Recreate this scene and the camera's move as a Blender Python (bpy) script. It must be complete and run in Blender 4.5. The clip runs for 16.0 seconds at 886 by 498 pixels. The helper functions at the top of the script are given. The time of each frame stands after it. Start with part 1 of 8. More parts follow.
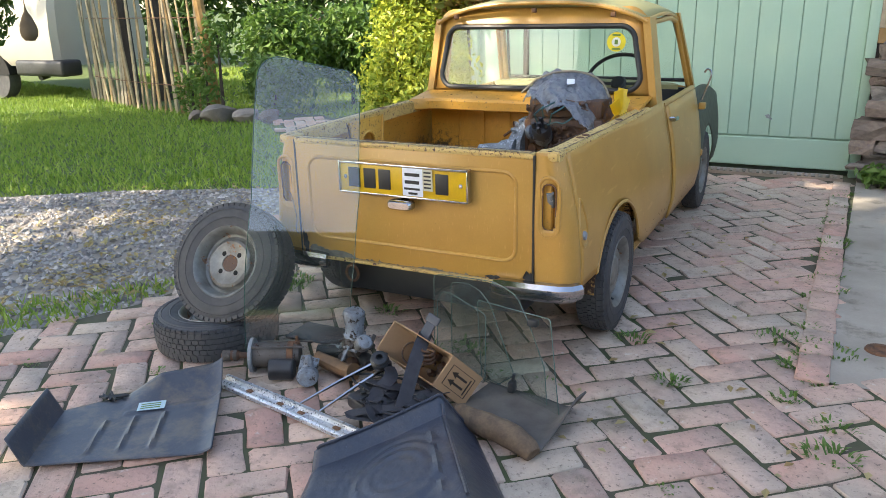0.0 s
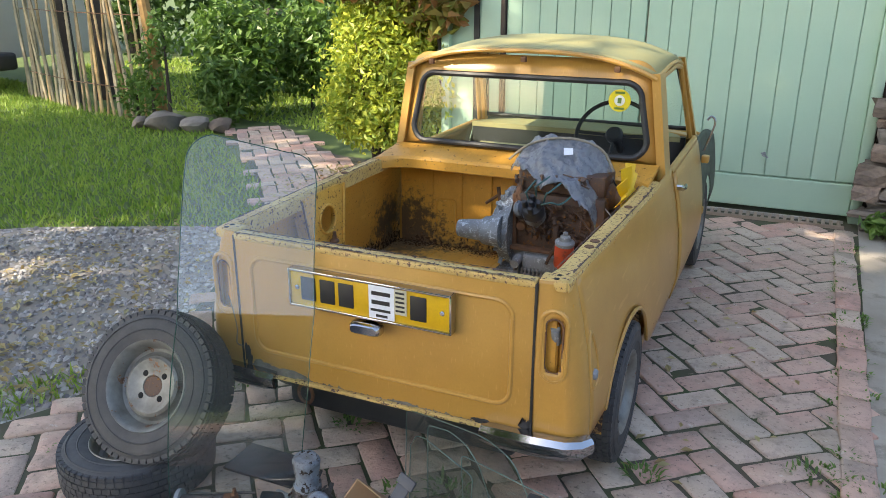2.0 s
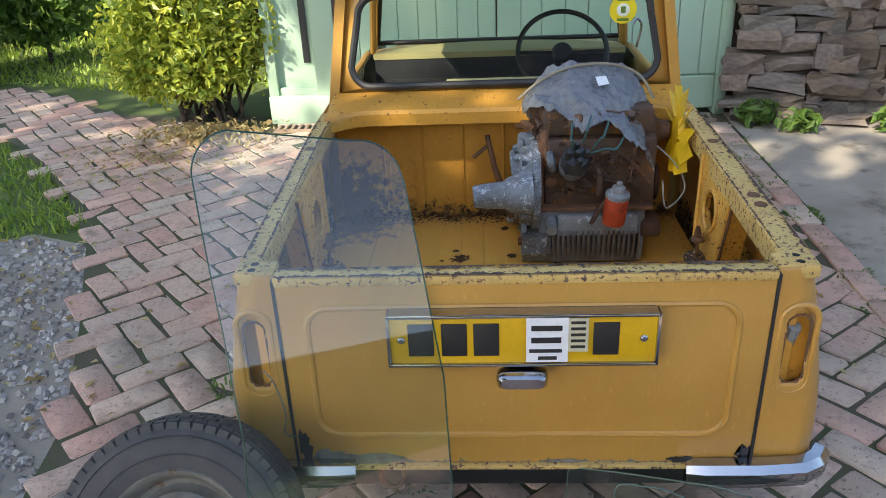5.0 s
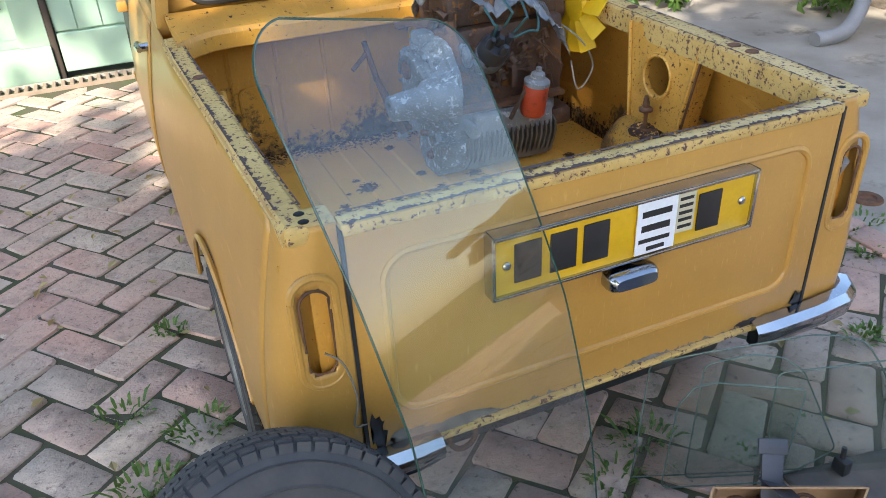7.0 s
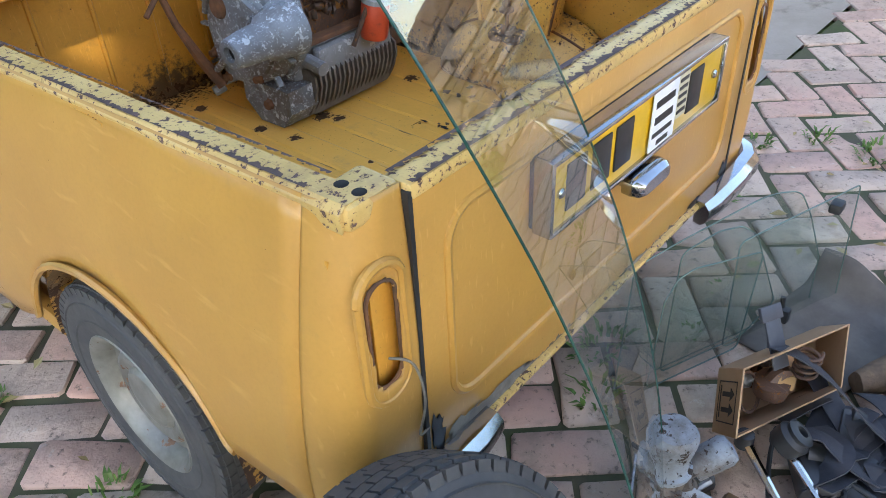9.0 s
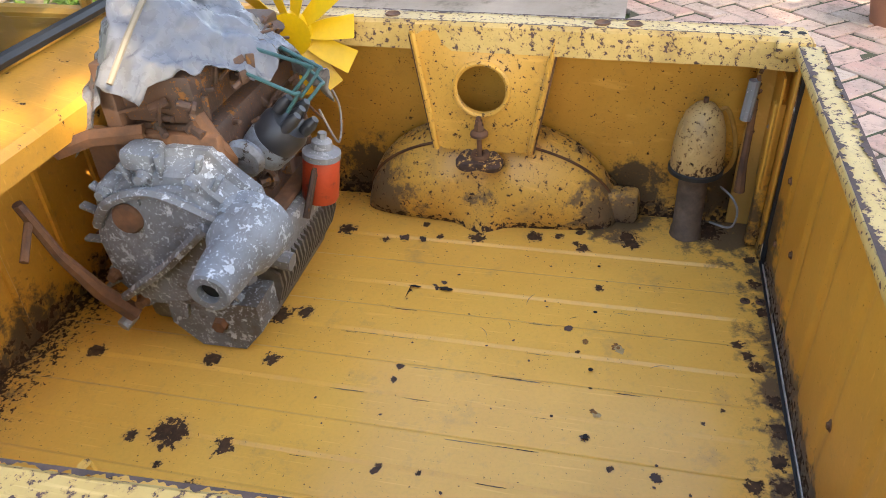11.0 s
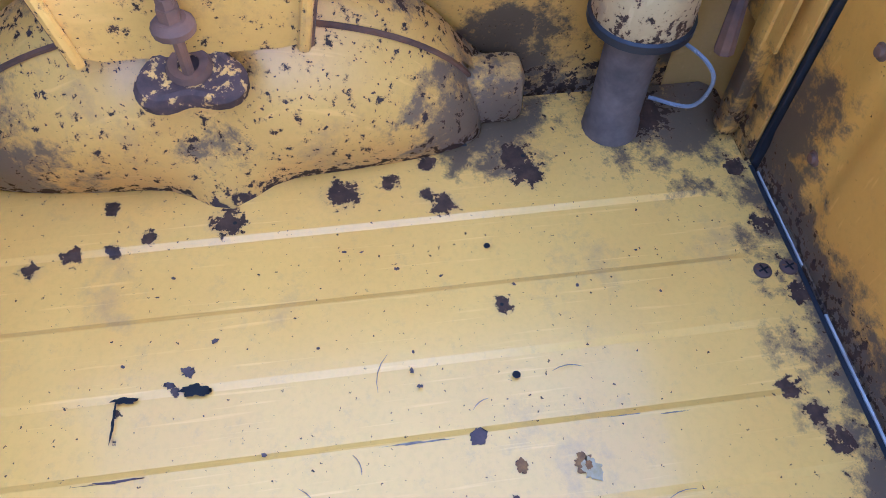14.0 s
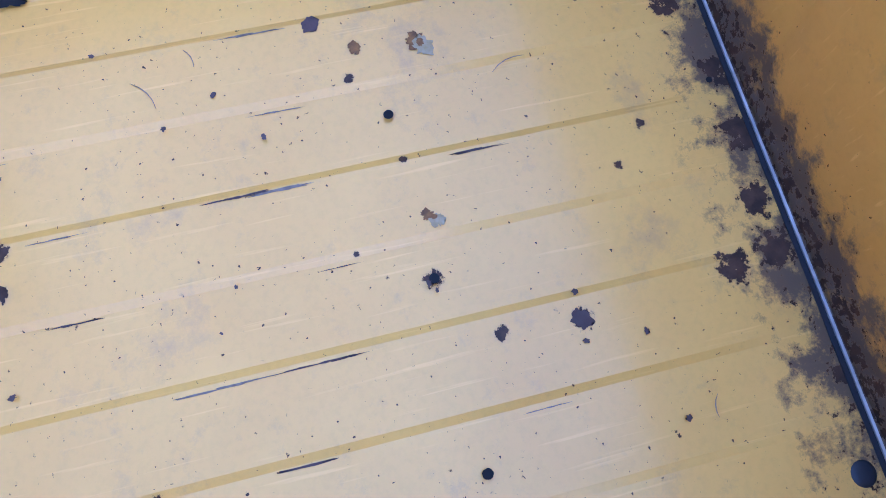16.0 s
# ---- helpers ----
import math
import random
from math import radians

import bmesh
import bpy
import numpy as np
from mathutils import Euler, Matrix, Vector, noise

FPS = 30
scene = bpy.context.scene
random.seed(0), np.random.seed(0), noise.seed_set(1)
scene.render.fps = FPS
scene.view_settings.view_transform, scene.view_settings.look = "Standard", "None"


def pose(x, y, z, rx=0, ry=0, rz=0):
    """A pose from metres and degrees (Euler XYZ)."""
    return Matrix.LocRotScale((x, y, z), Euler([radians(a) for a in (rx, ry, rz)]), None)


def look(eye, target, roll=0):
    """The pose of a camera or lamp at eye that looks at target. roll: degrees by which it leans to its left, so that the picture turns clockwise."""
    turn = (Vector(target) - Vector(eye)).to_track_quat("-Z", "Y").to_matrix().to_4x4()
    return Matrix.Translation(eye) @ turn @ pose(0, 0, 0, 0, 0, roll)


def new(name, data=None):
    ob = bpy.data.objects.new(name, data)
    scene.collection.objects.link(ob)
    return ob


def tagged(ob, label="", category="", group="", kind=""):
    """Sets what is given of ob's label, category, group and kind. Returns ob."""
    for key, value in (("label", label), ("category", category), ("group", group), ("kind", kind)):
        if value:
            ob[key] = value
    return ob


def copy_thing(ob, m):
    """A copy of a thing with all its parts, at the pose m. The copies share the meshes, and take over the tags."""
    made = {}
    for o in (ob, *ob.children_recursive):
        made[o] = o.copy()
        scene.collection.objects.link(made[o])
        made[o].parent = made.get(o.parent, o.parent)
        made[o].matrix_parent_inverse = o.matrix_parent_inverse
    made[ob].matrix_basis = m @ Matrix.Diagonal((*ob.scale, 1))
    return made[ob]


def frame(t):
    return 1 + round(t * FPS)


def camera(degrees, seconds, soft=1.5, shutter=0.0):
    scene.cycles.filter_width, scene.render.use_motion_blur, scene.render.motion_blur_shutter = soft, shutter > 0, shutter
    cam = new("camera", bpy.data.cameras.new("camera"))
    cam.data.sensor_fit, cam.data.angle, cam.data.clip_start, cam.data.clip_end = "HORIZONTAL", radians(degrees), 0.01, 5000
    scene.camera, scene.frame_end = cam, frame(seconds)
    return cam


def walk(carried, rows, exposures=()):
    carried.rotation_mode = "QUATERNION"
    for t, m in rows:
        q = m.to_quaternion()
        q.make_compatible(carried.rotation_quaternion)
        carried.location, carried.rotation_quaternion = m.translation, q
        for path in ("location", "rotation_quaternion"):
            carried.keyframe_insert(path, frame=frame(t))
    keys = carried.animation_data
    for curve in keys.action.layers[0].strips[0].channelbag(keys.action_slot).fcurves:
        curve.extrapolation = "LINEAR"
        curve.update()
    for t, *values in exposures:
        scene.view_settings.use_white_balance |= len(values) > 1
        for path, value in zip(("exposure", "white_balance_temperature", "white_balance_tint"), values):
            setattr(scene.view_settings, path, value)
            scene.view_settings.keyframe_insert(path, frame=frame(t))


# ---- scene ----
# ---------- camera ----------
cam = camera(59.7, 16.0, 0.9)
METRES = 5.9
BASE = pose(1.408, -2.469, 1.331, -17.853, 1.324, 26.795)
ROWS = [
    (0.0, 0.0, 0.0, 0.0, 0.0, 0.0, -0.0),
    (0.5, -0.0054, 0.027, 0.0114, -0.74, -0.36, -0.33),
    (1.0, -0.0158, 0.0513, 0.0389, -1.53, -0.5, -0.66),
    (1.5, -0.0169, 0.068, 0.0569, -2.2, -0.82, -0.84),
    (2.0, -0.0081, 0.0964, 0.0774, -2.9, -1.36, -0.62),
    (2.5, -0.0194, 0.1172, 0.0841, -3.96, -2.26, 0.02),
    (3.0, -0.0479, 0.1332, 0.0875, -6.1, -3.31, 1.2),
    (5.5, -0.1665, 0.2825, 0.122, -28.59, -10.49, 10.23),
    (6.0, -0.1935, 0.3079, 0.1254, -34.74, -12.78, 12.08),
    (6.5, -0.2092, 0.3387, 0.1228, -41.57, -15.35, 13.87),
    (7.0, -0.2141, 0.3657, 0.1212, -48.69, -18.18, 15.43),
    (7.5, -0.2286, 0.3924, 0.1172, -55.72, -21.54, 16.86),
    (8.0, -0.2423, 0.4189, 0.1166, -62.67, -25.26, 18.11),
]
BED_ROWS = [
    (10.5, (-1.011, 0.088, 1.322), (0.505, 0.706, 0.173), -2.9),
    (11.0, (-0.904, 0.302, 1.34), (0.678, 0.728, 0.192), -3.3),
    (11.5, (-0.787, 0.467, 1.324), (0.815, 0.693, 0.148), -3.9),
    (12.0, (-0.659, 0.551, 1.309), (0.925, 0.564, 0.088), -3.9),
    (12.5, (-0.518, 0.615, 1.273), (0.957, 0.446, -0.067), -3.8),
    (13.0, (-0.335, 0.605, 1.257), (0.976, 0.355, -0.232), -2.5),
    (13.5, (-0.151, 0.505, 1.185), (1.065, 0.27, -0.385), 1.2),
    (14.0, (-0.024, 0.449, 1.049), (1.077, 0.261, -0.609), 2.1),
    (14.5, (-0.034, 0.439, 1.003), (0.95, 0.275, -0.731), 1.9),
    (15.0, (-0.089, 0.431, 0.991), (0.797, 0.253, -0.793), 3.0),
    (15.5, (-0.139, 0.421, 0.991), (0.617, 0.185, -0.846), 6.9),
    (16.0, (-0.19, 0.387, 0.991), (0.342, 0.128, -0.92), 12.1),
]
EXPOSURES = [(0.0, 1.98, 7400, 11), (5.5, 1.62, 7000, 11), (8.0, 2.2, 6600, 10), (10.5, 2.5, 7900, 15), (11.5, 2.80, 8900, 18), (12.5, 2.85, 9900, 22), (13.5, 3.27, 5800, 20), (14.0, 3.33, 4900, 24), (14.5, 3.25, 4650, 27), (16.0, 3.10, 4780, 31)]
walk(cam, [(t, BASE @ pose(METRES * x, METRES * y, METRES * z, 90 + pitch, roll, yaw)) for t, x, y, z, yaw, pitch, roll in ROWS] + [(t, look(eye, target, roll)) for t, eye, target, roll in BED_ROWS], EXPOSURES)

# ---------- daylight ----------
SUN_FROM = Vector((-0.50, -0.62, 0.62)).normalized()
world = bpy.data.worlds.new("sky")
scene.world = world
world.use_nodes = True
wn = world.node_tree
sky = wn.nodes.new("ShaderNodeTexSky")
sky.sky_type, sky.sun_disc = "NISHITA", False
sky.sun_elevation = math.asin(SUN_FROM.z)
sky.sun_rotation = math.atan2(SUN_FROM.x, SUN_FROM.y)
wn.links.new(sky.outputs[0], wn.nodes["Background"].inputs[0])
wn.nodes["Background"].inputs[1].default_value = 0.15
sun_data = bpy.data.lights.new("sun", "SUN")
sun_data.energy, sun_data.angle, sun_data.color = 3.3, radians(0.6), (1.0, 0.93, 0.8)
sun = new("sun", sun_data)
sun.matrix_world = look(SUN_FROM * 30, (0, 0, 0))


# ---------- mesh tools ----------
def link_mesh(name, bm, material, smooth=True):
    me = bpy.data.meshes.new(name)
    bmesh.ops.recalc_face_normals(bm, faces=bm.faces)
    bm.to_mesh(me)
    bm.free()
    if material is not None:
        for m in material if isinstance(material, (list, tuple)) else (material,):
            me.materials.append(m)
    me.shade_smooth() if smooth else me.shade_flat()
    return new(name, me)


def edge_split(ob, angle=35):
    """Sharp edges where faces meet at more than the angle."""
    ob.data.set_sharp_from_angle(angle=radians(angle))
    return ob


def part(name, bm, material, parent, label="", m=None, angle=35):
    ob = edge_split(link_mesh(name, bm, material), angle)
    if m is not None:
        ob.matrix_basis = m
    ob.parent = parent
    return tagged(ob, label)


def thing(name, label, category, m=None, group="", kind=""):
    ob = new(name)
    ob.empty_display_size = 0.05
    if m is not None:
        ob.matrix_basis = m
    return tagged(ob, label, category, group, kind)


def whole(name, bm, material, label, category, group="", kind="", m=None, angle=35):
    ob = edge_split(link_mesh(name, bm, material), angle)
    if m is not None:
        ob.matrix_basis = m
    return tagged(ob, label, category, group, kind)


def put(bm, src, m=None):
    """Joins bmesh src into bm."""
    me = bpy.data.meshes.new("tmp")
    src.to_mesh(me)
    src.free()
    if m is not None:
        me.transform(m)
    bm.from_mesh(me)
    bpy.data.meshes.remove(me)
    return bm


def box(lo, hi, bevel=0.0, segments=2, m=None):
    bm = bmesh.new()
    bmesh.ops.create_cube(bm, size=1)
    for v in bm.verts:
        v.co = Vector([lo[i] if v.co[i] < 0 else hi[i] for i in range(3)])
    if bevel:
        bmesh.ops.bevel(bm, geom=bm.edges[:], offset=bevel, segments=segments, affect="EDGES", profile=0.5)
    if m is not None:
        bmesh.ops.transform(bm, matrix=m, verts=bm.verts)
    return bm


def rings(loops, closed=True, cap=True, ends=None):
    """A skin over loops of points, each of the same count; closed: each loop closes on itself."""
    bm = bmesh.new()
    vs = [[bm.verts.new(p) for p in loop] for loop in loops]
    n = len(vs[0])
    for a, b in zip(vs, vs[1:]):
        for i in range(n if closed else n - 1):
            j = (i + 1) % n
            try:
                bm.faces.new((a[i], a[j], b[j], b[i]))
            except ValueError:
                pass
    if cap and closed:
        for loop in (vs[0], vs[-1]):
            try:
                bm.faces.new(loop)
            except ValueError:
                pass
    return bm


def lathe(profile, n=32, cap=True):
    """Turns (radius, z) pairs about z."""
    return rings([[(r * math.cos(2 * math.pi * i / n), r * math.sin(2 * math.pi * i / n), z) for i in range(n)] for r, z in profile], cap=cap)


def tube(points, radius, n=8, cap=True):
    """A round bar along points; radius may be a list."""
    pts = [Vector(p) for p in points]
    rs = radius if isinstance(radius, (list, tuple)) else [radius] * len(pts)
    loops, up = [], None
    for i, p in enumerate(pts):
        d = (pts[min(i + 1, len(pts) - 1)] - pts[max(i - 1, 0)]).normalized()
        if up is None:
            up = d.orthogonal().normalized()
        up = (up - d * up.dot(d)).normalized() if (up - d * up.dot(d)).length > 1e-5 else d.orthogonal().normalized()
        side = d.cross(up)
        loops.append([p + (up * math.cos(2 * math.pi * k / n) + side * math.sin(2 * math.pi * k / n)) * rs[i] for k in range(n)])
    return rings(loops, cap=cap)


def ribbon(points, width, thick, up=(0, 0, 1), twist=None):
    """A flat strap along points."""
    pts, loops = [Vector(p) for p in points], []
    for i, p in enumerate(pts):
        d = (pts[min(i + 1, len(pts) - 1)] - pts[max(i - 1, 0)]).normalized()
        u = Vector(up)
        s = d.cross(u).normalized()
        if twist:
            s = Matrix.Rotation(twist[i], 3, d) @ s
        u = s.cross(d)
        loops.append([p + s * width / 2 + u * thick / 2, p - s * width / 2 + u * thick / 2, p - s * width / 2 - u * thick / 2, p + s * width / 2 - u * thick / 2])
    return rings(loops)


def curve_through(points, steps=8):
    """A smooth line through points."""
    p = [Vector(q) for q in points]
    out = []
    for i in range(len(p) - 1):
        a, b, c, d = p[max(i - 1, 0)], p[i], p[i + 1], p[min(i + 2, len(p) - 1)]
        for k in range(steps):
            t = k / steps
            out.append(0.5 * ((2 * b) + (c - a) * t + (2 * a - 5 * b + 4 * c - d) * t * t + (3 * b - a - 3 * c + d) * t ** 3))
    out.append(p[-1])
    return out


def slab(outline, thick, bevel=0.0):
    """An outline in x, y pulled up by thick."""
    bm = bmesh.new()
    f = bm.faces.new([bm.verts.new((x, y, 0)) for x, y in outline])
    r = bmesh.ops.extrude_face_region(bm, geom=[f])
    bmesh.ops.translate(bm, verts=[v for v in r["geom"] if isinstance(v, bmesh.types.BMVert)], vec=(0, 0, thick))
    if bevel:
        bmesh.ops.bevel(bm, geom=[e for e in bm.edges], offset=bevel, segments=2, affect="EDGES")
    return bm


def round_rect(x0, y0, x1, y1, r, n=6):
    out = []
    for cx, cy, a in ((x1 - r, y1 - r, 0), (x0 + r, y1 - r, 90), (x0 + r, y0 + r, 180), (x1 - r, y0 + r, 270)):
        for k in range(n + 1):
            b = radians(a + 90 * k / n)
            out.append((cx + r * math.cos(b), cy + r * math.sin(b)))
    return out


def wobble(bm, amount, scale, seed=0.0):
    for v in bm.verts:
        v.co += noise.noise_vector(v.co * scale + Vector((seed, seed, seed))) * amount
    return bm


def axis_matrix(a, b):
    """Carries the z axis onto the way from a to b, with the origin at a."""
    a, b = Vector(a), Vector(b)
    return Matrix.Translation(a) @ (b - a).to_track_quat("Z", "Y").to_matrix().to_4x4()


# ---------- materials ----------
def material(name, color, rough=0.6, metal=0.0, dark=None, scale=8.0, amount=0.5, grain=0.15, grain_scale=120.0, bump=0.15, bump_scale=60.0,
             chips=None, chip_color=(0.06, 0.032, 0.028), chip_scale=14.0, rough_var=0.15, island=0.0, random_tint=0.0, coat=0.0, dirt=None, dirt_color=(0.05, 0.04, 0.03), dirt_scale=3.0):
    """A worn surface: a base colour that drifts to a darker one, fine grain, chips down to another colour, bump."""
    mt = bpy.data.materials.new(name)
    mt.use_nodes = True
    nt = mt.node_tree
    b = nt.nodes["Principled BSDF"]
    N, L = nt.nodes.new, nt.links.new
    geo = N("ShaderNodeTexCoord").outputs["Object"]

    def tex(s, detail=4.0, rgh=0.55):
        t = N("ShaderNodeTexNoise")
        t.inputs["Scale"].default_value, t.inputs["Detail"].default_value, t.inputs["Roughness"].default_value = s, detail, rgh
        L(geo, t.inputs["Vector"])
        return t.outputs["Fac"]

    def ramp(src, lo, hi, invert=False):
        r = N("ShaderNodeMapRange")
        r.inputs["From Min"].default_value, r.inputs["From Max"].default_value = lo, hi
        if invert:
            r.inputs["To Min"].default_value, r.inputs["To Max"].default_value = 1, 0
        L(src, r.inputs["Value"])
        return r.outputs["Result"]

    def mix(fac, a, c, mode="MIX"):
        m = N("ShaderNodeMix")
        m.data_type, m.blend_type = "RGBA", mode
        for s, v in ((m.inputs["Factor"], fac), (m.inputs["A"], a), (m.inputs["B"], c)):
            if isinstance(v, (int, float)):
                s.default_value = v
            elif isinstance(v, (tuple, list)):
                s.default_value = (*v, 1)
            else:
                L(v, s)
        return m.outputs["Result"]

    def mul(a, v):
        m = N("ShaderNodeMath")
        m.operation = "MULTIPLY"
        for s, q in zip(m.inputs, (a, v)):
            if isinstance(q, (int, float)):
                s.default_value = q
            else:
                L(q, s)
        return m.outputs[0]

    dark = dark or tuple(c * 0.6 for c in color)
    col = mix(mul(ramp(tex(scale), 0.35, 0.7), amount), color, dark)
    fine = ramp(tex(grain_scale, 3.0), 0.3, 0.7)
    col = mix(mul(fine, grain), col, tuple(c * 0.45 for c in color))
    if random_tint:
        info = N("ShaderNodeObjectInfo")
        hsv = N("ShaderNodeHueSaturation")
        for out, lo, hi, ch in (("Random", 1 - random_tint, 1 + random_tint, "Value"),):
            L(ramp_to(nt, info.outputs[out], lo, hi), hsv.inputs[ch])
        second = N("ShaderNodeMath")
        second.operation = "FRACT"
        L(mul(info.outputs["Random"], 7.31), second.inputs[0])
        L(ramp_to(nt, second.outputs[0], 0.492, 0.512), hsv.inputs["Hue"])
        L(ramp_to(nt, second.outputs[0], 1.35, 0.65), hsv.inputs["Saturation"])
        L(col, hsv.inputs["Color"])
        col = hsv.outputs["Color"]
    if island:
        gi = N("ShaderNodeNewGeometry")
        hsv = N("ShaderNodeHueSaturation")
        L(ramp_to(nt, gi.outputs["Random Per Island"], 1 - island, 1 + island), hsv.inputs["Value"])
        L(ramp_to(nt, gi.outputs["Random Per Island"], 0.5 - island * 0.06, 0.5 + island * 0.06), hsv.inputs["Hue"])
        L(col, hsv.inputs["Color"])
        col = hsv.outputs["Color"]
    if dirt:
        d = mul(ramp(tex(dirt_scale, 8.0, 0.7), dirt, dirt + 0.12), 0.8)
        col = mix(d, col, dirt_color)
    height = mul(tex(bump_scale, 5.0), bump)
    rgh = None
    if chips:
        c1 = ramp(tex(chip_scale, 9.0, 0.68), chips, chips + 0.012)
        col = mix(c1, col, mix(ramp(tex(40.0), 0.3, 0.7), chip_color, tuple(c * 2.2 for c in chip_color)))
        rgh = mix(c1, (rough,) * 3, (0.85,) * 3)
        m = N("ShaderNodeMath")
        m.operation = "SUBTRACT"
        L(height, m.inputs[0])
        L(mul(c1, 0.6), m.inputs[1])
        height = m.outputs[0]
    L(col, b.inputs["Base Color"])
    if rgh is not None:
        L(rgh, b.inputs["Roughness"])
    else:
        r = N("ShaderNodeMapRange")
        r.inputs["To Min"].default_value, r.inputs["To Max"].default_value = max(0.02, rough - rough_var), min(1, rough + rough_var)
        L(tex(scale * 3), r.inputs["Value"])
        L(r.outputs["Result"], b.inputs["Roughness"])
    b.inputs["Metallic"].default_value = metal
    b.inputs["Coat Weight"].default_value, b.inputs["Coat Roughness"].default_value = coat, 0.18
    if bump:
        bp = N("ShaderNodeBump")
        bp.inputs["Strength"].default_value, bp.inputs["Distance"].default_value = 0.5, 0.004
        L(height, bp.inputs["Height"])
        L(bp.outputs["Normal"], b.inputs["Normal"])
    return mt


def ramp_to(nt, src, lo, hi):
    r = nt.nodes.new("ShaderNodeMapRange")
    r.inputs["To Min"].default_value, r.inputs["To Max"].default_value = lo, hi
    nt.links.new(src, r.inputs["Value"])
    return r.outputs["Result"]


def glass_material(name, tint=(0.93, 0.97, 0.95), rough=0.0, sheen=0.15, dust=0.0):
    """Thin sheet glass: clear with a mirror-like sheen."""
    mt = bpy.data.materials.new(name)
    mt.use_nodes = True
    nt = mt.node_tree
    nt.nodes.remove(nt.nodes["Principled BSDF"])
    out = nt.nodes["Material Output"]
    clear, gloss, mixer, fres = (nt.nodes.new("ShaderNode" + k) for k in ("BsdfTransparent", "BsdfGlossy", "MixShader", "LayerWeight"))
    clear.inputs["Color"].default_value = (*tint, 1)
    gloss.inputs["Roughness"].default_value = rough
    fres.inputs["Blend"].default_value = 0.5
    steep, scale_, base_ = (nt.nodes.new("ShaderNodeMath") for _ in range(3))
    steep.operation, scale_.operation, base_.operation = "POWER", "MULTIPLY", "ADD"
    steep.inputs[1].default_value, scale_.inputs[1].default_value, base_.inputs[1].default_value = 4.0, 0.80, sheen
    nt.links.new(fres.outputs["Facing"], steep.inputs[0])
    nt.links.new(steep.outputs[0], scale_.inputs[0])
    nt.links.new(scale_.outputs[0], base_.inputs[0])
    nt.links.new(base_.outputs[0], mixer.inputs[0])
    nt.links.new(clear.outputs[0], mixer.inputs[1])
    nt.links.new(gloss.outputs[0], mixer.inputs[2])
    surface = mixer.outputs[0]
    if dust:
        film, over, cloud = (nt.nodes.new("ShaderNode" + k) for k in ("BsdfDiffuse", "MixShader", "TexNoise"))
        film.inputs["Color"].default_value = (0.62, 0.68, 0.66, 1)
        cloud.inputs["Scale"].default_value, cloud.inputs["Detail"].default_value = 9.0, 8.0
        nt.links.new(ramp_to(nt, cloud.outputs["Fac"], 0.0, dust * 2), over.inputs[0])
        nt.links.new(surface, over.inputs[1])
        nt.links.new(film.outputs[0], over.inputs[2])
        surface = over.outputs[0]
    nt.links.new(surface, out.inputs["Surface"])
    return mt


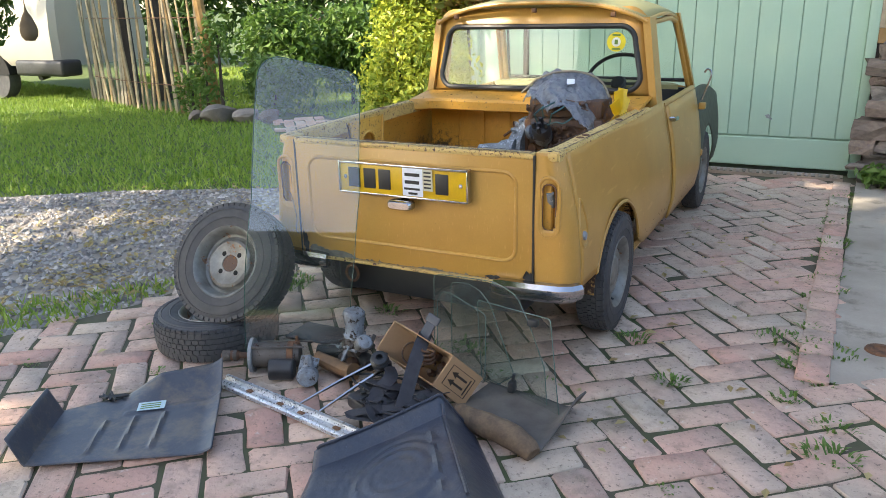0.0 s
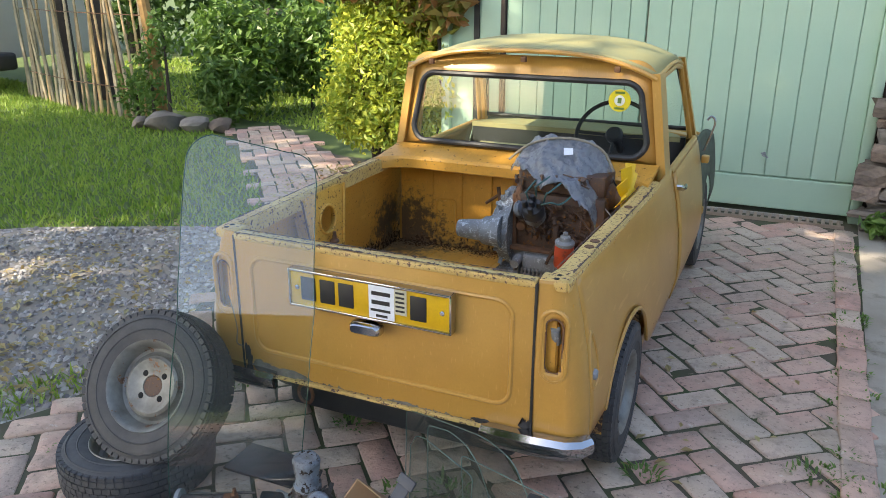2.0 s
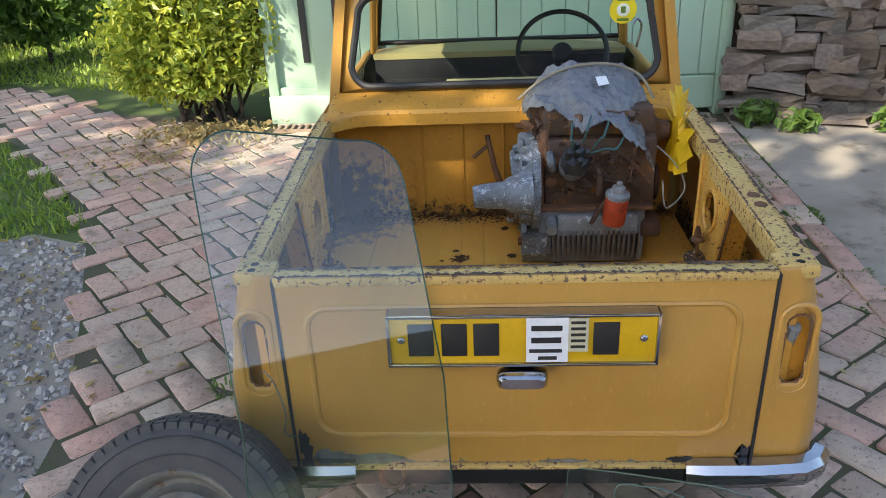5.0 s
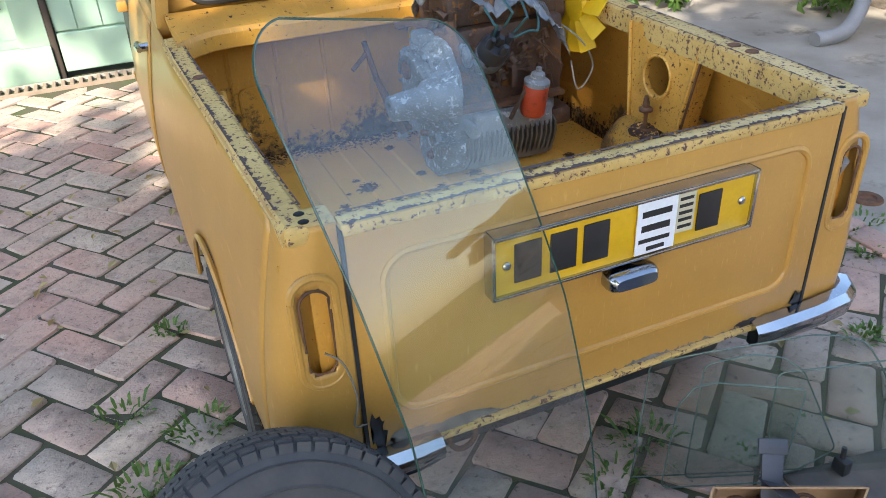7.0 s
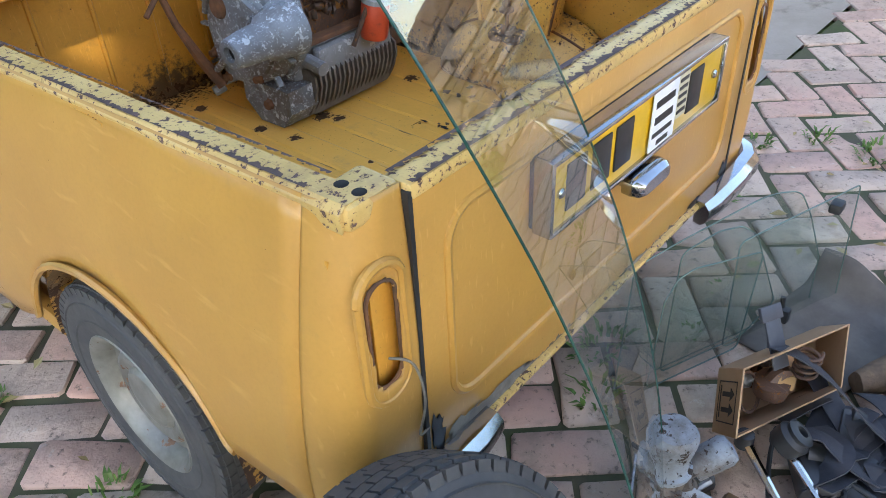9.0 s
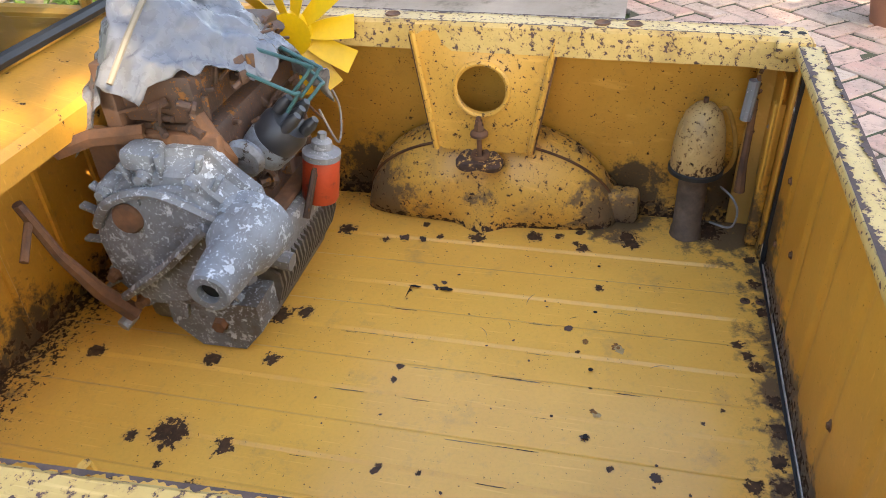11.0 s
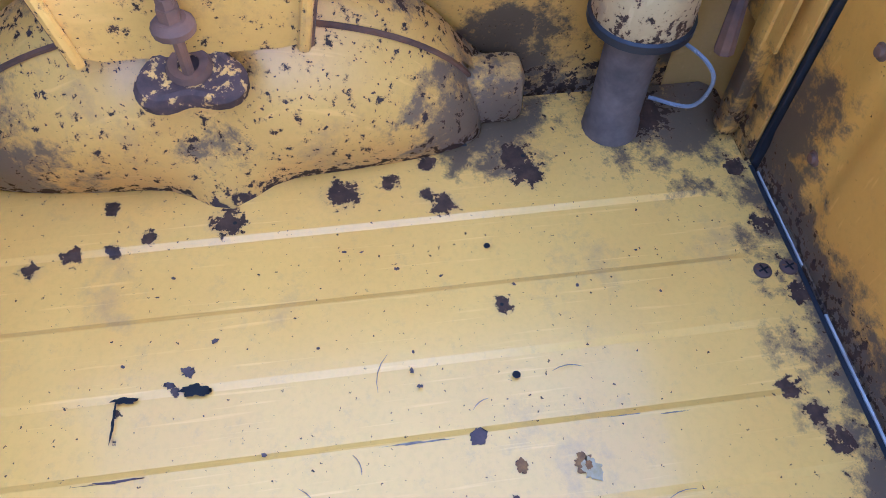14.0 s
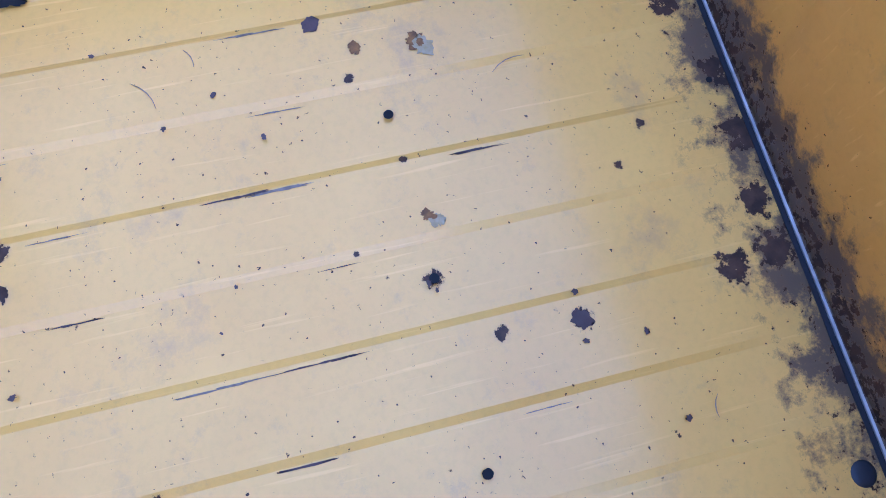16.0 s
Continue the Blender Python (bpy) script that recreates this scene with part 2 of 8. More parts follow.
def paver_material(name, per_object):
    """Weathered clay pavers: a tint for each brick, stains that run across bricks, pits, pale lichen and moss."""
    mt = bpy.data.materials.new(name)
    mt.use_nodes = True
    nt = mt.node_tree
    b = nt.nodes["Principled BSDF"]
    N, L = nt.nodes.new, nt.links.new
    geo = N("ShaderNodeNewGeometry")
    rnd = N("ShaderNodeObjectInfo").outputs["Random"] if per_object else geo.outputs["Random Per Island"]

    def tex(s, detail=6.0, rgh=0.6):
        t = N("ShaderNodeTexNoise")
        t.inputs["Scale"].default_value, t.inputs["Detail"].default_value, t.inputs["Roughness"].default_value = s, detail, rgh
        L(geo.outputs["Position"], t.inputs["Vector"])
        return t.outputs["Fac"]

    def span(src, lo, hi, a=0.0, c=1.0):
        r = N("ShaderNodeMapRange")
        for key, v in (("From Min", lo), ("From Max", hi), ("To Min", a), ("To Max", c)):
            r.inputs[key].default_value = v
        L(src, r.inputs["Value"])
        return r.outputs["Result"]

    def mix(fac, a, c):
        m = N("ShaderNodeMix")
        m.data_type = "RGBA"
        for s, v in ((m.inputs["Factor"], fac), (m.inputs["A"], a), (m.inputs["B"], c)):
            if isinstance(v, tuple):
                s.default_value = (*v, 1)
            elif isinstance(v, (int, float)):
                s.default_value = v
            else:
                L(v, s)
        return m.outputs["Result"]

    tint = N("ShaderNodeValToRGB")
    for k, (at, c) in enumerate(((0.0, (0.50, 0.285, 0.225)), (0.3, (0.57, 0.37, 0.29)), (0.55, (0.55, 0.435, 0.345)), (0.8, (0.57, 0.36, 0.285)), (1.0, (0.44, 0.31, 0.255)))):
        e = tint.color_ramp.elements[k] if k < 2 else tint.color_ramp.elements.new(at)
        e.position, e.color = at, (*c, 1)
    L(rnd, tint.inputs["Fac"])
    col = tint.outputs["Color"]
    col = mix(span(tex(1.7, 5.0), 0.42, 0.66, 0.0, 0.75), col, (0.42, 0.36, 0.285))
    col = mix(span(tex(13.0, 8.0, 0.68), 0.50, 0.70, 0.0, 0.65), col, (0.24, 0.18, 0.145))
    col = mix(span(tex(21.0, 9.0, 0.7), 0.60, 0.68, 0.0, 0.55), col, (0.60, 0.55, 0.47))
    col = mix(span(tex(55.0, 6.0, 0.7), 0.57, 0.66, 0.0, 0.8), col, (0.13, 0.10, 0.08))
    col = mix(span(tex(3.2, 9.0, 0.75), 0.60, 0.70, 0.0, 0.65), col, (0.13, 0.13, 0.07))
    L(col, b.inputs["Base Color"])
    b.inputs["Roughness"].default_value = 0.88
    for s, st, dist in ((28.0, 0.75, 0.012), (160.0, 0.6, 0.003)):
        bp = N("ShaderNodeBump")
        bp.inputs["Strength"].default_value, bp.inputs["Distance"].default_value = st, dist
        L(tex(s, 8.0, 0.65), bp.inputs["Height"])
        if b.inputs["Normal"].links:
            L(b.inputs["Normal"].links[0].from_socket, bp.inputs["Normal"])
        L(bp.outputs["Normal"], b.inputs["Normal"])
    return mt


def worn(name, color, dark, rough=0.4, spots=(), zones=(), threshold=0.70, chip_scale=55.0, speck=0.735, gain=0.34, chip=(0.095, 0.052, 0.03), chip2=(0.045, 0.028, 0.019), smear=(0.30, 0.19, 0.08), smear_at=0.60, bump=0.15, coat=0.0, dark_spots=(), dark_zones=(), dark_color=(0.04, 0.03, 0.024), halo=0.45):
    """Old paint that has flaked to rust at given spots (x, y, z, r) and zones (axis, full, none), with fine specks and smears."""
    mt = bpy.data.materials.new(name)
    mt.use_nodes = True
    nt = mt.node_tree
    b = nt.nodes["Principled BSDF"]
    N, L = nt.nodes.new, nt.links.new
    co = N("ShaderNodeTexCoord").outputs["Object"]
    xyz = N("ShaderNodeSeparateXYZ")
    L(co, xyz.inputs[0])

    def tex(s, detail=6.0, rgh=0.6, stretch=None):
        t = N("ShaderNodeTexNoise")
        t.inputs["Scale"].default_value, t.inputs["Detail"].default_value, t.inputs["Roughness"].default_value = s, detail, rgh
        if stretch:
            m = N("ShaderNodeMapping")
            m.inputs["Scale"].default_value = stretch
            L(co, m.inputs["Vector"])
            L(m.outputs[0], t.inputs["Vector"])
        else:
            L(co, t.inputs["Vector"])
        return t.outputs["Fac"]

    def span(src, lo, hi, a=0.0, c=1.0):
        r = N("ShaderNodeMapRange")
        for key, v in (("From Min", lo), ("From Max", hi), ("To Min", a), ("To Max", c)):
            r.inputs[key].default_value = v
        L(src, r.inputs["Value"])
        return r.outputs["Result"]

    def math2(op, a, c):
        m = N("ShaderNodeMath")
        m.operation = op
        for s, v in zip(m.inputs, (a, c)):
            if isinstance(v, (int, float)):
                s.default_value = v
            else:
                L(v, s)
        return m.outputs[0]

    def mix(fac, a, c):
        m = N("ShaderNodeMix")
        m.data_type = "RGBA"
        for s, v in ((m.inputs["Factor"], fac), (m.inputs["A"], a), (m.inputs["B"], c)):
            if isinstance(v, tuple):
                s.default_value = (*v, 1)
            elif isinstance(v, (int, float)):
                s.default_value = v
            else:
                L(v, s)
        return m.outputs["Result"]

    total = None
    for x, y, z, r in spots:
        d = N("ShaderNodeVectorMath")
        d.operation = "DISTANCE"
        d.inputs[1].default_value = (x, y, z)
        L(co, d.inputs[0])
        m = span(d.outputs["Value"], r * 0.35, r * 1.5, 1, 0)
        total = m if total is None else math2("MAXIMUM", total, m)
    for axis, full, none, weight in zones:
        m = span(xyz.outputs[axis], full, none, weight, 0)
        total = m if total is None else math2("MAXIMUM", total, m)
    # darker cover at given spots and zones: grime, and shade painted into corners
    darken = None
    for x, y, z, r in dark_spots:
        d = N("ShaderNodeVectorMath")
        d.operation = "DISTANCE"
        d.inputs[1].default_value = (x, y, z)
        L(co, d.inputs[0])
        m = span(d.outputs["Value"], r * 0.3, r * 1.5, 1, 0)
        darken = m if darken is None else math2("MAXIMUM", darken, m)
    for axis, full, none, weight in dark_zones:
        m = span(xyz.outputs[axis], full, none, weight, 0)
        darken = m if darken is None else math2("MAXIMUM", darken, m)
    flake = tex(chip_scale, 10.0, 0.68)
    if total is not None:
        flake = math2("ADD", flake, math2("MULTIPLY", total, gain))
    bare = span(flake, threshold, threshold + 0.012)
    bare = math2("MAXIMUM", bare, span(tex(190.0, 4.0, 0.55), speck, speck + 0.012))
    col = mix(span(tex(5.0, 5.0), 0.35, 0.7), color, dark)
    col = mix(math2("MULTIPLY", span(tex(9.0, 9.0, 0.72), smear_at, smear_at + 0.16), 0.75), col, smear)
    col = mix(math2("MULTIPLY", span(tex(150.0, 4.0), 0.45, 0.8), 0.16), col, tuple(c * 0.5 for c in color))
    col = mix(math2("MULTIPLY", span(tex(34.0, 10.0, 0.75), 0.56, 0.72), 0.42), col, smear)
    col = mix(math2("MULTIPLY", span(tex(30.0, 3.0, 0.5, (6.0, 0.25, 1.0)), 0.62, 0.72), 0.35), col, tuple(min(1, c * 1.25 + 0.05) for c in color))
    if total is not None:
        col = mix(math2("MULTIPLY", math2("MULTIPLY", total, span(tex(22.0, 8.0, 0.7), 0.40, 0.62)), 0.7), col, smear)
    if darken is not None:
        cover = span(math2("ADD", tex(24.0, 12.0, 0.75), math2("MULTIPLY", darken, 0.30)), 0.60, 0.72)
        col = mix(math2("MULTIPLY", math2("MULTIPLY", cover, span(darken, 0.0, 0.25)), 0.9), col, dark_color)
    if halo:
        col = mix(math2("MULTIPLY", span(flake, threshold - 0.045, threshold), halo), col, (0.27, 0.135, 0.045))
    rust = mix(span(tex(70.0, 6.0), 0.35, 0.65), chip, chip2)
    col = mix(bare, col, rust)
    L(col, b.inputs["Base Color"])
    L(mix(bare, (rough,) * 3, (0.85,) * 3), b.inputs["Roughness"])
    L(span(bare, 0.0, 1.0, 0.5, 0.12), b.inputs["Specular IOR Level"])
    b.inputs["Coat Weight"].default_value = coat
    h = math2("SUBTRACT", math2("MULTIPLY", tex(35.0, 6.0), bump), math2("MULTIPLY", bare, 0.5))
    bp = N("ShaderNodeBump")
    bp.inputs["Strength"].default_value, bp.inputs["Distance"].default_value = 0.6, 0.003
    L(h, bp.inputs["Height"])
    L(bp.outputs["Normal"], b.inputs["Normal"])
    return mt


OCHRE = (0.485, 0.264, 0.060)
M_PAINT = worn("ochre_paint", OCHRE, (0.425, 0.225, 0.050), 0.33, zones=(("Z", 0.33, 0.365, 0.24),), threshold=0.715, chip_scale=60, speck=0.765, smear=(0.36, 0.21, 0.06), smear_at=0.66, bump=0.08, coat=0.12)
# wall feet carry grime; spots by x -0.6 paint the front-left corner's dark gap
M_BED = worn("worn_bed_paint", (0.66, 0.33, 0.05), (0.54, 0.26, 0.04), 0.42, zones=(("Z", 0.36, 0.47, 0.6), ("Z", 0.83, 0.74, 0.16)), threshold=0.68, chip_scale=50, smear=(0.24, 0.14, 0.05), smear_at=0.60, dark_spots=((0.62, 0.05, 0.44, 0.11), (0.66, 0.30, 0.40, 0.06), (-0.6, 1.35, 0.4, 0.22), (0.0, 1.4, 0.36, 0.12)), dark_zones=(("Z", 0.37, 0.47, 0.62),))
ARCH_PATCHES = [(0.491, 0.597, 0.020), (0.515, 0.474, 0.022), (0.524, 0.419, 0.012), (0.548, 0.374, 0.012), (0.487, 0.362, 0.016), (0.503, 0.380, 0.010), (0.545, 0.272, 0.024), (0.522, 0.262, 0.022), (0.482, 0.680, 0.010), (0.469, 0.717, 0.010), (0.467, 0.759, 0.012), (0.524, 0.722, 0.010), (0.596, 0.110, 0.045), (0.500, 0.021, 0.014), (0.479, 0.899, 0.022), (0.455, 0.80, 0.012)]
MID_PATCHES = [(0.353, 0.320, 0.011), (0.219, 0.368, 0.008), (0.187, 0.334, 0.006), (0.158, 0.346, 0.005), (0.071, 0.317, 0.005), (0.063, 0.656, 0.008), (-0.040, 0.316, 0.009), (-0.102, 0.205, 0.010), (-0.098, 0.274, 0.007), (-0.006, 0.374, 0.004), (0.028, 0.657, 0.008), (-0.164, 0.631, 0.010), (-0.160, 0.563, 0.006), (0.318, 0.632, 0.006), (0.300, 0.645, 0.005), (0.286, 0.697, 0.005), (0.258, 0.697, 0.005)]
GATE_PATCHES = [(0.228, 0.064, 0.018), (0.199, 0.050, 0.016), (0.172, 0.036, 0.018), (0.057, 0.100, 0.008), (0.023, 0.131, 0.006), (0.029, 0.010, 0.026), (0.095, 0.010, 0.022), (-0.035, 0.022, 0.022), (-0.084, 0.020, 0.024), (-0.090, 0.062, 0.020), (-0.199, 0.006, 0.014), (0.33, 0.012, 0.02), (0.42, 0.02, 0.018)]
GATE_PATCHES = [(x, y, 0.8 * r) for x, y, r in GATE_PATCHES]
CAB_PATCHES = [(-0.159, 0.995, 0.034), (-0.168, 0.892, 0.020), (-0.176, 1.059, 0.014), (0.039, 0.897, 0.017), (0.000, 1.241, 0.020), (0.019, 1.008, 0.020), (0.180, 0.885, 0.020), (0.165, 0.93, 0.025), (-0.258, 0.905, 0.018), (-0.223, 0.984, 0.010)]
FLOOR_SPOTS = ARCH_PATCHES + MID_PATCHES + GATE_PATCHES + CAB_PATCHES
# the spot at x -0.60 paints the dark front-left gap onto the floor
M_FLOOR = worn("bed_floor_paint", (0.80, 0.45, 0.09), (0.74, 0.40, 0.075), 0.30, spots=[(x, y, 0.368, r) for x, y, r in FLOOR_SPOTS], zones=(("Y", -0.01, 0.075, 0.44), ("Y", 1.37, 1.22, 0.7), ("X", 0.66, 0.47, 0.40), ("X", -0.66, -0.50, 0.5)), threshold=0.70, chip_scale=95, speck=0.69, smear=(0.46, 0.27, 0.10), smear_at=0.58, bump=0.16, coat=0.2, dark_spots=((0.62, 0.06, 0.37, 0.13), (-0.60, 1.36, 0.37, 0.22), (0.60, 0.3, 0.37, 0.08)), dark_zones=(("Y", -0.01, 0.09, 0.85), ("Y", 1.40, 1.28, 0.7)), dark_color=(0.07, 0.05, 0.038))
M_ARCH = worn("battered_arch_paint", (0.70, 0.40, 0.085), (0.60, 0.32, 0.06), 0.34, zones=(("Z", 0.365, 0.395, 0.45), ("X", 0.66, 0.60, 0.25)), threshold=0.60, chip_scale=70, speck=0.655, chip=(0.11, 0.062, 0.045), chip2=(0.06, 0.04, 0.032), smear=(0.36, 0.22, 0.10), smear_at=0.55, bump=0.25, dark_spots=((0.56, 0.30, 0.40, 0.10), (0.56, 0.87, 0.40, 0.13), (0.515, 0.597, 0.45, 0.035), (0.53, 0.592, 0.55, 0.05), (-0.54, 0.30, 0.39, 0.13), (-0.54, 0.83, 0.39, 0.15)), dark_zones=(("X", 0.65, 0.58, 0.55),), dark_color=(0.12, 0.085, 0.06))
# sides darken towards the floor: base grime plus shade painted at front-left
M_INSIDE = worn("scuffed_inner_side_paint", (0.62, 0.32, 0.055), (0.52, 0.25, 0.04), 0.42, zones=(("Z", 0.36, 0.44, 0.5),), threshold=0.645, chip_scale=70, speck=0.672, smear=(0.25, 0.15, 0.055), smear_at=0.58, bump=0.2, dark_spots=((0.64, 0.05, 0.46, 0.11), (0.66, 0.27, 0.42, 0.08), (0.66, 0.90, 0.42, 0.08), (-0.64, 1.35, 0.45, 0.15)), dark_zones=(("Z", 0.37, 0.43, 0.6),))
M_TOWER = worn("scraped_tower_paint", (0.66, 0.36, 0.07), (0.56, 0.29, 0.05), 0.40, zones=(("Z", 0.52, 0.57, 0.4),), threshold=0.605, chip_scale=75, speck=0.665, smear=(0.30, 0.17, 0.06), smear_at=0.57, bump=0.2)
M_CAP = worn("worn_cover_paint", (0.50, 0.34, 0.14), (0.40, 0.25, 0.09), 0.55, zones=(("Z", 0.0, 0.05, 0.35),), threshold=0.605, chip_scale=95, speck=0.64, smear=(0.22, 0.16, 0.10), smear_at=0.50, bump=0.3)
M_GATE = worn("grimy_gate_paint", (0.66, 0.32, 0.045), (0.58, 0.27, 0.035), 0.36, zones=(("Z", 0.37, 0.445, 0.62),), threshold=0.70, chip_scale=90, speck=0.70, smear=(0.34, 0.19, 0.05), smear_at=0.62, bump=0.12, dark_spots=((0.50, 0.0, 0.45, 0.10),), dark_zones=(("Z", 0.385, 0.455, 0.95),), dark_color=(0.075, 0.052, 0.036))
M_BELL = worn("chalky_cast_alloy", (0.20, 0.225, 0.25), (0.11, 0.125, 0.14), 0.55, threshold=0.575, chip_scale=52, speck=0.62, chip=(0.54, 0.59, 0.64), chip2=(0.30, 0.34, 0.38), smear=(0.11, 0.10, 0.095), smear_at=0.46, bump=0.7, halo=0.0, dark_spots=((0.02, 0.93, 0.50, 0.10), (0.03, 1.18, 0.50, 0.08), (0.02, 0.96, 0.60, 0.06)), dark_color=(0.09, 0.078, 0.068))
M_RAIL = worn("worn_rail_paint", (0.62, 0.43, 0.16), (0.50, 0.32, 0.09), 0.5, threshold=0.575, chip_scale=85, speck=0.68, chip=(0.15, 0.095, 0.085), chip2=(0.09, 0.06, 0.055), smear=(0.34, 0.22, 0.09), smear_at=0.55, bump=0.3)
M_RUST = material("rust", (0.18, 0.082, 0.037), 0.85, dark=(0.055, 0.032, 0.024), scale=25, amount=0.9, bump=0.4, bump_scale=90)
M_BLACK = material("black_steel", (0.018, 0.019, 0.022), 0.42, dark=(0.05, 0.05, 0.055), scale=12, amount=0.8, bump=0.1, dirt=0.6, dirt_color=(0.09, 0.08, 0.07), dirt_scale=5)
M_RUBBER = material("tyre_rubber", (0.046, 0.047, 0.052), 0.72, dark=(0.085, 0.083, 0.08), scale=14, amount=0.7, bump=0.15)
M_RIM = material("worn_silver_rim", (0.26, 0.26, 0.24), 0.5, metal=0.4, dark=(0.12, 0.11, 0.095), scale=18, amount=0.8, chips=0.62, chip_color=(0.14, 0.08, 0.05), chip_scale=22)
M_CHROME = material("chrome", (0.42, 0.43, 0.45), 0.10, metal=1.0, dark=(0.55, 0.55, 0.57), scale=20, amount=0.5, grain=0.1, bump=0.05, rough_var=0.08)
M_SEAL = material("black_rubber_seal", (0.02, 0.022, 0.025), 0.5, bump=0.03)
M_GLASS = glass_material("sheet_glass", sheen=0.07)
M_BRICK = paver_material("clay_paver", True)
M_SOIL = material("joint_soil", (0.085, 0.07, 0.05), 0.95, dark=(0.045, 0.075, 0.018), scale=5, amount=0.9, bump=0.6, bump_scale=80)
M_GRASS_SOIL = material("lawn_soil", (0.09, 0.13, 0.03), 0.95, dark=(0.05, 0.08, 0.02), scale=2, bump=0.4)
M_GRAVEL_BED = material("gravel_bed", (0.32, 0.28, 0.23), 0.95, dark=(0.16, 0.135, 0.11), scale=3, bump=0.9, bump_scale=70)
M_CONCRETE = material("old_concrete", (0.38, 0.34, 0.285), 0.9, dark=(0.24, 0.21, 0.17), scale=2.5, amount=0.9, bump=0.4, dirt=0.55, dirt_color=(0.10, 0.085, 0.06))
M_GREEN = material("sage_green_paint", (0.35, 0.49, 0.37), 0.6, dark=(0.3, 0.46, 0.35), scale=2, amount=0.6, grain=0.05, bump=0.06, chips=0.73, chip_color=(0.08, 0.1, 0.06))
M_STONE = material("rubble_stone", (0.22, 0.18, 0.145), 0.9, dark=(0.11, 0.09, 0.08), scale=6, amount=0.9, grain=0.3, bump=0.9, bump_scale=30, random_tint=0.4)
M_MORTAR = material("earthy_mortar", (0.16, 0.13, 0.10), 0.95, bump=0.6)
M_WOOD = material("split_chestnut", (0.36, 0.26, 0.15), 0.85, dark=(0.2, 0.14, 0.08), scale=9, amount=0.9, bump=0.4, random_tint=0.3)
M_DARKWOOD = material("dark_bark", (0.06, 0.045, 0.035), 0.9, scale=10, bump=0.8, bump_scale=30)
M_ENGINE = worn("oily_rusty_iron", (0.105, 0.052, 0.030), (0.052, 0.032, 0.025), 0.62, threshold=0.585, chip_scale=24, speck=0.64, chip=(0.25, 0.115, 0.035), chip2=(0.15, 0.07, 0.03), smear=(0.022, 0.018, 0.016), smear_at=0.52, bump=0.7, halo=0.0)
M_ALLOY = worn("oxidised_aluminium", (0.27, 0.285, 0.30), (0.17, 0.175, 0.18), 0.55, threshold=0.585, chip_scale=32, speck=0.66, chip=(0.50, 0.52, 0.54), chip2=(0.36, 0.37, 0.38), smear=(0.07, 0.055, 0.045), smear_at=0.60, halo=0.0, bump=0.5)
M_PANE = glass_material("loose_window_glass", (0.86, 0.92, 0.89), 0.0, 0.10, 0.02)
M_CHALK = worn("chalky_alloy", (0.23, 0.265, 0.305), (0.13, 0.15, 0.175), 0.6, threshold=0.575, chip_scale=48, speck=0.66, chip=(0.07, 0.055, 0.045), chip2=(0.03, 0.026, 0.024), smear=(0.075, 0.058, 0.042), smear_at=0.44, bump=0.9, halo=0.0)
M_BAG = material("cloudy_plastic_sheet", (0.17, 0.185, 0.215), 0.28, dark=(0.17, 0.175, 0.185), scale=14, amount=0.8, bump=0.5, bump_scale=22)
M_BAG.node_tree.nodes["Principled BSDF"].inputs["Alpha"].default_value = 0.86
M_HOLE_EARLY = material("deep_shadow_black", (0.01, 0.01, 0.01), 0.9, bump=0)
M_YELLOW = material("yellow_plastic", (0.80, 0.50, 0.015), 0.4, bump=0.03)
M_RED = material("orange_red_filter_paint", (0.55, 0.07, 0.025), 0.45, bump=0.05, dirt=0.55, dirt_color=(0.03, 0.02, 0.02), dirt_scale=18)


def leaf_cloud(name, centres, count, size, mat, parent=None, label="", category="", seed=1, flat=0.5, shell=0.55, kind="stuff", curl=0.25):
    """Many single leaves, each a bent pair of quads, spread through blobs (x, y, z, rx, ry, rz)."""
    rng = np.random.default_rng(seed)
    weights = np.array([c[3] * c[4] * c[5] for c in centres]) ** 0.7
    which = rng.choice(len(centres), count, p=weights / weights.sum())
    c = np.array(centres)[which]
    d = rng.normal(size=(count, 3))
    d /= np.linalg.norm(d, axis=1)[:, None]
    rad = shell + (1 - shell) * rng.random(count) ** 0.6
    rad *= 1 + 0.18 * np.sin(d[:, 0] * 5 + which) * np.cos(d[:, 1] * 6 + which * 2) + 0.12 * rng.normal(size=count)
    pos = c[:, :3] + d * rad[:, None] * c[:, 3:6]
    out = d * 0.6 + rng.normal(size=(count, 3)) * 0.7 + np.array([0, 0, flat])
    out /= np.linalg.norm(out, axis=1)[:, None]
    t = np.cross(out, rng.normal(size=(count, 3)))
    t /= np.linalg.norm(t, axis=1)[:, None]
    s = np.cross(out, t)
    L = size * (0.6 + 0.8 * rng.random(count))[:, None]
    W = L * 0.27
    base, tip = pos - t * L / 2, pos + t * L / 2 - out * L * curl
    m1, m2 = pos + s * W + out * L * 0.06, pos - s * W + out * L * 0.06
    verts = np.stack([base, m1, tip, m2], 1).reshape(-1, 3)
    i = np.arange(count) * 4
    faces = np.stack([np.stack([i, i + 1, i + 2], 1), np.stack([i, i + 2, i + 3], 1)], 1).reshape(-1, 3)
    me = bpy.data.meshes.new(name)
    me.from_pydata(verts.tolist(), [], faces.tolist())
    me.materials.append(mat)
    ob = new(name, me)
    ob.parent = parent
    return tagged(ob, label, category, kind=kind)


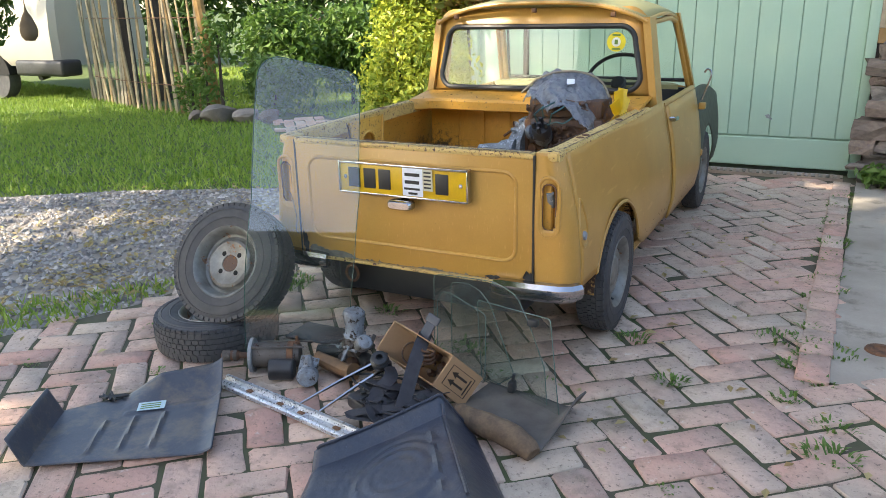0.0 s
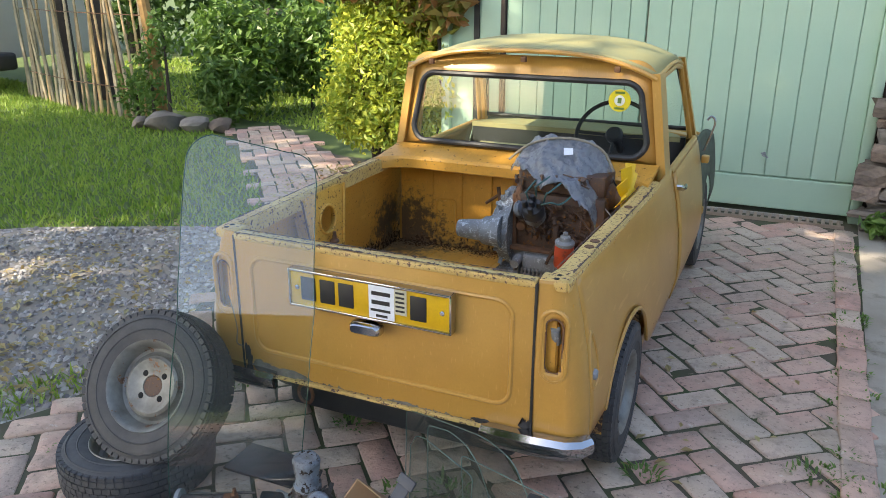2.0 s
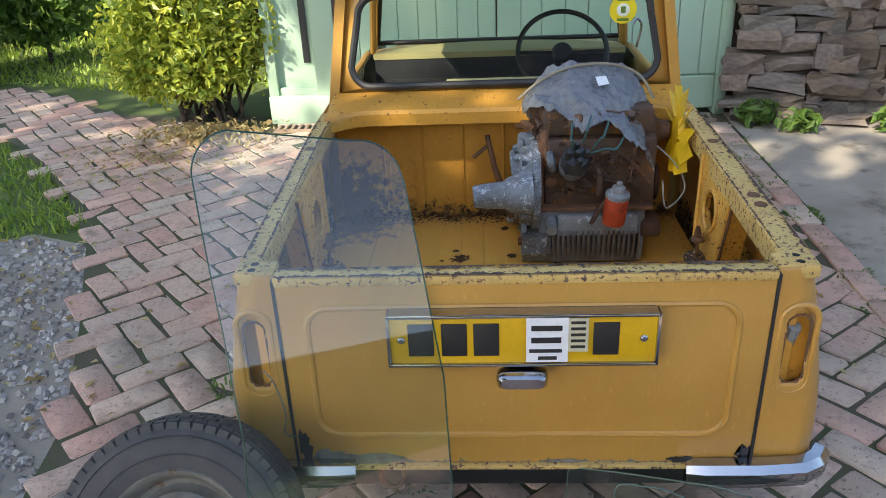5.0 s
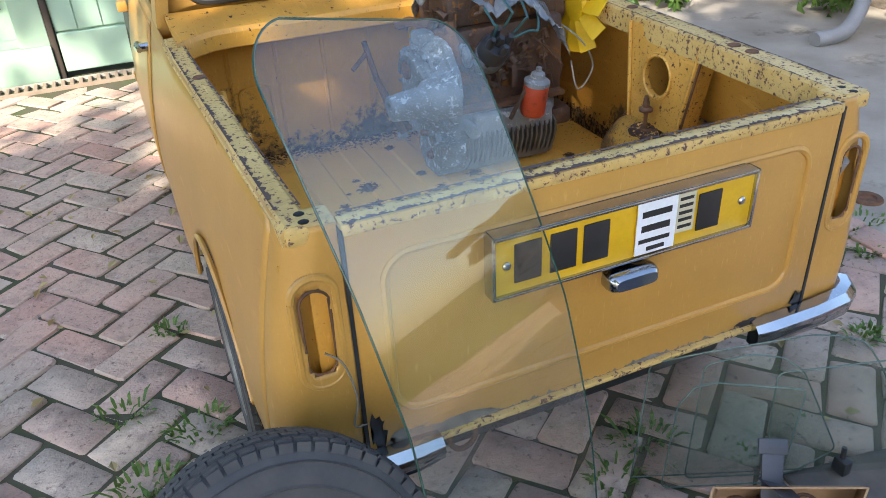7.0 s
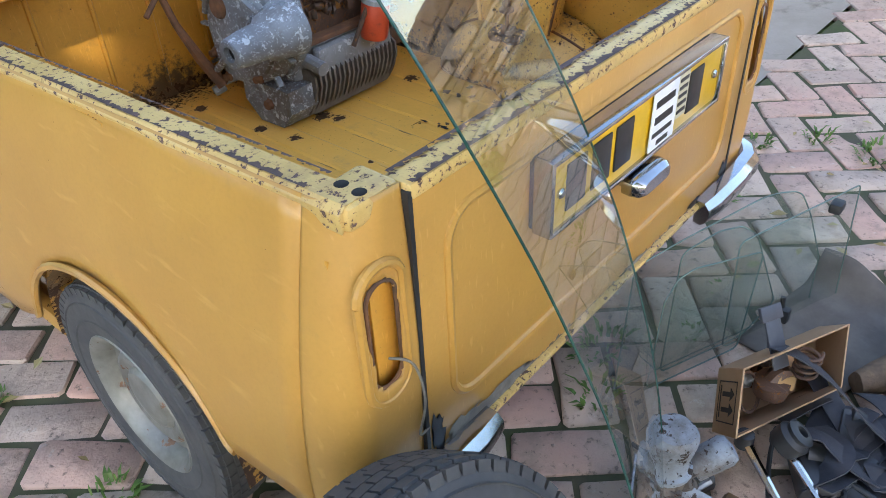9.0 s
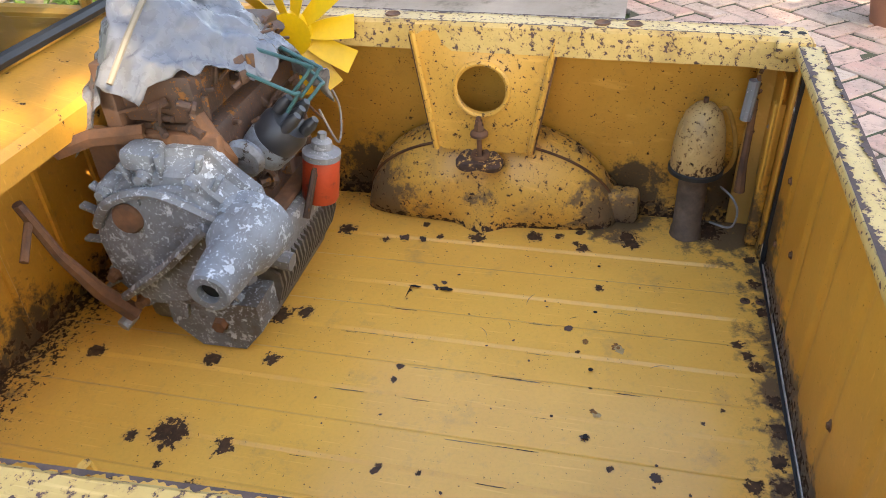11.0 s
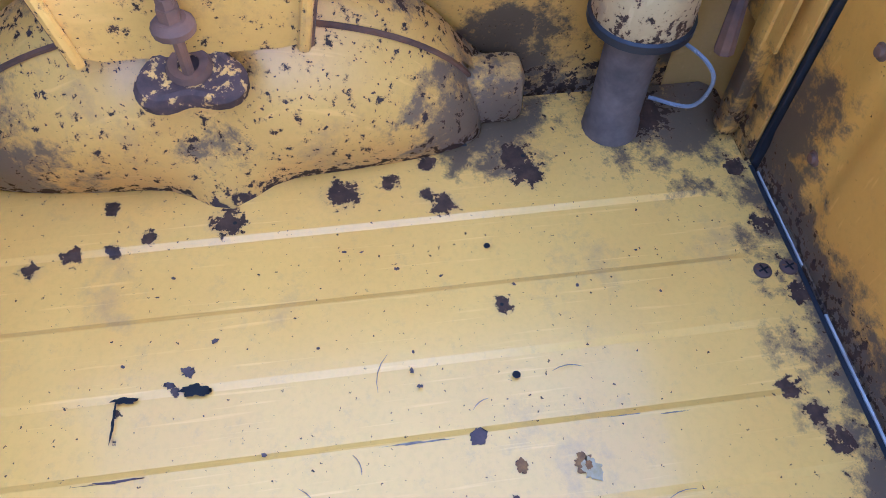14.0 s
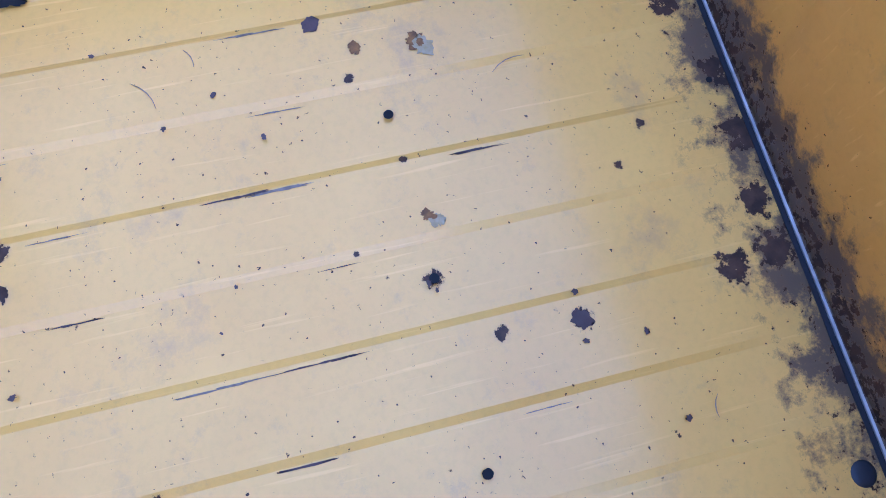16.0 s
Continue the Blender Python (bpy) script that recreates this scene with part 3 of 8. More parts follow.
def leaf_material(name, color, other, rough=0.45):
    mt = bpy.data.materials.new(name)
    mt.use_nodes = True
    nt = mt.node_tree
    b = nt.nodes["Principled BSDF"]
    gi = nt.nodes.new("ShaderNodeNewGeometry")
    mx = nt.nodes.new("ShaderNodeMix")
    mx.data_type = "RGBA"
    mx.inputs["A"].default_value, mx.inputs["B"].default_value = (*color, 1), (*other, 1)
    nt.links.new(gi.outputs["Random Per Island"], mx.inputs["Factor"])
    nt.links.new(mx.outputs["Result"], b.inputs["Base Color"])
    b.inputs["Roughness"].default_value = rough
    tr = nt.nodes.new("ShaderNodeBsdfTranslucent")
    nt.links.new(mx.outputs["Result"], tr.inputs["Color"])
    ms = nt.nodes.new("ShaderNodeMixShader")
    ms.inputs[0].default_value = 0.35
    nt.links.new(b.outputs[0], ms.inputs[1])
    nt.links.new(tr.outputs[0], ms.inputs[2])
    nt.links.new(ms.outputs[0], nt.nodes["Material Output"].inputs["Surface"])
    return mt


M_LEAF_GOLD = leaf_material("golden_privet_leaf", (0.50, 0.52, 0.07), (0.20, 0.30, 0.04))
M_LEAF_MID = leaf_material("green_leaf", (0.07, 0.15, 0.025), (0.15, 0.25, 0.05))
M_LEAF_DARK = leaf_material("dark_leaf", (0.03, 0.07, 0.015), (0.08, 0.15, 0.03))
M_LEAF_RED = leaf_material("reddish_creeper_leaf", (0.28, 0.12, 0.04), (0.2, 0.25, 0.05))
M_BLADE = leaf_material("grass_blade", (0.13, 0.24, 0.03), (0.28, 0.38, 0.06), 0.6)
M_BLADE_FAR = leaf_material("meadow_blade", (0.20, 0.32, 0.04), (0.34, 0.42, 0.08), 0.6)
M_DEAD = leaf_material("fallen_leaf", (0.32, 0.22, 0.09), (0.45, 0.40, 0.2), 0.8)


def sheet(name, outline, z, mat, label, kind="structure", category="", cuts=0):
    bm = bmesh.new()
    bm.faces.new([bm.verts.new((x, y, z)) for x, y in outline])
    bmesh.ops.triangulate(bm, faces=bm.faces[:])
    return whole(name, bm, mat, label, category or name, kind=kind)


# ---------- ground ----------
sheet("ground", [(-400, -400), (400, -400), (400, 400), (-400, 400)], -0.035, M_GRASS_SOIL, "mown green lawn reaching into the distance", category="ground")
BRICK_EDGE = [(-3.2, -3.2), (-1.95, -1.1), (-1.70, -0.60), (-1.55, -0.32), (-1.44, -0.08), (-1.40, 0.18), (-1.46, 0.6), (-1.7, 1.2), (-2.05, 2.0), (-2.5, 2.7), (-3.0, 3.3), (-4.7, 5.05), (-4.3, 5.5), (-2.9, 4.4)]
sheet("pavement", BRICK_EDGE + [(-1.6, 4.2), (1.62, 4.2), (1.48, 0.36), (4.4, 0.30), (4.4, -3.2)], -0.009, M_SOIL, "old clay paver yard with mossy soil joints", category="brick paving")
sheet("gravel_track", [(-12, -6), (-3.2, -3.2), (-1.95, -1.1), (-1.70, -0.60), (-1.55, -0.32), (-1.44, -0.08), (-1.40, 0.18), (-1.46, 0.6), (-1.7, 1.2), (-2.05, 2.0), (-2.4, 2.15), (-3.5, 1.62), (-4.2, 1.12), (-7, 0.2), (-12, -1.0)], -0.022, M_GRAVEL_BED, "grey loose gravel track with leaf litter", category="gravel")
sheet("concrete_slab", [(1.48, 0.36), (1.60, 4.2), (9, 4.2), (9, 0.30)], -0.004, M_CONCRETE, "stained old concrete yard slab", category="concrete")


def in_poly(x, y, poly):
    inside = np.zeros(x.shape, bool)
    for (x0, y0), (x1, y1) in zip(poly, poly[1:] + poly[:1]):
        if y0 == y1:
            continue
        cross = ((y0 > y) != (y1 > y)) & (x < (x1 - x0) * (y - y0) / (y1 - y0) + x0)
        inside ^= cross
    return inside


def blades(name, poly, count, height, mat, label, seed, z=-0.03, lean=0.5, clump=0.0, width=0.006):
    """Grass: single bent blades over a patch of ground."""
    rng = np.random.default_rng(seed)
    p = np.array(poly)
    x = rng.uniform(p[:, 0].min(), p[:, 0].max(), count)
    y = rng.uniform(p[:, 1].min(), p[:, 1].max(), count)
    keep = in_poly(x, y, poly)
    if clump:
        keep &= (np.sin(x * 7.1 + y * 3.3) * np.cos(y * 6.3 - x * 2.2) + rng.normal(0, 0.35, count)) > clump
    x, y = x[keep], y[keep]
    n = len(x)
    h = height * rng.uniform(0.4, 1.2, n)
    a = rng.uniform(0, 2 * np.pi, n)
    w = width * rng.uniform(0.7, 1.5, n)
    bx, by = rng.normal(0, lean, n) * h, rng.normal(0, lean, n) * h
    zz = np.full(n, z)
    v = np.stack([np.stack([x - np.cos(a) * w, y - np.sin(a) * w, zz], 1), np.stack([x + np.cos(a) * w, y + np.sin(a) * w, zz], 1), np.stack([x + bx, y + by, zz + h], 1)], 1).reshape(-1, 3)
    i = np.arange(n) * 3
    me = bpy.data.meshes.new(name)
    me.from_pydata(v.tolist(), [], np.stack([i, i + 1, i + 2], 1).tolist())
    me.materials.append(mat)
    return tagged(new(name, me), label, "grass", kind="stuff")


LAWN = [(-12, -0.9), (-7, 0.25), (-4.2, 1.15), (-3.5, 1.62), (-2.4, 2.1), (-2.1, 2.2), (-2.7, 3.0), (-4.9, 5.0), (-7.4, 5.6), (-10.5, 7), (-14, 8)]
blades("lawn_grass", LAWN, 110000, 0.06, M_BLADE, "short green lawn grass in dappled light", 3, width=0.008)
blades("verge_grass", [(-1.9, -0.95), (-1.55, -0.3), (-1.42, 0.1), (-1.55, 0.25), (-1.9, -0.2), (-2.3, -0.8)], 1500, 0.06, M_BLADE, "ragged grass verge beside the gravel", 4, z=-0.02, clump=0.0)
blades("meadow_grass", [(-4.4, 5.6), (-2.2, 4.9), (2, 12), (-9, 16), (-12, 9), (-7, 6)], 60000, 0.07, M_BLADE_FAR, "bright sunlit meadow grass beyond the fence", 5, width=0.014)


def stones(name, poly, count, lo, hi, mat, label, seed, z=-0.02):
    rng = np.random.default_rng(seed)
    p = np.array(poly)
    x, y = rng.uniform(p[:, 0].min(), p[:, 0].max(), count), rng.uniform(p[:, 1].min(), p[:, 1].max(), count)
    keep = in_poly(x, y, poly)
    x, y = x[keep], y[keep]
    n = len(x)
    base = np.array([(1, 0, 0), (0, 1, 0), (-1, 0, 0), (0, -1, 0), (0, 0, 0.8), (0.6, 0.6, 0.45), (-0.6, -0.55, 0.5)])
    s = rng.uniform(lo, hi, (n, 1, 1)) * rng.uniform(0.6, 1.3, (n, 1, 3))
    a = rng.uniform(0, 6.28, n)
    q = base[None] * s
    ca, sa = np.cos(a)[:, None], np.sin(a)[:, None]
    v = np.stack([q[..., 0] * ca - q[..., 1] * sa + x[:, None], q[..., 0] * sa + q[..., 1] * ca + y[:, None], q[..., 2] + z], 2).reshape(-1, 3)
    f = np.array([(0, 5, 4), (0, 1, 5), (5, 1, 4), (1, 2, 4), (2, 6, 4), (2, 3, 6), (6, 3, 4), (3, 0, 4)])
    faces = (f[None] + (np.arange(n) * 7)[:, None, None]).reshape(-1, 3)
    me = bpy.data.meshes.new(name)
    me.from_pydata(v.tolist(), [], faces.tolist())
    me.materials.append(mat)
    return tagged(new(name, me), label, "gravel", kind="stuff")


M_PEBBLE = material("grey_chippings", (0.38, 0.355, 0.335), 0.85, dark=(0.17, 0.155, 0.145), scale=3, amount=0.6, bump=0, island=0.45)
stones("gravel", [(-6.5, -2.6), (-2.3, -1.3), (-1.72, -0.60), (-1.57, -0.32), (-1.45, -0.08), (-1.42, 0.18), (-1.46, 0.6), (-1.7, 1.2), (-2.05, 2.0), (-2.4, 2.1), (-3.5, 1.58), (-4.2, 1.08), (-6.5, 0.4)], 26000, 0.008, 0.022, M_PEBBLE, "loose grey gravel chippings", 6)

# ---------- garage front ----------
GY = 4.0
garage = thing("garage", "sage green boarded garage front with double doors", "garage", kind="structure")
part("wall", box((-1.62, GY + 0.12, 2.25), (1.62, GY + 0.4, 3.2)), M_GREEN, garage)
part("roof", box((-1.9, GY - 0.2, 3.2), (6, GY + 5, 3.35)), M_DARKWOOD, garage)
part("back_wall", box((-1.62, GY + 2.4, -0.03), (6, GY + 2.5, 3.2)), M_DARKWOOD, garage)


def boarded_leaf(name, x0, x1, z0, z1, pitch, seed):
    leaf = part(name, box((x0, GY + 0.05, z0), (x1, GY + 0.08, z1)), M_GREEN, garage)
    rng = random.Random(seed)
    x = x0
    while x < x1 - 0.02:
        w = min(pitch * rng.uniform(0.92, 1.08), x1 - x)
        part("board", box((x + 0.002, GY + 0.028, z0 + 0.235), (x + w - 0.002, GY + 0.05 + rng.uniform(-0.002, 0.002), z1), 0.004, 1), M_GREEN, leaf)
        x += w
    part("bottom_rail", box((x0 + 0.003, GY + 0.012, z0), (x1 - 0.003, GY + 0.05, z0 + 0.225), 0.006, 1), M_GREEN, leaf)
    return leaf


boarded_leaf("door_leaf", -1.05, 0.02, 0.03, 2.25, 0.135, 1)
boarded_leaf("door_leaf", 0.03, 1.53, 0.03, 2.25, 0.15, 2)
part("door_bolt", put(tube([(0.93, GY + 0.02, 0.42), (0.93, GY - 0.005, 0.42)], 0.015), tube([(0.91, GY - 0.004, 0.43), (0.96, GY - 0.004, 0.40)], 0.006)), M_ALLOY, garage)
part("jamb", box((1.53, GY - 0.03, -0.01), (1.60, GY + 0.12, 2.4), 0.006), M_GREEN, garage)
part("jamb", box((-1.09, GY + 0.0, -0.01), (-1.055, GY + 0.12, 2.4), 0.006), M_DARKWOOD, garage)
part("side_plinth", box((-1.60, GY - 0.02, 0.0), (-1.09, GY + 0.1, 0.20), 0.008), M_GREEN, garage)
part("side_board", box((-1.25, GY + 0.0, 0.20), (-1.09, GY + 0.1, 2.4), 0.006), M_GREEN, garage)
part("side_frame", box((-1.60, GY + 0.01, 0.20), (-1.53, GY + 0.1, 2.4), 0.006), M_GREEN, garage)
part("side_sill", box((-1.53, GY + 0.03, 0.20), (-1.25, GY + 0.1, 0.25), 0.006), M_GREEN, garage)
part("side_panel", box((-1.53, GY + 0.07, 0.25), (-1.25, GY + 0.1, 2.4)), M_GREEN, garage)
part("slot", box((-1.335, GY + 0.055, 0.42), (-1.29, GY + 0.072, 1.6)), M_SEAL, garage)

drain = thing("drain_channel", "rusty slotted drain channel along the garage threshold", "drain", kind="structure")
part("channel", box((-1.55, 3.78, -0.04), (1.5, 3.96, -0.006)), M_SOIL, drain)
part("edge", box((-1.55, 3.93, -0.03), (1.5, 3.955, 0.012), 0.003), M_CONCRETE, drain)
M_GRATE = material("weathered_grate", (0.30, 0.23, 0.17), 0.8, dark=(0.18, 0.12, 0.09), scale=10, bump=0.4)
for k in range(62):
    x = -1.53 + k * 0.049
    part("bar", box((x, 3.80, -0.006), (x + 0.022, 3.925, 0.014), 0.002, 1), M_GRATE, drain)
part("rail", box((-1.55, 3.785, -0.006), (1.5, 3.80, 0.016)), M_GRATE, drain)

# ---------- stone walls ----------
def stone_wall(name, a, b, height, seed, label):
    """A rubble wall: dark mortar core with separate rough stones proud of it."""
    a, b = Vector((*a, 0)), Vector((*b, 0))
    along = (b - a).normalized()
    out = Vector((along.y, -along.x, 0))
    length = (b - a).length
    m = Matrix((( along.x, out.x, 0, a.x), (along.y, out.y, 0, a.y), (0, 0, 1, 0), (0, 0, 0, 1)))
    wall = thing(name, label, "stone wall", kind="structure")
    part("core", box((0, -0.35, -0.05), (length, 0.0, height), m=m), M_MORTAR, wall)
    rng = random.Random(seed)
    shapes = []
    for k in range(7):
        bm = box((-0.5, -0.5, -0.5), (0.5, 0.5, 0.5))
        bmesh.ops.subdivide_edges(bm, edges=bm.edges[:], cuts=1, use_grid_fill=True)
        for v in bm.verts:
            v.co = v.co.lerp(v.co.normalized() * 0.58, 0.16) + Vector([rng.uniform(-0.10, 0.10) for _ in range(3)])
        me = bpy.data.meshes.new("stone")
        bmesh.ops.recalc_face_normals(bm, faces=bm.faces)
        bm.to_mesh(me)
        bm.free()
        me.materials.append(M_STONE)
        shapes.append(me)
    z = 0.0
    while z < height:
        h = rng.uniform(0.045, 0.16)
        x = -rng.uniform(0, 0.1)
        while x < length:
            w = rng.uniform(0.10, 0.34) * (0.7 + h * 4)
            ob = new("stone", rng.choice(shapes))
            ob.matrix_basis = m @ Matrix.LocRotScale((x + w / 2, rng.uniform(-0.03, 0.02), z + h / 2 + rng.uniform(-0.015, 0.015)), Euler((rng.uniform(-0.15, 0.15), rng.uniform(-0.12, 0.12), rng.uniform(-0.2, 0.2))), (w * 1.0, 0.16, h * rng.uniform(0.7, 1.15)))
            ob.parent = wall
            x += w * 0.97
        z += h * 0.93
    return wall


stone_wall("stone_pier", (1.62, 3.86), (2.1, 3.72), 0.95, 11, "stacked rubble stone pier beside the garage door")
stone_wall("wall_east", (2.1, 3.72), (3.9, 3.62), 1.5, 12, "sunlit rubble stone boundary wall")
stone_wall("wall_side", (3.9, 3.62), (4.4, -1.5), 1.2, 13, "rubble stone boundary wall with weeds at its foot")
cladding = thing("timber_cladding", "brown weathered timber cladding above the stone pier", "cladding", kind="structure")
for k in range(12):
    part("board", box((1.60, 3.97 - 0.006 * (k % 2), 0.97 + k * 0.105), (4.4, 4.0, 1.085 + k * 0.105), 0.004, 1), M_WOOD, cladding)
part("backing", box((1.60, 4.0, -0.05), (4.4, 4.1, 2.3)), M_DARKWOOD, cladding)

# ---------- planting ----------
bush = thing("golden_bush", "dense golden-green variegated shrub beside the garage", "shrub", pose(0, 0, 0))
rng = random.Random(5)
stem = bmesh.new()
for k in range(26):
    a = rng.uniform(0, 6.28)
    r = rng.uniform(0.1, 0.55)
    p = Vector((-2.1 + rng.uniform(-0.25, 0.25), 4.2 + rng.uniform(-0.15, 0.1), -0.02))
    q = Vector((-2.1 + r * math.cos(a), 4.2 + r * 0.7 * math.sin(a), rng.uniform(0.5, 1.1)))
    put(stem, tube(curve_through([p, p.lerp(q, 0.5) + Vector((rng.uniform(-0.06, 0.06), 0, 0)), q], 4), [0.018 - 0.0016 * i for i in range(9)], 5))
part("stem", stem, M_DARKWOOD, bush)
leaf_cloud("leaves", [(-2.15, 4.15, 0.85, 0.55, 0.42, 0.5), (-2.42, 4.1, 0.55, 0.36, 0.3, 0.38), (-1.85, 4.1, 0.7, 0.36, 0.3, 0.4), (-1.95, 4.2, 1.3, 0.42, 0.35, 0.35), (-2.3, 4.2, 1.25, 0.38, 0.3, 0.3), (-2.1, 3.9, 0.45, 0.3, 0.2, 0.25)], 15000, 0.058, M_LEAF_GOLD, bush, seed=8)
leaf_cloud("litter", [(-2.0, 3.75, 0.03, 0.6, 0.3, 0.05)], 500, 0.05, M_DEAD, None, "dry fallen leaves under the shrub", "leaf litter", seed=9, shell=0.0)
creeper = thing("creeper", "reddish-green climbing creeper over the shrub and wall", "climbing plant")
part("vine", tube(curve_through([(-1.6, 4.1, 0), (-1.62, 4.05, 0.8), (-1.7, 4.0, 1.5), (-2.2, 4.0, 1.7)], 6), 0.015, 6), M_DARKWOOD, creeper)
leaf_cloud("leaves", [(-2.2, 4.0, 1.62, 0.5, 0.3, 0.2), (-1.7, 4.0, 1.45, 0.25, 0.2, 0.35), (-1.45, 3.95, 1.5, 0.15, 0.15, 0.25)], 700, 0.14, M_LEAF_RED, creeper, seed=10)

# chestnut paling fence
M_PALING = material("weathered_chestnut_pale", (0.50, 0.39, 0.25), 0.85, dark=(0.30, 0.22, 0.13), scale=9, amount=0.9, bump=0.4, random_tint=0.35)
FENCE = [(-5.65, 5.0), (-7.4, 5.38), (-9.2, 6.05)]
fence = thing("paling_fence", "rustic split chestnut paling fence on wire", "fence")
pts, rng = [], random.Random(21)
for (x0, y0), (x1, y1) in zip(FENCE, FENCE[1:]):
    n = int(math.hypot(x1 - x0, y1 - y0) / 0.135)
    pts += [(x0 + (x1 - x0) * k / n, y0 + (y1 - y0) * k / n) for k in range(n)]
for x, y in pts:
    h, w = rng.uniform(1.5, 1.95), rng.uniform(0.017, 0.030)
    lean = Vector((rng.uniform(-0.20, 0.14), rng.uniform(-0.05, 0.05), 0))
    p = Vector((x, y, -0.04))
    bm = tube([p, p + lean * 0.5 + Vector((rng.uniform(-0.02, 0.02), 0, h * 0.5)), p + lean + Vector((0, 0, h))], [w, w * 0.95, w * 0.6], 5)
    part("pale", bm, M_PALING, fence)
for z in (0.35, 1.2):
    part("wire", tube([(x, y - 0.03, z) for x, y in pts[::4]], 0.006, 5), M_RUST, fence)
part("post", tube([(-5.55, 4.93, -0.05), (-5.6, 4.95, 0.9), (-5.75, 4.97, 2.0)], [0.075, 0.065, 0.06], 10), M_WOOD, fence)
part("post", tube([(-7.7, 5.6, -0.05), (-7.75, 5.6, 2.4)], 0.10, 10), M_DARKWOOD, fence)


def tree(name, base, height, spread, label, seed, leaves=5000, leaf=0.14, mat=None, trunk_r=0.18, crown=None):
    t = thing(name, label, "tree")
    rng = random.Random(seed)
    bx, by = base
    bm = tube(curve_through([(bx, by, -0.1), (bx + 0.1, by, height * 0.35), (bx - 0.1, by + 0.1, height * 0.8)], 6), [trunk_r * (1 - 0.06 * i) for i in range(13)], 10)
    blobs = []
    for k in range(11):
        a, r = rng.uniform(0, 6.28), rng.uniform(0.3, 1.0) * spread
        q = Vector((bx + r * math.cos(a), by + r * math.sin(a), height * rng.uniform(0.5, 1.0)))
        p = Vector((bx, by, height * rng.uniform(0.3, 0.6)))
        put(bm, tube(curve_through([p, p.lerp(q, 0.5) + Vector((0, 0, 0.3)), q], 4), [trunk_r * 0.4 * (1 - 0.1 * i) for i in range(9)], 6))
        s = spread * rng.uniform(0.3, 0.5)
        blobs.append((q.x, q.y, q.z, s, s, s * 0.7))
    part("trunk", bm, M_DARKWOOD, t)
    leaf_cloud("crown", crown or blobs, leaves, leaf, mat or M_LEAF_DARK, t, seed=seed, shell=0.2)
    return t


# shrubs and trees behind the lawn
def shrub(name, blobs, count, size, mat, label, seed):
    s = thing(name, label, "shrub")
    for b in blobs:
        part("stem", tube([(b[0], b[1], -0.05), (b[0] + 0.03, b[1], b[2])], [0.03, 0.012], 5), M_DARKWOOD, s)
    leaf_cloud("leaves", blobs, count, size, mat, s, seed=seed, shell=0.3)


shrub("hedge_shrub", [(-5.2, 5.9, 0.7, 0.6, 0.4, 0.7), (-4.6, 6.6, 0.75, 0.7, 0.4, 0.6), (-5.0, 5.4, 0.4, 0.35, 0.3, 0.4)], 4200, 0.11, M_LEAF_MID, "leafy mixed hedge shrubs at the lawn edge", 31)
shrub("fern_shrub", [(-6.4, 7.6, 0.7, 1.0, 0.4, 0.6), (-5.0, 8.0, 0.8, 1.0, 0.5, 0.7), (-3.6, 8.6, 0.6, 0.8, 0.5, 0.5)], 4200, 0.13, M_LEAF_MID, "ferns and garden shrubs behind the fence", 32)
shrub("fence_ivy", [(-5.6, 4.85, 0.5, 0.25, 0.12, 0.5), (-6.0, 5.0, 0.3, 0.3, 0.12, 0.3), (-5.4, 4.9, 1.0, 0.2, 0.12, 0.3)], 700, 0.08, M_LEAF_MID, "ivy climbing the fence post", 33)
for i, (x, y, h, s) in enumerate([(-9.5, 13, 7, 2.6), (-6, 15, 8, 3), (-3, 14, 7, 2.6), (0.5, 15, 8, 3), (-13, 12, 8, 3), (-17, 11, 8, 3)]):
    tree("background_tree", (x, y), h, s, "dark leafy garden tree in shade", 40 + i, 5000, 0.22, M_LEAF_DARK, crown=[(x, y, 1.2, s * 0.9, 1.2, 1.6), (x, y, 3.5, s, 1.6, 2.2), (x + 1.2, y - 0.4, 2.4, s * 0.8, 1.2, 1.8)])
tree("trunk_tree", (-7.9, 6.3), 6, 2.0, "dark trunked tree behind the paling fence", 52, 3500, 0.16, M_LEAF_DARK, 0.16)
rail_fence = thing("rail_fence", "dark wooden post and rail fence behind the lawn", "fence")
for k in range(6):
    part("post", box((-7.5 + k * 1.3, 9.6, -0.05), (-7.38 + k * 1.3, 9.72, 1.15), 0.01), M_DARKWOOD, rail_fence)
for z in (0.35, 0.7, 1.02):
    part("rail", box((-7.6, 9.57, z), (-0.9, 9.61, z + 0.09), 0.006), M_DARKWOOD, rail_fence)

# unseen shade trees added behind the viewpoint, crowns set where shade should fall
tree("shade_tree", (-5.2, -6.6), 6.0, 1.5, "unseen leafy tree added to shade the yard", 61, 7800, 0.30, M_LEAF_MID, 0.3, crown=[(-4.9, -5.9, 6.3, 2.7, 2.0, 1.4), (-3.9, -6.3, 6.2, 1.8, 1.5, 1.2), (-2.7, -6.3, 6.4, 1.5, 1.4, 1.0), (-6.9, -4.1, 6.2, 1.2, 0.9, 0.7), (-2.7, -4.4, 6.5, 1.3, 1.1, 0.8), (-5.8, -5.2, 6.0, 1.6, 1.4, 1.0)])
tree("shade_tree", (-9.6, -4.6), 6.0, 1.8, "unseen open tree added to dapple the lawn", 62, 5200, 0.28, M_LEAF_MID, 0.25, crown=[(-9.4, -3.4, 6.4, 2.6, 2.2, 1.2), (-10.6, -1.6, 6.6, 1.6, 1.2, 0.8), (-12.2, 0.4, 6.4, 1.6, 1.4, 0.9), (-11.5, -2.8, 6.2, 1.8, 1.8, 1.0)])
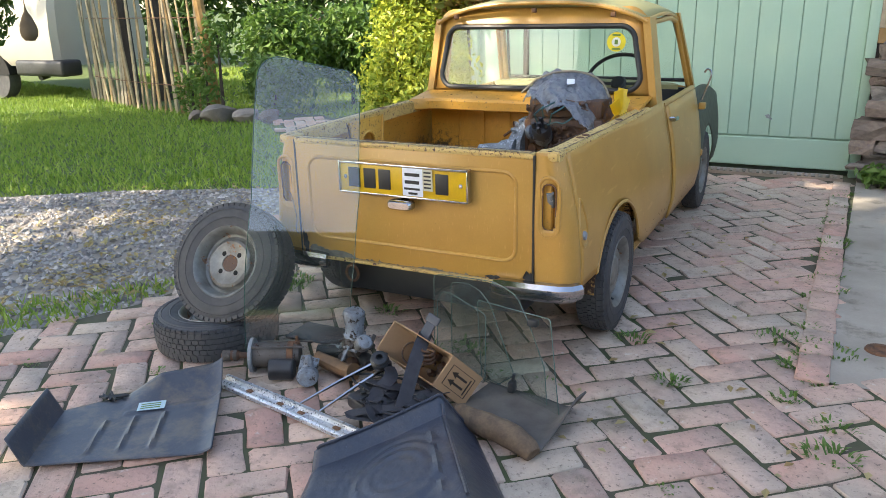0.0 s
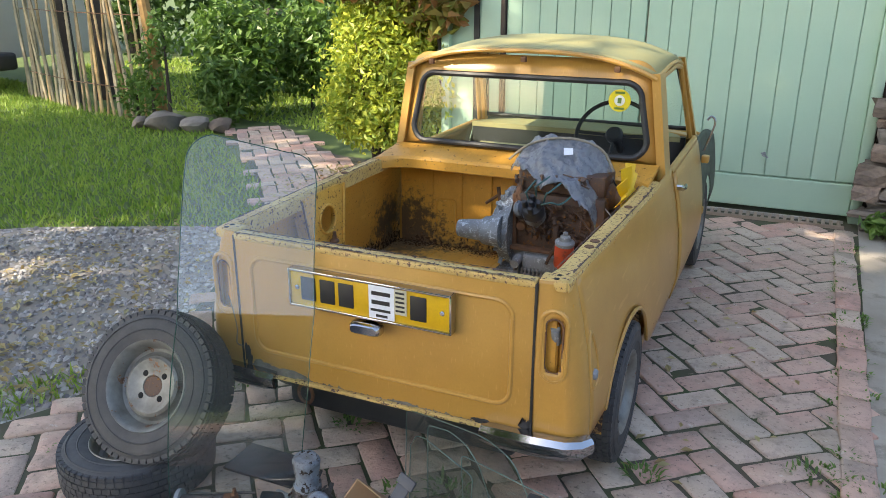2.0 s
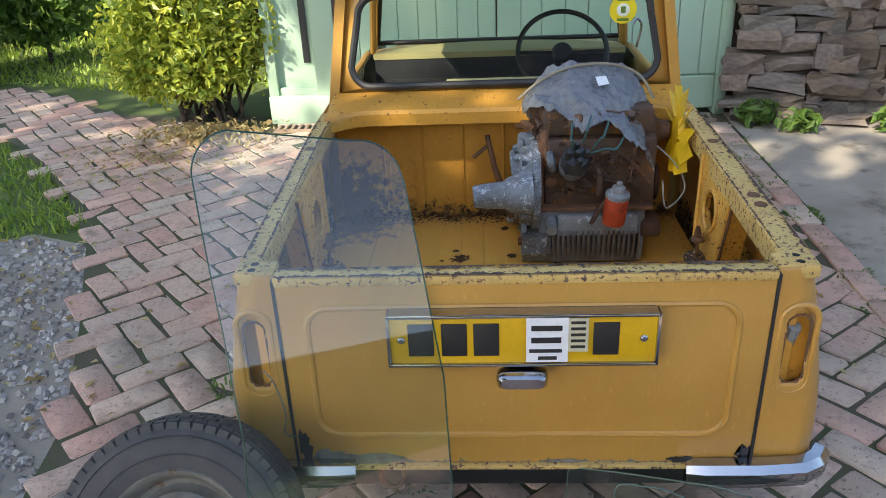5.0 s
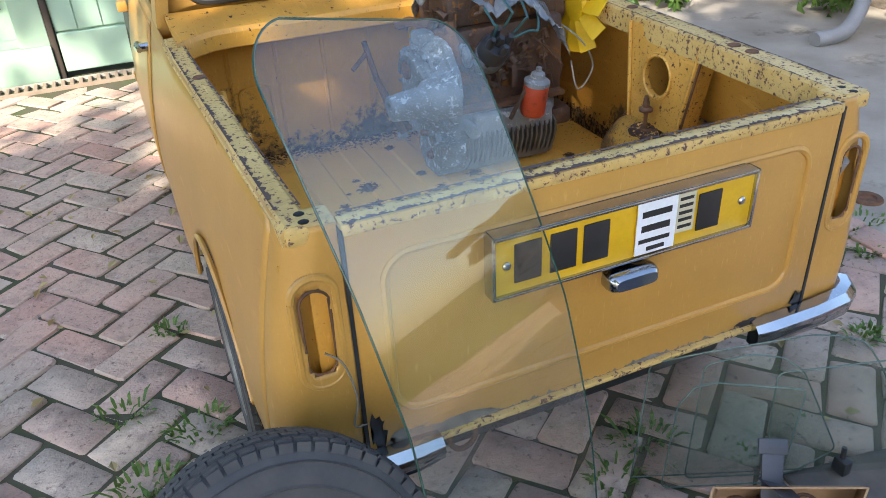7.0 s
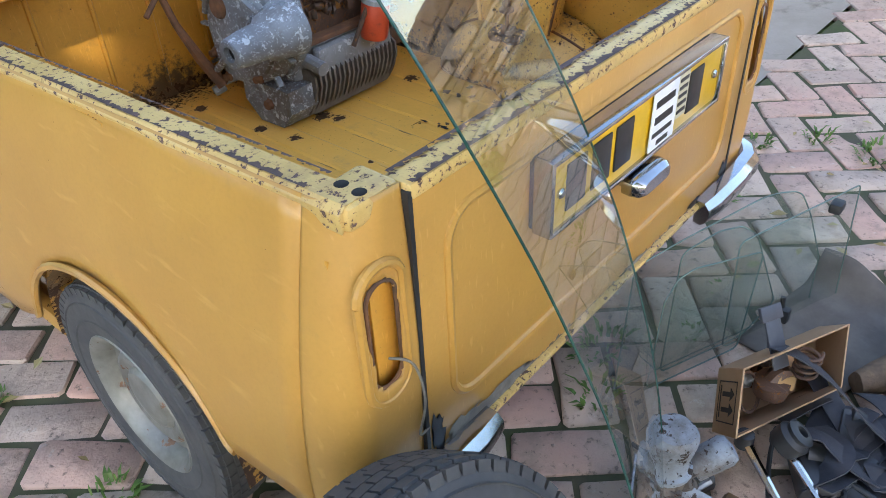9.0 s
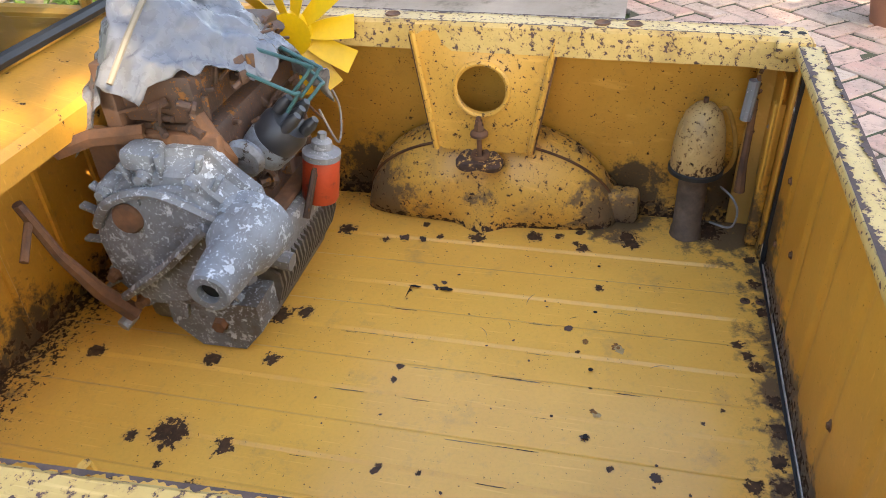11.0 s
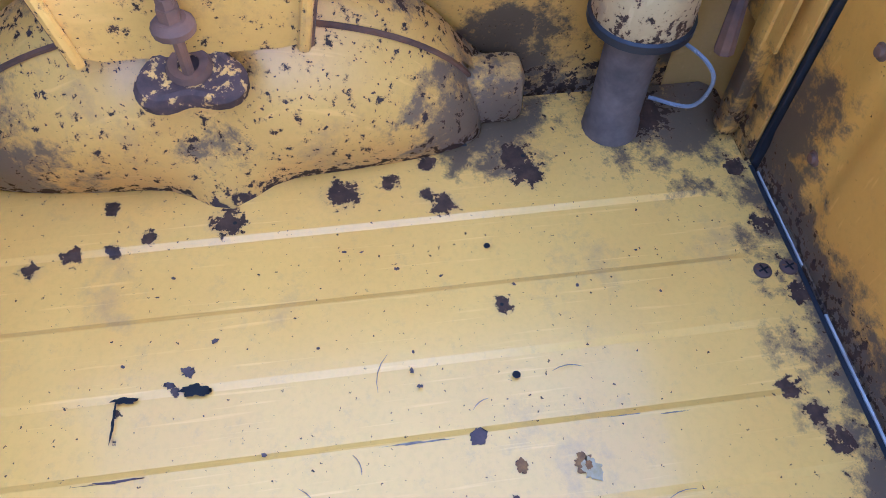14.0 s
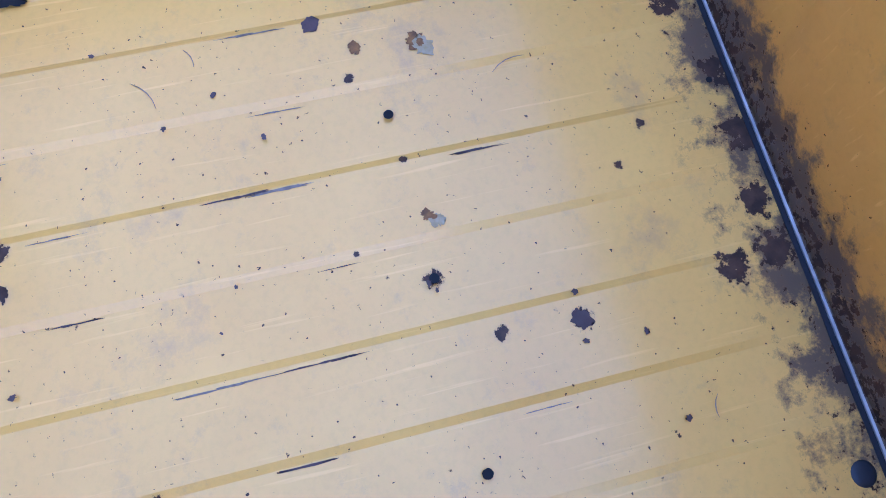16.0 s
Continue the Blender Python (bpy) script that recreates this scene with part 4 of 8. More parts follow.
tree("shade_tree", (-5.0, -3.2), 6.2, 1.2, "unseen open tree added to dapple the garage", 63, 3900, 0.26, M_LEAF_MID, 0.2, crown=[(-4.6, -2.4, 7.3, 2.0, 1.5, 1.0), (-2.6, -2.2, 7.6, 1.6, 1.4, 0.9)])

# parked vehicle at the lawn's far side
van = thing("parked_van", "cream white van with dark bumper parked beyond the lawn", "van")
M_CREAM = material("cream_paint", (0.45, 0.42, 0.36), 0.4, dark=(0.38, 0.35, 0.30), scale=2, bump=0.03)
vs = []
for x, s in ((-13.6, 0.9), (-13.4, 1.0), (-9.6, 1.0), (-9.35, 0.985), (-9.28, 0.94)):
    vs.append([(x, 5.6 + (1 - s) * 2 + dy, z) for dy, z in ((0.06, 0.50), (0.0, 0.62), (0.0, 1.0), (0.02, 1.35), (0.14, 2.0), (0.3, 2.1), (1.4, 2.1), (1.6, 1.9), (1.7, 1.0), (1.66, 0.5))])
part("body", rings(vs), M_CREAM, van)
part("bumper", box((-10.15, 5.53, 0.36), (-9.05, 5.9, 0.60), 0.05, 3), M_SEAL, van)
# solid black block paints the shaded hollow of the arch
part("wheel_arch", rings([[(-10.75 + 0.36 * math.cos(a), y, 0.36 + 0.36 * math.sin(a)) for a in [math.pi * k / 16 for k in range(17)]] for y in (5.585, 5.9)]), M_HOLE_EARLY, van)
part("tyre", lathe([(0.18, 0.1), (0.31, 0.1), (0.33, 0.06), (0.33, -0.06), (0.31, -0.1), (0.18, -0.1)], 32), M_RUBBER, van, m=pose(-10.75, 5.7, 0.33 - 0.035, 90, 0, 0))
part("tail_pipe", tube([(-9.75, 5.65, 0.33), (-9.75, 5.8, 0.36)], 0.05, 10), M_SEAL, van)
branch = thing("garden_tree", "small tree with a leafy branch over the lawn", "tree")
part("trunk", tube([(-9.5, 3.0, -0.06), (-9.45, 3.0, 1.4), (-9.5, 3.0, 2.7)], [0.16, 0.13, 0.09], 10), M_DARKWOOD, branch)
part("limb", tube(curve_through([(-9.5, 3.0, 2.6), (-8.2, 3.3, 2.0), (-7.0, 3.5, 1.75), (-6.5, 3.55, 1.62)], 6), [0.05 - 0.0022 * k for k in range(19)], 7), M_DARKWOOD, branch)
leaf_cloud("leaves", [(-6.9, 3.5, 1.62, 0.45, 0.3, 0.16), (-7.4, 3.4, 1.5, 0.3, 0.3, 0.3), (-7.3, 3.4, 1.15, 0.16, 0.2, 0.16)], 420, 0.12, M_LEAF_DARK, branch, seed=71)
nest = whole("wicker_feeder", wobble(lathe([(0.0, -0.17), (0.05, -0.165), (0.085, -0.12), (0.095, -0.06), (0.085, 0.0), (0.055, 0.08), (0.02, 0.15), (0.008, 0.2), (0.0, 0.34)], 18), 0.006, 30), material("woven_wicker", (0.16, 0.11, 0.07), 0.9, bump=0.9, bump_scale=60), "teardrop woven wicker feeder hanging from a branch", "bird feeder", m=pose(-6.85, 3.5, 1.17))
rng = random.Random(91)
for x, y, r in ((-5.35, 4.78, 0.22), (-5.0, 4.85, 0.17), (-5.7, 4.75, 0.12), (-4.75, 4.95, 0.13)):
    bm = bmesh.new()
    bmesh.ops.create_icosphere(bm, subdivisions=2, radius=r)
    wobble(bm, r * 0.5, 3.0 / r * 0.25, x)
    for v in bm.verts:
        v.co.z *= 0.65
    whole("rock", bm, M_STONE, "dark weathered rock at the fence foot", "rock", group="rocks by the fence", m=pose(x, y, r * 0.3, 0, 0, rng.uniform(0, 90)))


# small plants
def tuft(x, y, r, n, h, seed, name="weed_tuft", label="small green weed tuft in a paving joint", mat=None):
    rng = np.random.default_rng(seed)
    verts, faces = [], []
    for k in range(n):
        a, d = rng.uniform(0, 6.28), r * math.sqrt(rng.random())
        p = Vector((x + d * math.cos(a) * 1.5, y + d * math.sin(a), -0.012))
        out_ = Vector((math.cos(a), math.sin(a), 0)) * rng.uniform(0.2, 1.1) + Vector((rng.normal(0, 0.3), rng.normal(0, 0.3), 0))
        L = h * rng.uniform(0.5, 1.2)
        s = Vector((-out_.y, out_.x, 0)).normalized() * 0.0022 * rng.uniform(0.7, 1.8)
        m_ = p + out_ * L * 0.4 + Vector((0, 0, L * 0.5))
        t_ = p + out_ * L * 0.8 + Vector((0, 0, L * 0.55))
        i = len(verts)
        verts += [p - s, p + s, m_ + s * 1.4, m_ - s * 1.4, t_]
        faces += [(i, i + 1, i + 2, i + 3), (i + 3, i + 2, i + 4)]
    me = bpy.data.meshes.new(name)
    me.from_pydata([tuple(v) for v in verts], [], faces)
    me.materials.append(mat or M_LEAF_MID)
    return tagged(new(name, me), label, "weed", group="weeds in the paving")


for i, (x, y, r, n, h) in enumerate([(1.458, 2.14, 0.06, 40, 0.05), (1.32, 0.68, 0.07, 60, 0.05), (1.49, 0.62, 0.08, 60, 0.05), (0.97, 0.13, 0.03, 30, 0.04), (1.37, 0.17, 0.03, 40, 0.045), (1.515, 0.03, 0.04, 40, 0.045), (1.51, -0.16, 0.06, 60, 0.045), (0.77, 0.44, 0.04, 40, 0.05),
                                    (1.36, 0.45, 0.03, 40, 0.04), (-0.966, 0.754, 0.05, 40, 0.05), (-0.78, 0.61, 0.05, 60, 0.05), (0.205, 0.084, 0.05, 70, 0.05), (0.06, 0.0, 0.04, 40, 0.05), (-0.80, 1.08, 0.03, 40, 0.05), (-0.93, 0.47, 0.05, 60, 0.07), (-0.9, 0.38, 0.05, 50, 0.06),
                                    (1.44, 1.5, 0.05, 40, 0.04), (1.45, 1.85, 0.05, 40, 0.04), (1.47, 2.6, 0.06, 50, 0.05), (-0.3, 0.3, 0.04, 40, 0.05), (1.0, 0.14, 0.03, 30, 0.04), (1.48, 3.0, 0.05, 40, 0.05)]):
    tuft(x, y, r, n, h, 200 + i)
kerb_rng = random.Random(19)
for i in range(22):
    y = 0.3 + 0.15 * i
    tuft(1.385 + 0.0035 * i + kerb_rng.uniform(-0.03, 0.12), y + kerb_rng.uniform(-0.06, 0.06), kerb_rng.uniform(0.015, 0.05), 34, kerb_rng.uniform(0.025, 0.05), 260 + i)
for i in range(14):
    tuft(kerb_rng.uniform(-1.35, 1.3), kerb_rng.uniform(-1.2, 0.0), 0.02, 16, 0.028, 300 + i)
for i, (x, y, s, n) in enumerate([(1.72, 3.66, 0.14, 160), (1.95, 3.50, 0.12, 120), (2.5, 3.46, 0.13, 120), (2.85, 3.36, 0.18, 160), (3.6, 2.7, 0.3, 260), (3.85, 1.5, 0.2, 160), (3.9, 0.4, 0.22, 180), (3.95, -0.3, 0.2, 140)]):
    w = thing("wall_weed", "leafy green weed at the foot of the wall", "weed", group="weeds at the wall")
    part("stem", tube([(x, y, -0.02), (x + 0.02, y, s)], 0.006, 5), M_DARKWOOD, w)
    leaf_cloud("leaves", [(x, y, s * 0.6, s, s * 0.7, s * 0.6)], n, 0.075, M_LEAF_MID, w, seed=300 + i, shell=0.1)
leaf_cloud("fallen_leaves", [(-0.9, 2.2, 0.006, 1.0, 1.6, 0.004), (0.9, 1.6, 0.006, 0.8, 1.9, 0.004), (-1.2, 0.6, 0.006, 0.5, 1.0, 0.004), (1.0, -0.3, 0.006, 1.0, 0.6, 0.004)], 170, 0.04, M_DEAD, None, "pale dry leaves scattered over the paving", "fallen leaves", seed=400, flat=6.0, shell=0.0, curl=0.1)
leaf_cloud("leaf_litter", [(-2.6, 1.0, 0.0, 1.2, 1.2, 0.01), (-2.0, 0.0, 0.0, 0.6, 0.6, 0.01), (-2.2, 3.3, 0.01, 0.8, 0.7, 0.015)], 1300, 0.04, M_DEAD, None, "brown leaf litter over gravel and path edge", "leaf litter", seed=401, flat=3.0, shell=0.0, curl=0.1)
M_TERRA = material("terracotta", (0.34, 0.15, 0.09), 0.85, dark=(0.25, 0.12, 0.08), scale=8, bump=0.2)
for x, y, s in ((3.15, -0.92, 1.0), (3.75, 2.15, 0.9)):
    pot = thing("terracotta_pot", "round terracotta plant pot on the yard", "plant pot", pose(x, y, -0.01), group="terracotta pots")
    part("body", lathe([(0.0, 0.0), (0.11 * s, 0.0), (0.155 * s, 0.24 * s), (0.14 * s, 0.24 * s), (0.13 * s, 0.20 * s), (0.0, 0.20 * s)], 28), M_TERRA, pot)
    part("rim", lathe([(0.15 * s, 0.20 * s), (0.172 * s, 0.205 * s), (0.172 * s, 0.255 * s), (0.145 * s, 0.255 * s)], 28, cap=False), M_TERRA, pot)
    part("soil", lathe([(0.0, 0.215 * s), (0.142 * s, 0.212 * s), (0.142 * s, 0.2 * s)], 20), M_SOIL, pot)
whole("bent_pipe", tube(curve_through([(2.95, 2.22, 0.03), (3.2, 2.22, 0.06), (3.5, 2.4, 0.25), (3.75, 2.7, 0.7), (3.9, 3.0, 1.2)], 8), 0.045, 12), material("grey_weathered_pipe", (0.3, 0.3, 0.3), 0.7, bump=0.2), "bent grey pipe rising by the wall", "pipe")
whole("drain_cover", lathe([(0.0, -0.002), (0.03, -0.002), (0.034, 0.004), (0.055, 0.004), (0.06, -0.004)], 24), M_RUST, "small rusty round drain in concrete", "drain", m=pose(1.668, 0.724, -0.001))

# unseen tall hedge added behind the viewpoint; closes the yard, darkens low glass reflections
hedge = thing("boundary_hedge", "tall dark unseen hedge added behind the yard", "hedge")
part("hedge_core", wobble(box((-3.5, -11.0, -0.05), (16, -10.2, 4.0)), 0.3, 0.6), M_DARKWOOD, hedge)
leaf_cloud("leaves", [(-2.5 + 1.25 * k, -10.2, 0.9 + 1.25 * r, 0.95, 0.5, 0.85) for k in range(15) for r in range(3)], 20000, 0.10, M_LEAF_DARK, hedge, seed=900, shell=0.4)
# ---------- pickup ----------
truck = thing("pickup_truck", "small ochre yellow vintage pickup truck with chipped rusty paint", "pickup truck")
TOP, FLOOR = 0.83, 0.368


def clamp(v, a, b):
    return max(a, min(b, v))


def half(y, z):
    """Half the body's width."""
    top = 0.585 + 0.04 * clamp(y, 0, 1) - 0.02 * clamp(y - 2.3, 0, 1)
    f = clamp((TOP - z) / 0.45, 0, 1)
    return top + 0.068 * math.sin(f * math.pi / 2) - 0.03 * clamp((0.34 - z) / 0.15, 0, 1)


def mirror(bm):
    bmesh.ops.scale(bm, vec=(-1, 1, 1), verts=bm.verts)
    bmesh.ops.reverse_faces(bm, faces=bm.faces)
    return bm


def thicken(ob, t, offset=-1):
    s = ob.modifiers.new("thickness", "SOLIDIFY")
    s.thickness, s.offset = t, offset
    return ob


ARCH_Y, ARCH_Z, ARCH_R = 0.535, 0.245, 0.295


def side_bottom(y):
    d = abs(y - ARCH_Y)
    base = 0.335 - 0.085 * clamp((y - 0.8) / 0.15, 0, 1) if y > 0.6 else 0.335
    return max(base, ARCH_Z + math.sqrt(max(0, ARCH_R ** 2 - d * d))) if d < ARCH_R else base


def skin(ys, z_low, z_high, n=14, off=0.0):
    rows = []
    for y in ys:
        lo, hi = z_low(y), z_high(y)
        rows.append([(half(y, lo + (hi - lo) * k / n) + off, y, lo + (hi - lo) * k / n) for k in range(n + 1)])
    return rings(rows, closed=False)


arch_cols = [ARCH_Y - ARCH_R * math.cos(math.pi * k / 28) for k in range(29)]
side_cols = sorted([0.06, 0.1, 0.15, 0.2, 0.235] + arch_cols + [0.835, 0.9, 0.97, 1.05, 1.15, 1.25, 1.35, 1.43, 1.485])
# rear corner with lamp opening
def corner_panel(sign):
    zs = [0.335 + (TOP - 0.335) * k / 48 for k in range(49)]
    us = [k / 40 for k in range(41)]

    def at(u, z):
        h, r = half(0.06, z), 0.055
        a, b = (h - r) - 0.508, r * math.pi / 2
        s = u * (a + b)
        bow = -0.008 - 0.010 * math.sin(math.pi * clamp((z - 0.335) / 0.5, 0, 1))
        if s < a:
            return Vector((0.508 + s, bow, z))
        q = (s - a) / r
        return Vector((h - r + r * math.sin(q), bow * math.cos(q) + 0.005 * math.sin(q) + r - r * math.cos(q), z))
    bm = rings([[at(u, z) for z in zs] for u in us], closed=False)
    bmesh.ops.delete(bm, geom=[f for f in bm.faces if in_slot(f.calc_center_median())], context="FACES")
    if sign < 0:
        mirror(bm)
    return bm


SLOT = (0.560, 0.585, 0.700, 0.025)


def in_slot(c):
    x, z0, z1, r = SLOT
    z = clamp(c.z, z0, z1)
    return c.y < 0.02 and math.hypot(c.x - x, c.z - z) < r


def slot_ring(x, z0, z1, r, y, tube_r, sign):
    pts = [(sign * (x + r * math.cos(t)), y, (z1 if t < math.pi else z0) + r * math.sin(t)) for t in [math.pi * k / 10 for k in range(11)] + [math.pi + math.pi * k / 10 for k in range(11)]]
    pts.append(pts[0])
    return tube(pts, tube_r, 8)


for sign in (1, -1):
    bm = skin(side_cols, side_bottom, lambda y: TOP)
    bm = bm if sign > 0 else mirror(bm)
    side_ob = part("side_panel", bm, M_PAINT, truck)
    thicken(side_ob, 0.006, 0)
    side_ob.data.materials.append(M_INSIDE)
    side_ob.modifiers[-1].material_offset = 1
    cp = part("rear_corner", corner_panel(sign), M_PAINT, truck)
    thicken(cp, 0.004, 0)
    part("lamp_rim", slot_ring(SLOT[0], SLOT[1] - 0.012, SLOT[2] + 0.012, 0.037, -0.015, 0.007, sign), M_PAINT, cp)
    part("opening_edge", slot_ring(SLOT[0], SLOT[1], SLOT[2], 0.025, -0.015, 0.003, sign), M_RUST, cp)
    part("lamp_back", box((sign * 0.56 - 0.04, 0.022, 0.52), (sign * 0.56 + 0.04, 0.026, 0.76)), M_BED, cp)
    # teardrop opening behind the rear wheel
    # wheel arch lip
    lip = tube([(sign * (half(y, ARCH_Z + 0.2) + 0.002), y, side_bottom(y)) for y in arch_cols], 0.007, 6)
    part("arch_lip", lip, M_PAINT, truck)
    bm = rings([[(sign * x, ARCH_Y - (ARCH_R + 0.005) * math.cos(a), ARCH_Z + (ARCH_R + 0.005) * math.sin(a)) for a in [math.pi * k / 20 for k in range(21)]] for x in (0.66, 0.612)], closed=False)
    part("wheel_well", bm, M_ARCH, truck)

# tailgate
gate = part("tailgate", box((-0.503, -0.020, 0.352), (0.503, -0.010, 0.822), 0.004), M_PAINT, truck)
ring = round_rect(-0.445, 0.432, 0.44, 0.757, 0.05, 8)
part("pressed_bead", tube([(x, -0.018, z) for x, z in ring + ring[:1]], 0.008, 8), M_PAINT, gate)
part("top_capping", wobble(box((-0.504, -0.024, 0.806), (0.504, 0.022, 0.829), 0.007), 0.002, 20), M_RAIL, gate)
part("lower_lip", wobble(box((-0.505, -0.030, 0.340), (0.505, -0.006, 0.3515), 0.003), 0.003, 15), M_RAIL, gate)
# the gate's inner face: pressed flutes, bolts in rusty dimples, a stiffening foot
flutes = []
for k in range(121):
    x = -0.498 + 0.996 * k / 120
    dip = sum(math.exp(-((x - c) / 0.016) ** 4) for c in (-0.40, -0.24, -0.08, 0.08, 0.24, 0.40))
    flutes.append([(x, -0.0095 + 0.0045 * (1 - dip) * w, z) for z, w in ((0.356, 0.3), (0.40, 0.3), (0.425, 1), (0.70, 1), (0.765, 0.6), (0.806, 0.6))])
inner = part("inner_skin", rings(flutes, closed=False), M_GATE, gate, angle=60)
for x, z in ((0.30, 0.525), (-0.10, 0.525), (0.43, 0.46), (0.43, 0.60), (-0.32, 0.525)):
    part("bolt", lathe([(0.0, 0.004), (0.005, 0.004), (0.006, 0.001), (0.008, 0.0005), (0.010, -0.001)], 12), M_RUST, inner, m=axis_matrix((x, -0.005, z), (x, 1, z)))
part("bottom_flange", wobble(box((-0.496, -0.0095, 0.3525), (0.496, -0.0065, 0.366), 0.001), 0.0015, 30), M_GATE, inner)
# added black strips block the gate's side gaps and paint them dark
for sx in (-0.505, 0.505):
    part("seam", box((sx - 0.0035, -0.0215, 0.35), (sx + 0.0035, 0.0, 0.82)), M_SEAL, gate)

# plate
plate = part("number_plate", box((-0.268, -0.055, 0.642), (0.268, -0.049, 0.756), 0.002), material("plate_yellow", (0.72, 0.43, 0.01), 0.35, bump=0.03, dirt=0.62, dirt_color=(0.35, 0.22, 0.05)), gate, "yellow plate in a metal rim")
part("rim", put(put(put(box((-0.273, -0.062, 0.752), (0.273, -0.03, 0.760), 0.002), box((-0.273, -0.062, 0.638), (0.273, -0.03, 0.645), 0.002)), box((-0.274, -0.062, 0.638), (-0.267, -0.03, 0.760), 0.002)), box((0.267, -0.062, 0.638), (0.274, -0.03, 0.760), 0.002)), M_CHROME, plate)
part("backing", box((-0.27, -0.048, 0.64), (0.27, -0.0195, 0.758), 0.004), M_SEAL, plate)
M_INK = material("black_character", (0.02, 0.02, 0.022), 0.5, bump=0.05)
for x in (-0.205, -0.137, -0.072, 0.168):
    part("character_bar", box((x - 0.026, -0.058, 0.662), (x + 0.026, -0.0545, 0.738), 0.002), M_INK, plate)
for x in (-0.245, 0.243):
    part("screw", lathe([(0.0, 0.006), (0.005, 0.006), (0.008, 0.003), (0.008, 0)], 12), M_CHROME, plate, m=axis_matrix((x, -0.055, 0.70), (x, -0.1, 0.70)))
M_PAPER = material("white_paper", (0.75, 0.77, 0.82), 0.8, dark=(0.66, 0.68, 0.72), bump=0.03)
note = part("paper_note", box((0.008, -0.0605, 0.648), (0.092, -0.0585, 0.752)), M_PAPER, plate, "white paper note with handwriting")
for z, x0, x1, h in ((0.728, 0.018, 0.080, 0.012), (0.700, 0.018, 0.078, 0.013), (0.675, 0.014, 0.080, 0.008), (0.658, 0.032, 0.070, 0.008)):
    part("writing_bar", box((x0, -0.0615, z - h / 2), (x1, -0.0600, z + h / 2)), M_INK, note)
note = part("paper_note", box((0.092, -0.0600, 0.672), (0.132, -0.0583, 0.750)), material("aged_paper", (0.62, 0.58, 0.42), 0.8, bump=0.03), plate, "small yellowed note with handwriting")
for k in range(5):
    part("writing_bar", box((0.097, -0.0612, 0.740 - k * 0.014 - 0.003), (0.126, -0.0596, 0.740 - k * 0.014 + 0.003)), M_INK, note)

sq = lambda v: math.copysign(abs(v) ** 0.45, v)
hb = rings([[(0.0 + sx * sq(math.cos(a)), y, 0.612 + sz * sq(math.sin(a))) for a in [2 * math.pi * k / 24 for k in range(24)]] for y, sx, sz in ((-0.0185, 0.03, 0.02), (-0.045, 0.03, 0.02), (-0.05, 0.052, 0.018), (-0.065, 0.053, 0.019), (-0.080, 0.05, 0.017), (-0.087, 0.043, 0.012))])
part("handle", hb, M_CHROME, gate, "chrome tailgate handle")

# bumper corners
def bumper(pts):
    loops = []
    for i, (x, y, z, s) in enumerate(pts):
        p, q = Vector(pts[max(i - 1, 0)][:3]), Vector(pts[min(i + 1, len(pts) - 1)][:3])
        d = (q - p).normalized()
        o = Vector((d.y, -d.x, 0)).normalized()
        loops.append([Vector((x, y, z)) + o * a * s + Vector((0, 0, b * s)) for a, b in ((-0.01, 0.035), (0.014, 0.033), (0.028, 0.018), (0.030, 0.0), (0.024, -0.02), (0.012, -0.032), (-0.01, -0.03))])
    return rings(loops)


part("bumper_quarter", bumper([(0.362, -0.03, 0.333, 0.85), (0.40, -0.034, 0.333, 1), (0.52, -0.036, 0.335, 1), (0.61, -0.03, 0.337, 1), (0.645, -0.012, 0.338, 0.95), (0.668, 0.02, 0.34, 0.85)]), M_CHROME, truck, "pitted chrome bumper quarter")
part("bumper_quarter", bumper([(-0.668, 0.02, 0.34, 0.85), (-0.645, -0.012, 0.338, 0.95), (-0.61, -0.03, 0.337, 1), (-0.52, -0.036, 0.335, 1), (-0.42, -0.034, 0.333, 1), (-0.372, -0.03, 0.333, 0.85)]), M_CHROME, truck, "pitted chrome bumper quarter")
part("underbody", box((-0.48, 0.24, 0.22), (0.48, 3.0, 0.345), 0.02), M_SEAL, truck)
part("rear_valance", box((-0.50, 0.055, 0.315), (0.50, 0.085, 0.345), 0.006), M_BLACK, truck)
part("rear_subframe", wobble(box((-0.42, 0.10, 0.17), (0.42, 0.26, 0.315), 0.02), 0.004, 9), M_SEAL, truck)
part("tow_ring", tube([(-0.30 + 0.028 * math.cos(a), 0.03, 0.27 + 0.034 * math.sin(a)) for a in [2 * math.pi * k / 24 for k in range(25)]], 0.006, 7), M_RUST, truck)
part("tow_lug", tube([(-0.30, 0.03, 0.305), (-0.30, 0.09, 0.33)], 0.010, 8), M_RUST, truck)
part("exhaust", tube(curve_through([(0.25, 1.2, 0.2), (0.25, 0.4, 0.19), (0.22, 0.12, 0.22)], 6), 0.022, 10), M_RUST, truck)

# bed floor pressed into alternate high and low lands
RIBS = [0.469, 0.381, 0.300, 0.226, 0.149, 0.073, -0.003, -0.079, -0.156, -0.234, -0.312, -0.390, -0.468]
prof, level = [(-0.640, -0.0035)], -0.0035
for k, r in enumerate(sorted(RIBS)):
    up = -0.0035 if k % 2 else 0.0
    prof += [(r - 0.0055, level), (r - 0.0035, level), (r + 0.0035, up), (r + 0.0055, up)]
    level = up
prof.append((0.640, level))
ys = [0.0, 0.045, 0.075] + [0.1 + 0.1 * k for k in range(12)] + [1.34, 1.37, 1.385]
bm = rings([[(x, y, FLOOR + (h if 0.05 < y < 1.35 else min(h, 0.0) * 0.15)) for x, h in prof] for y in ys], closed=False)
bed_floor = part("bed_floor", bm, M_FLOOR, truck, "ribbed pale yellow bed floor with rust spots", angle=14)


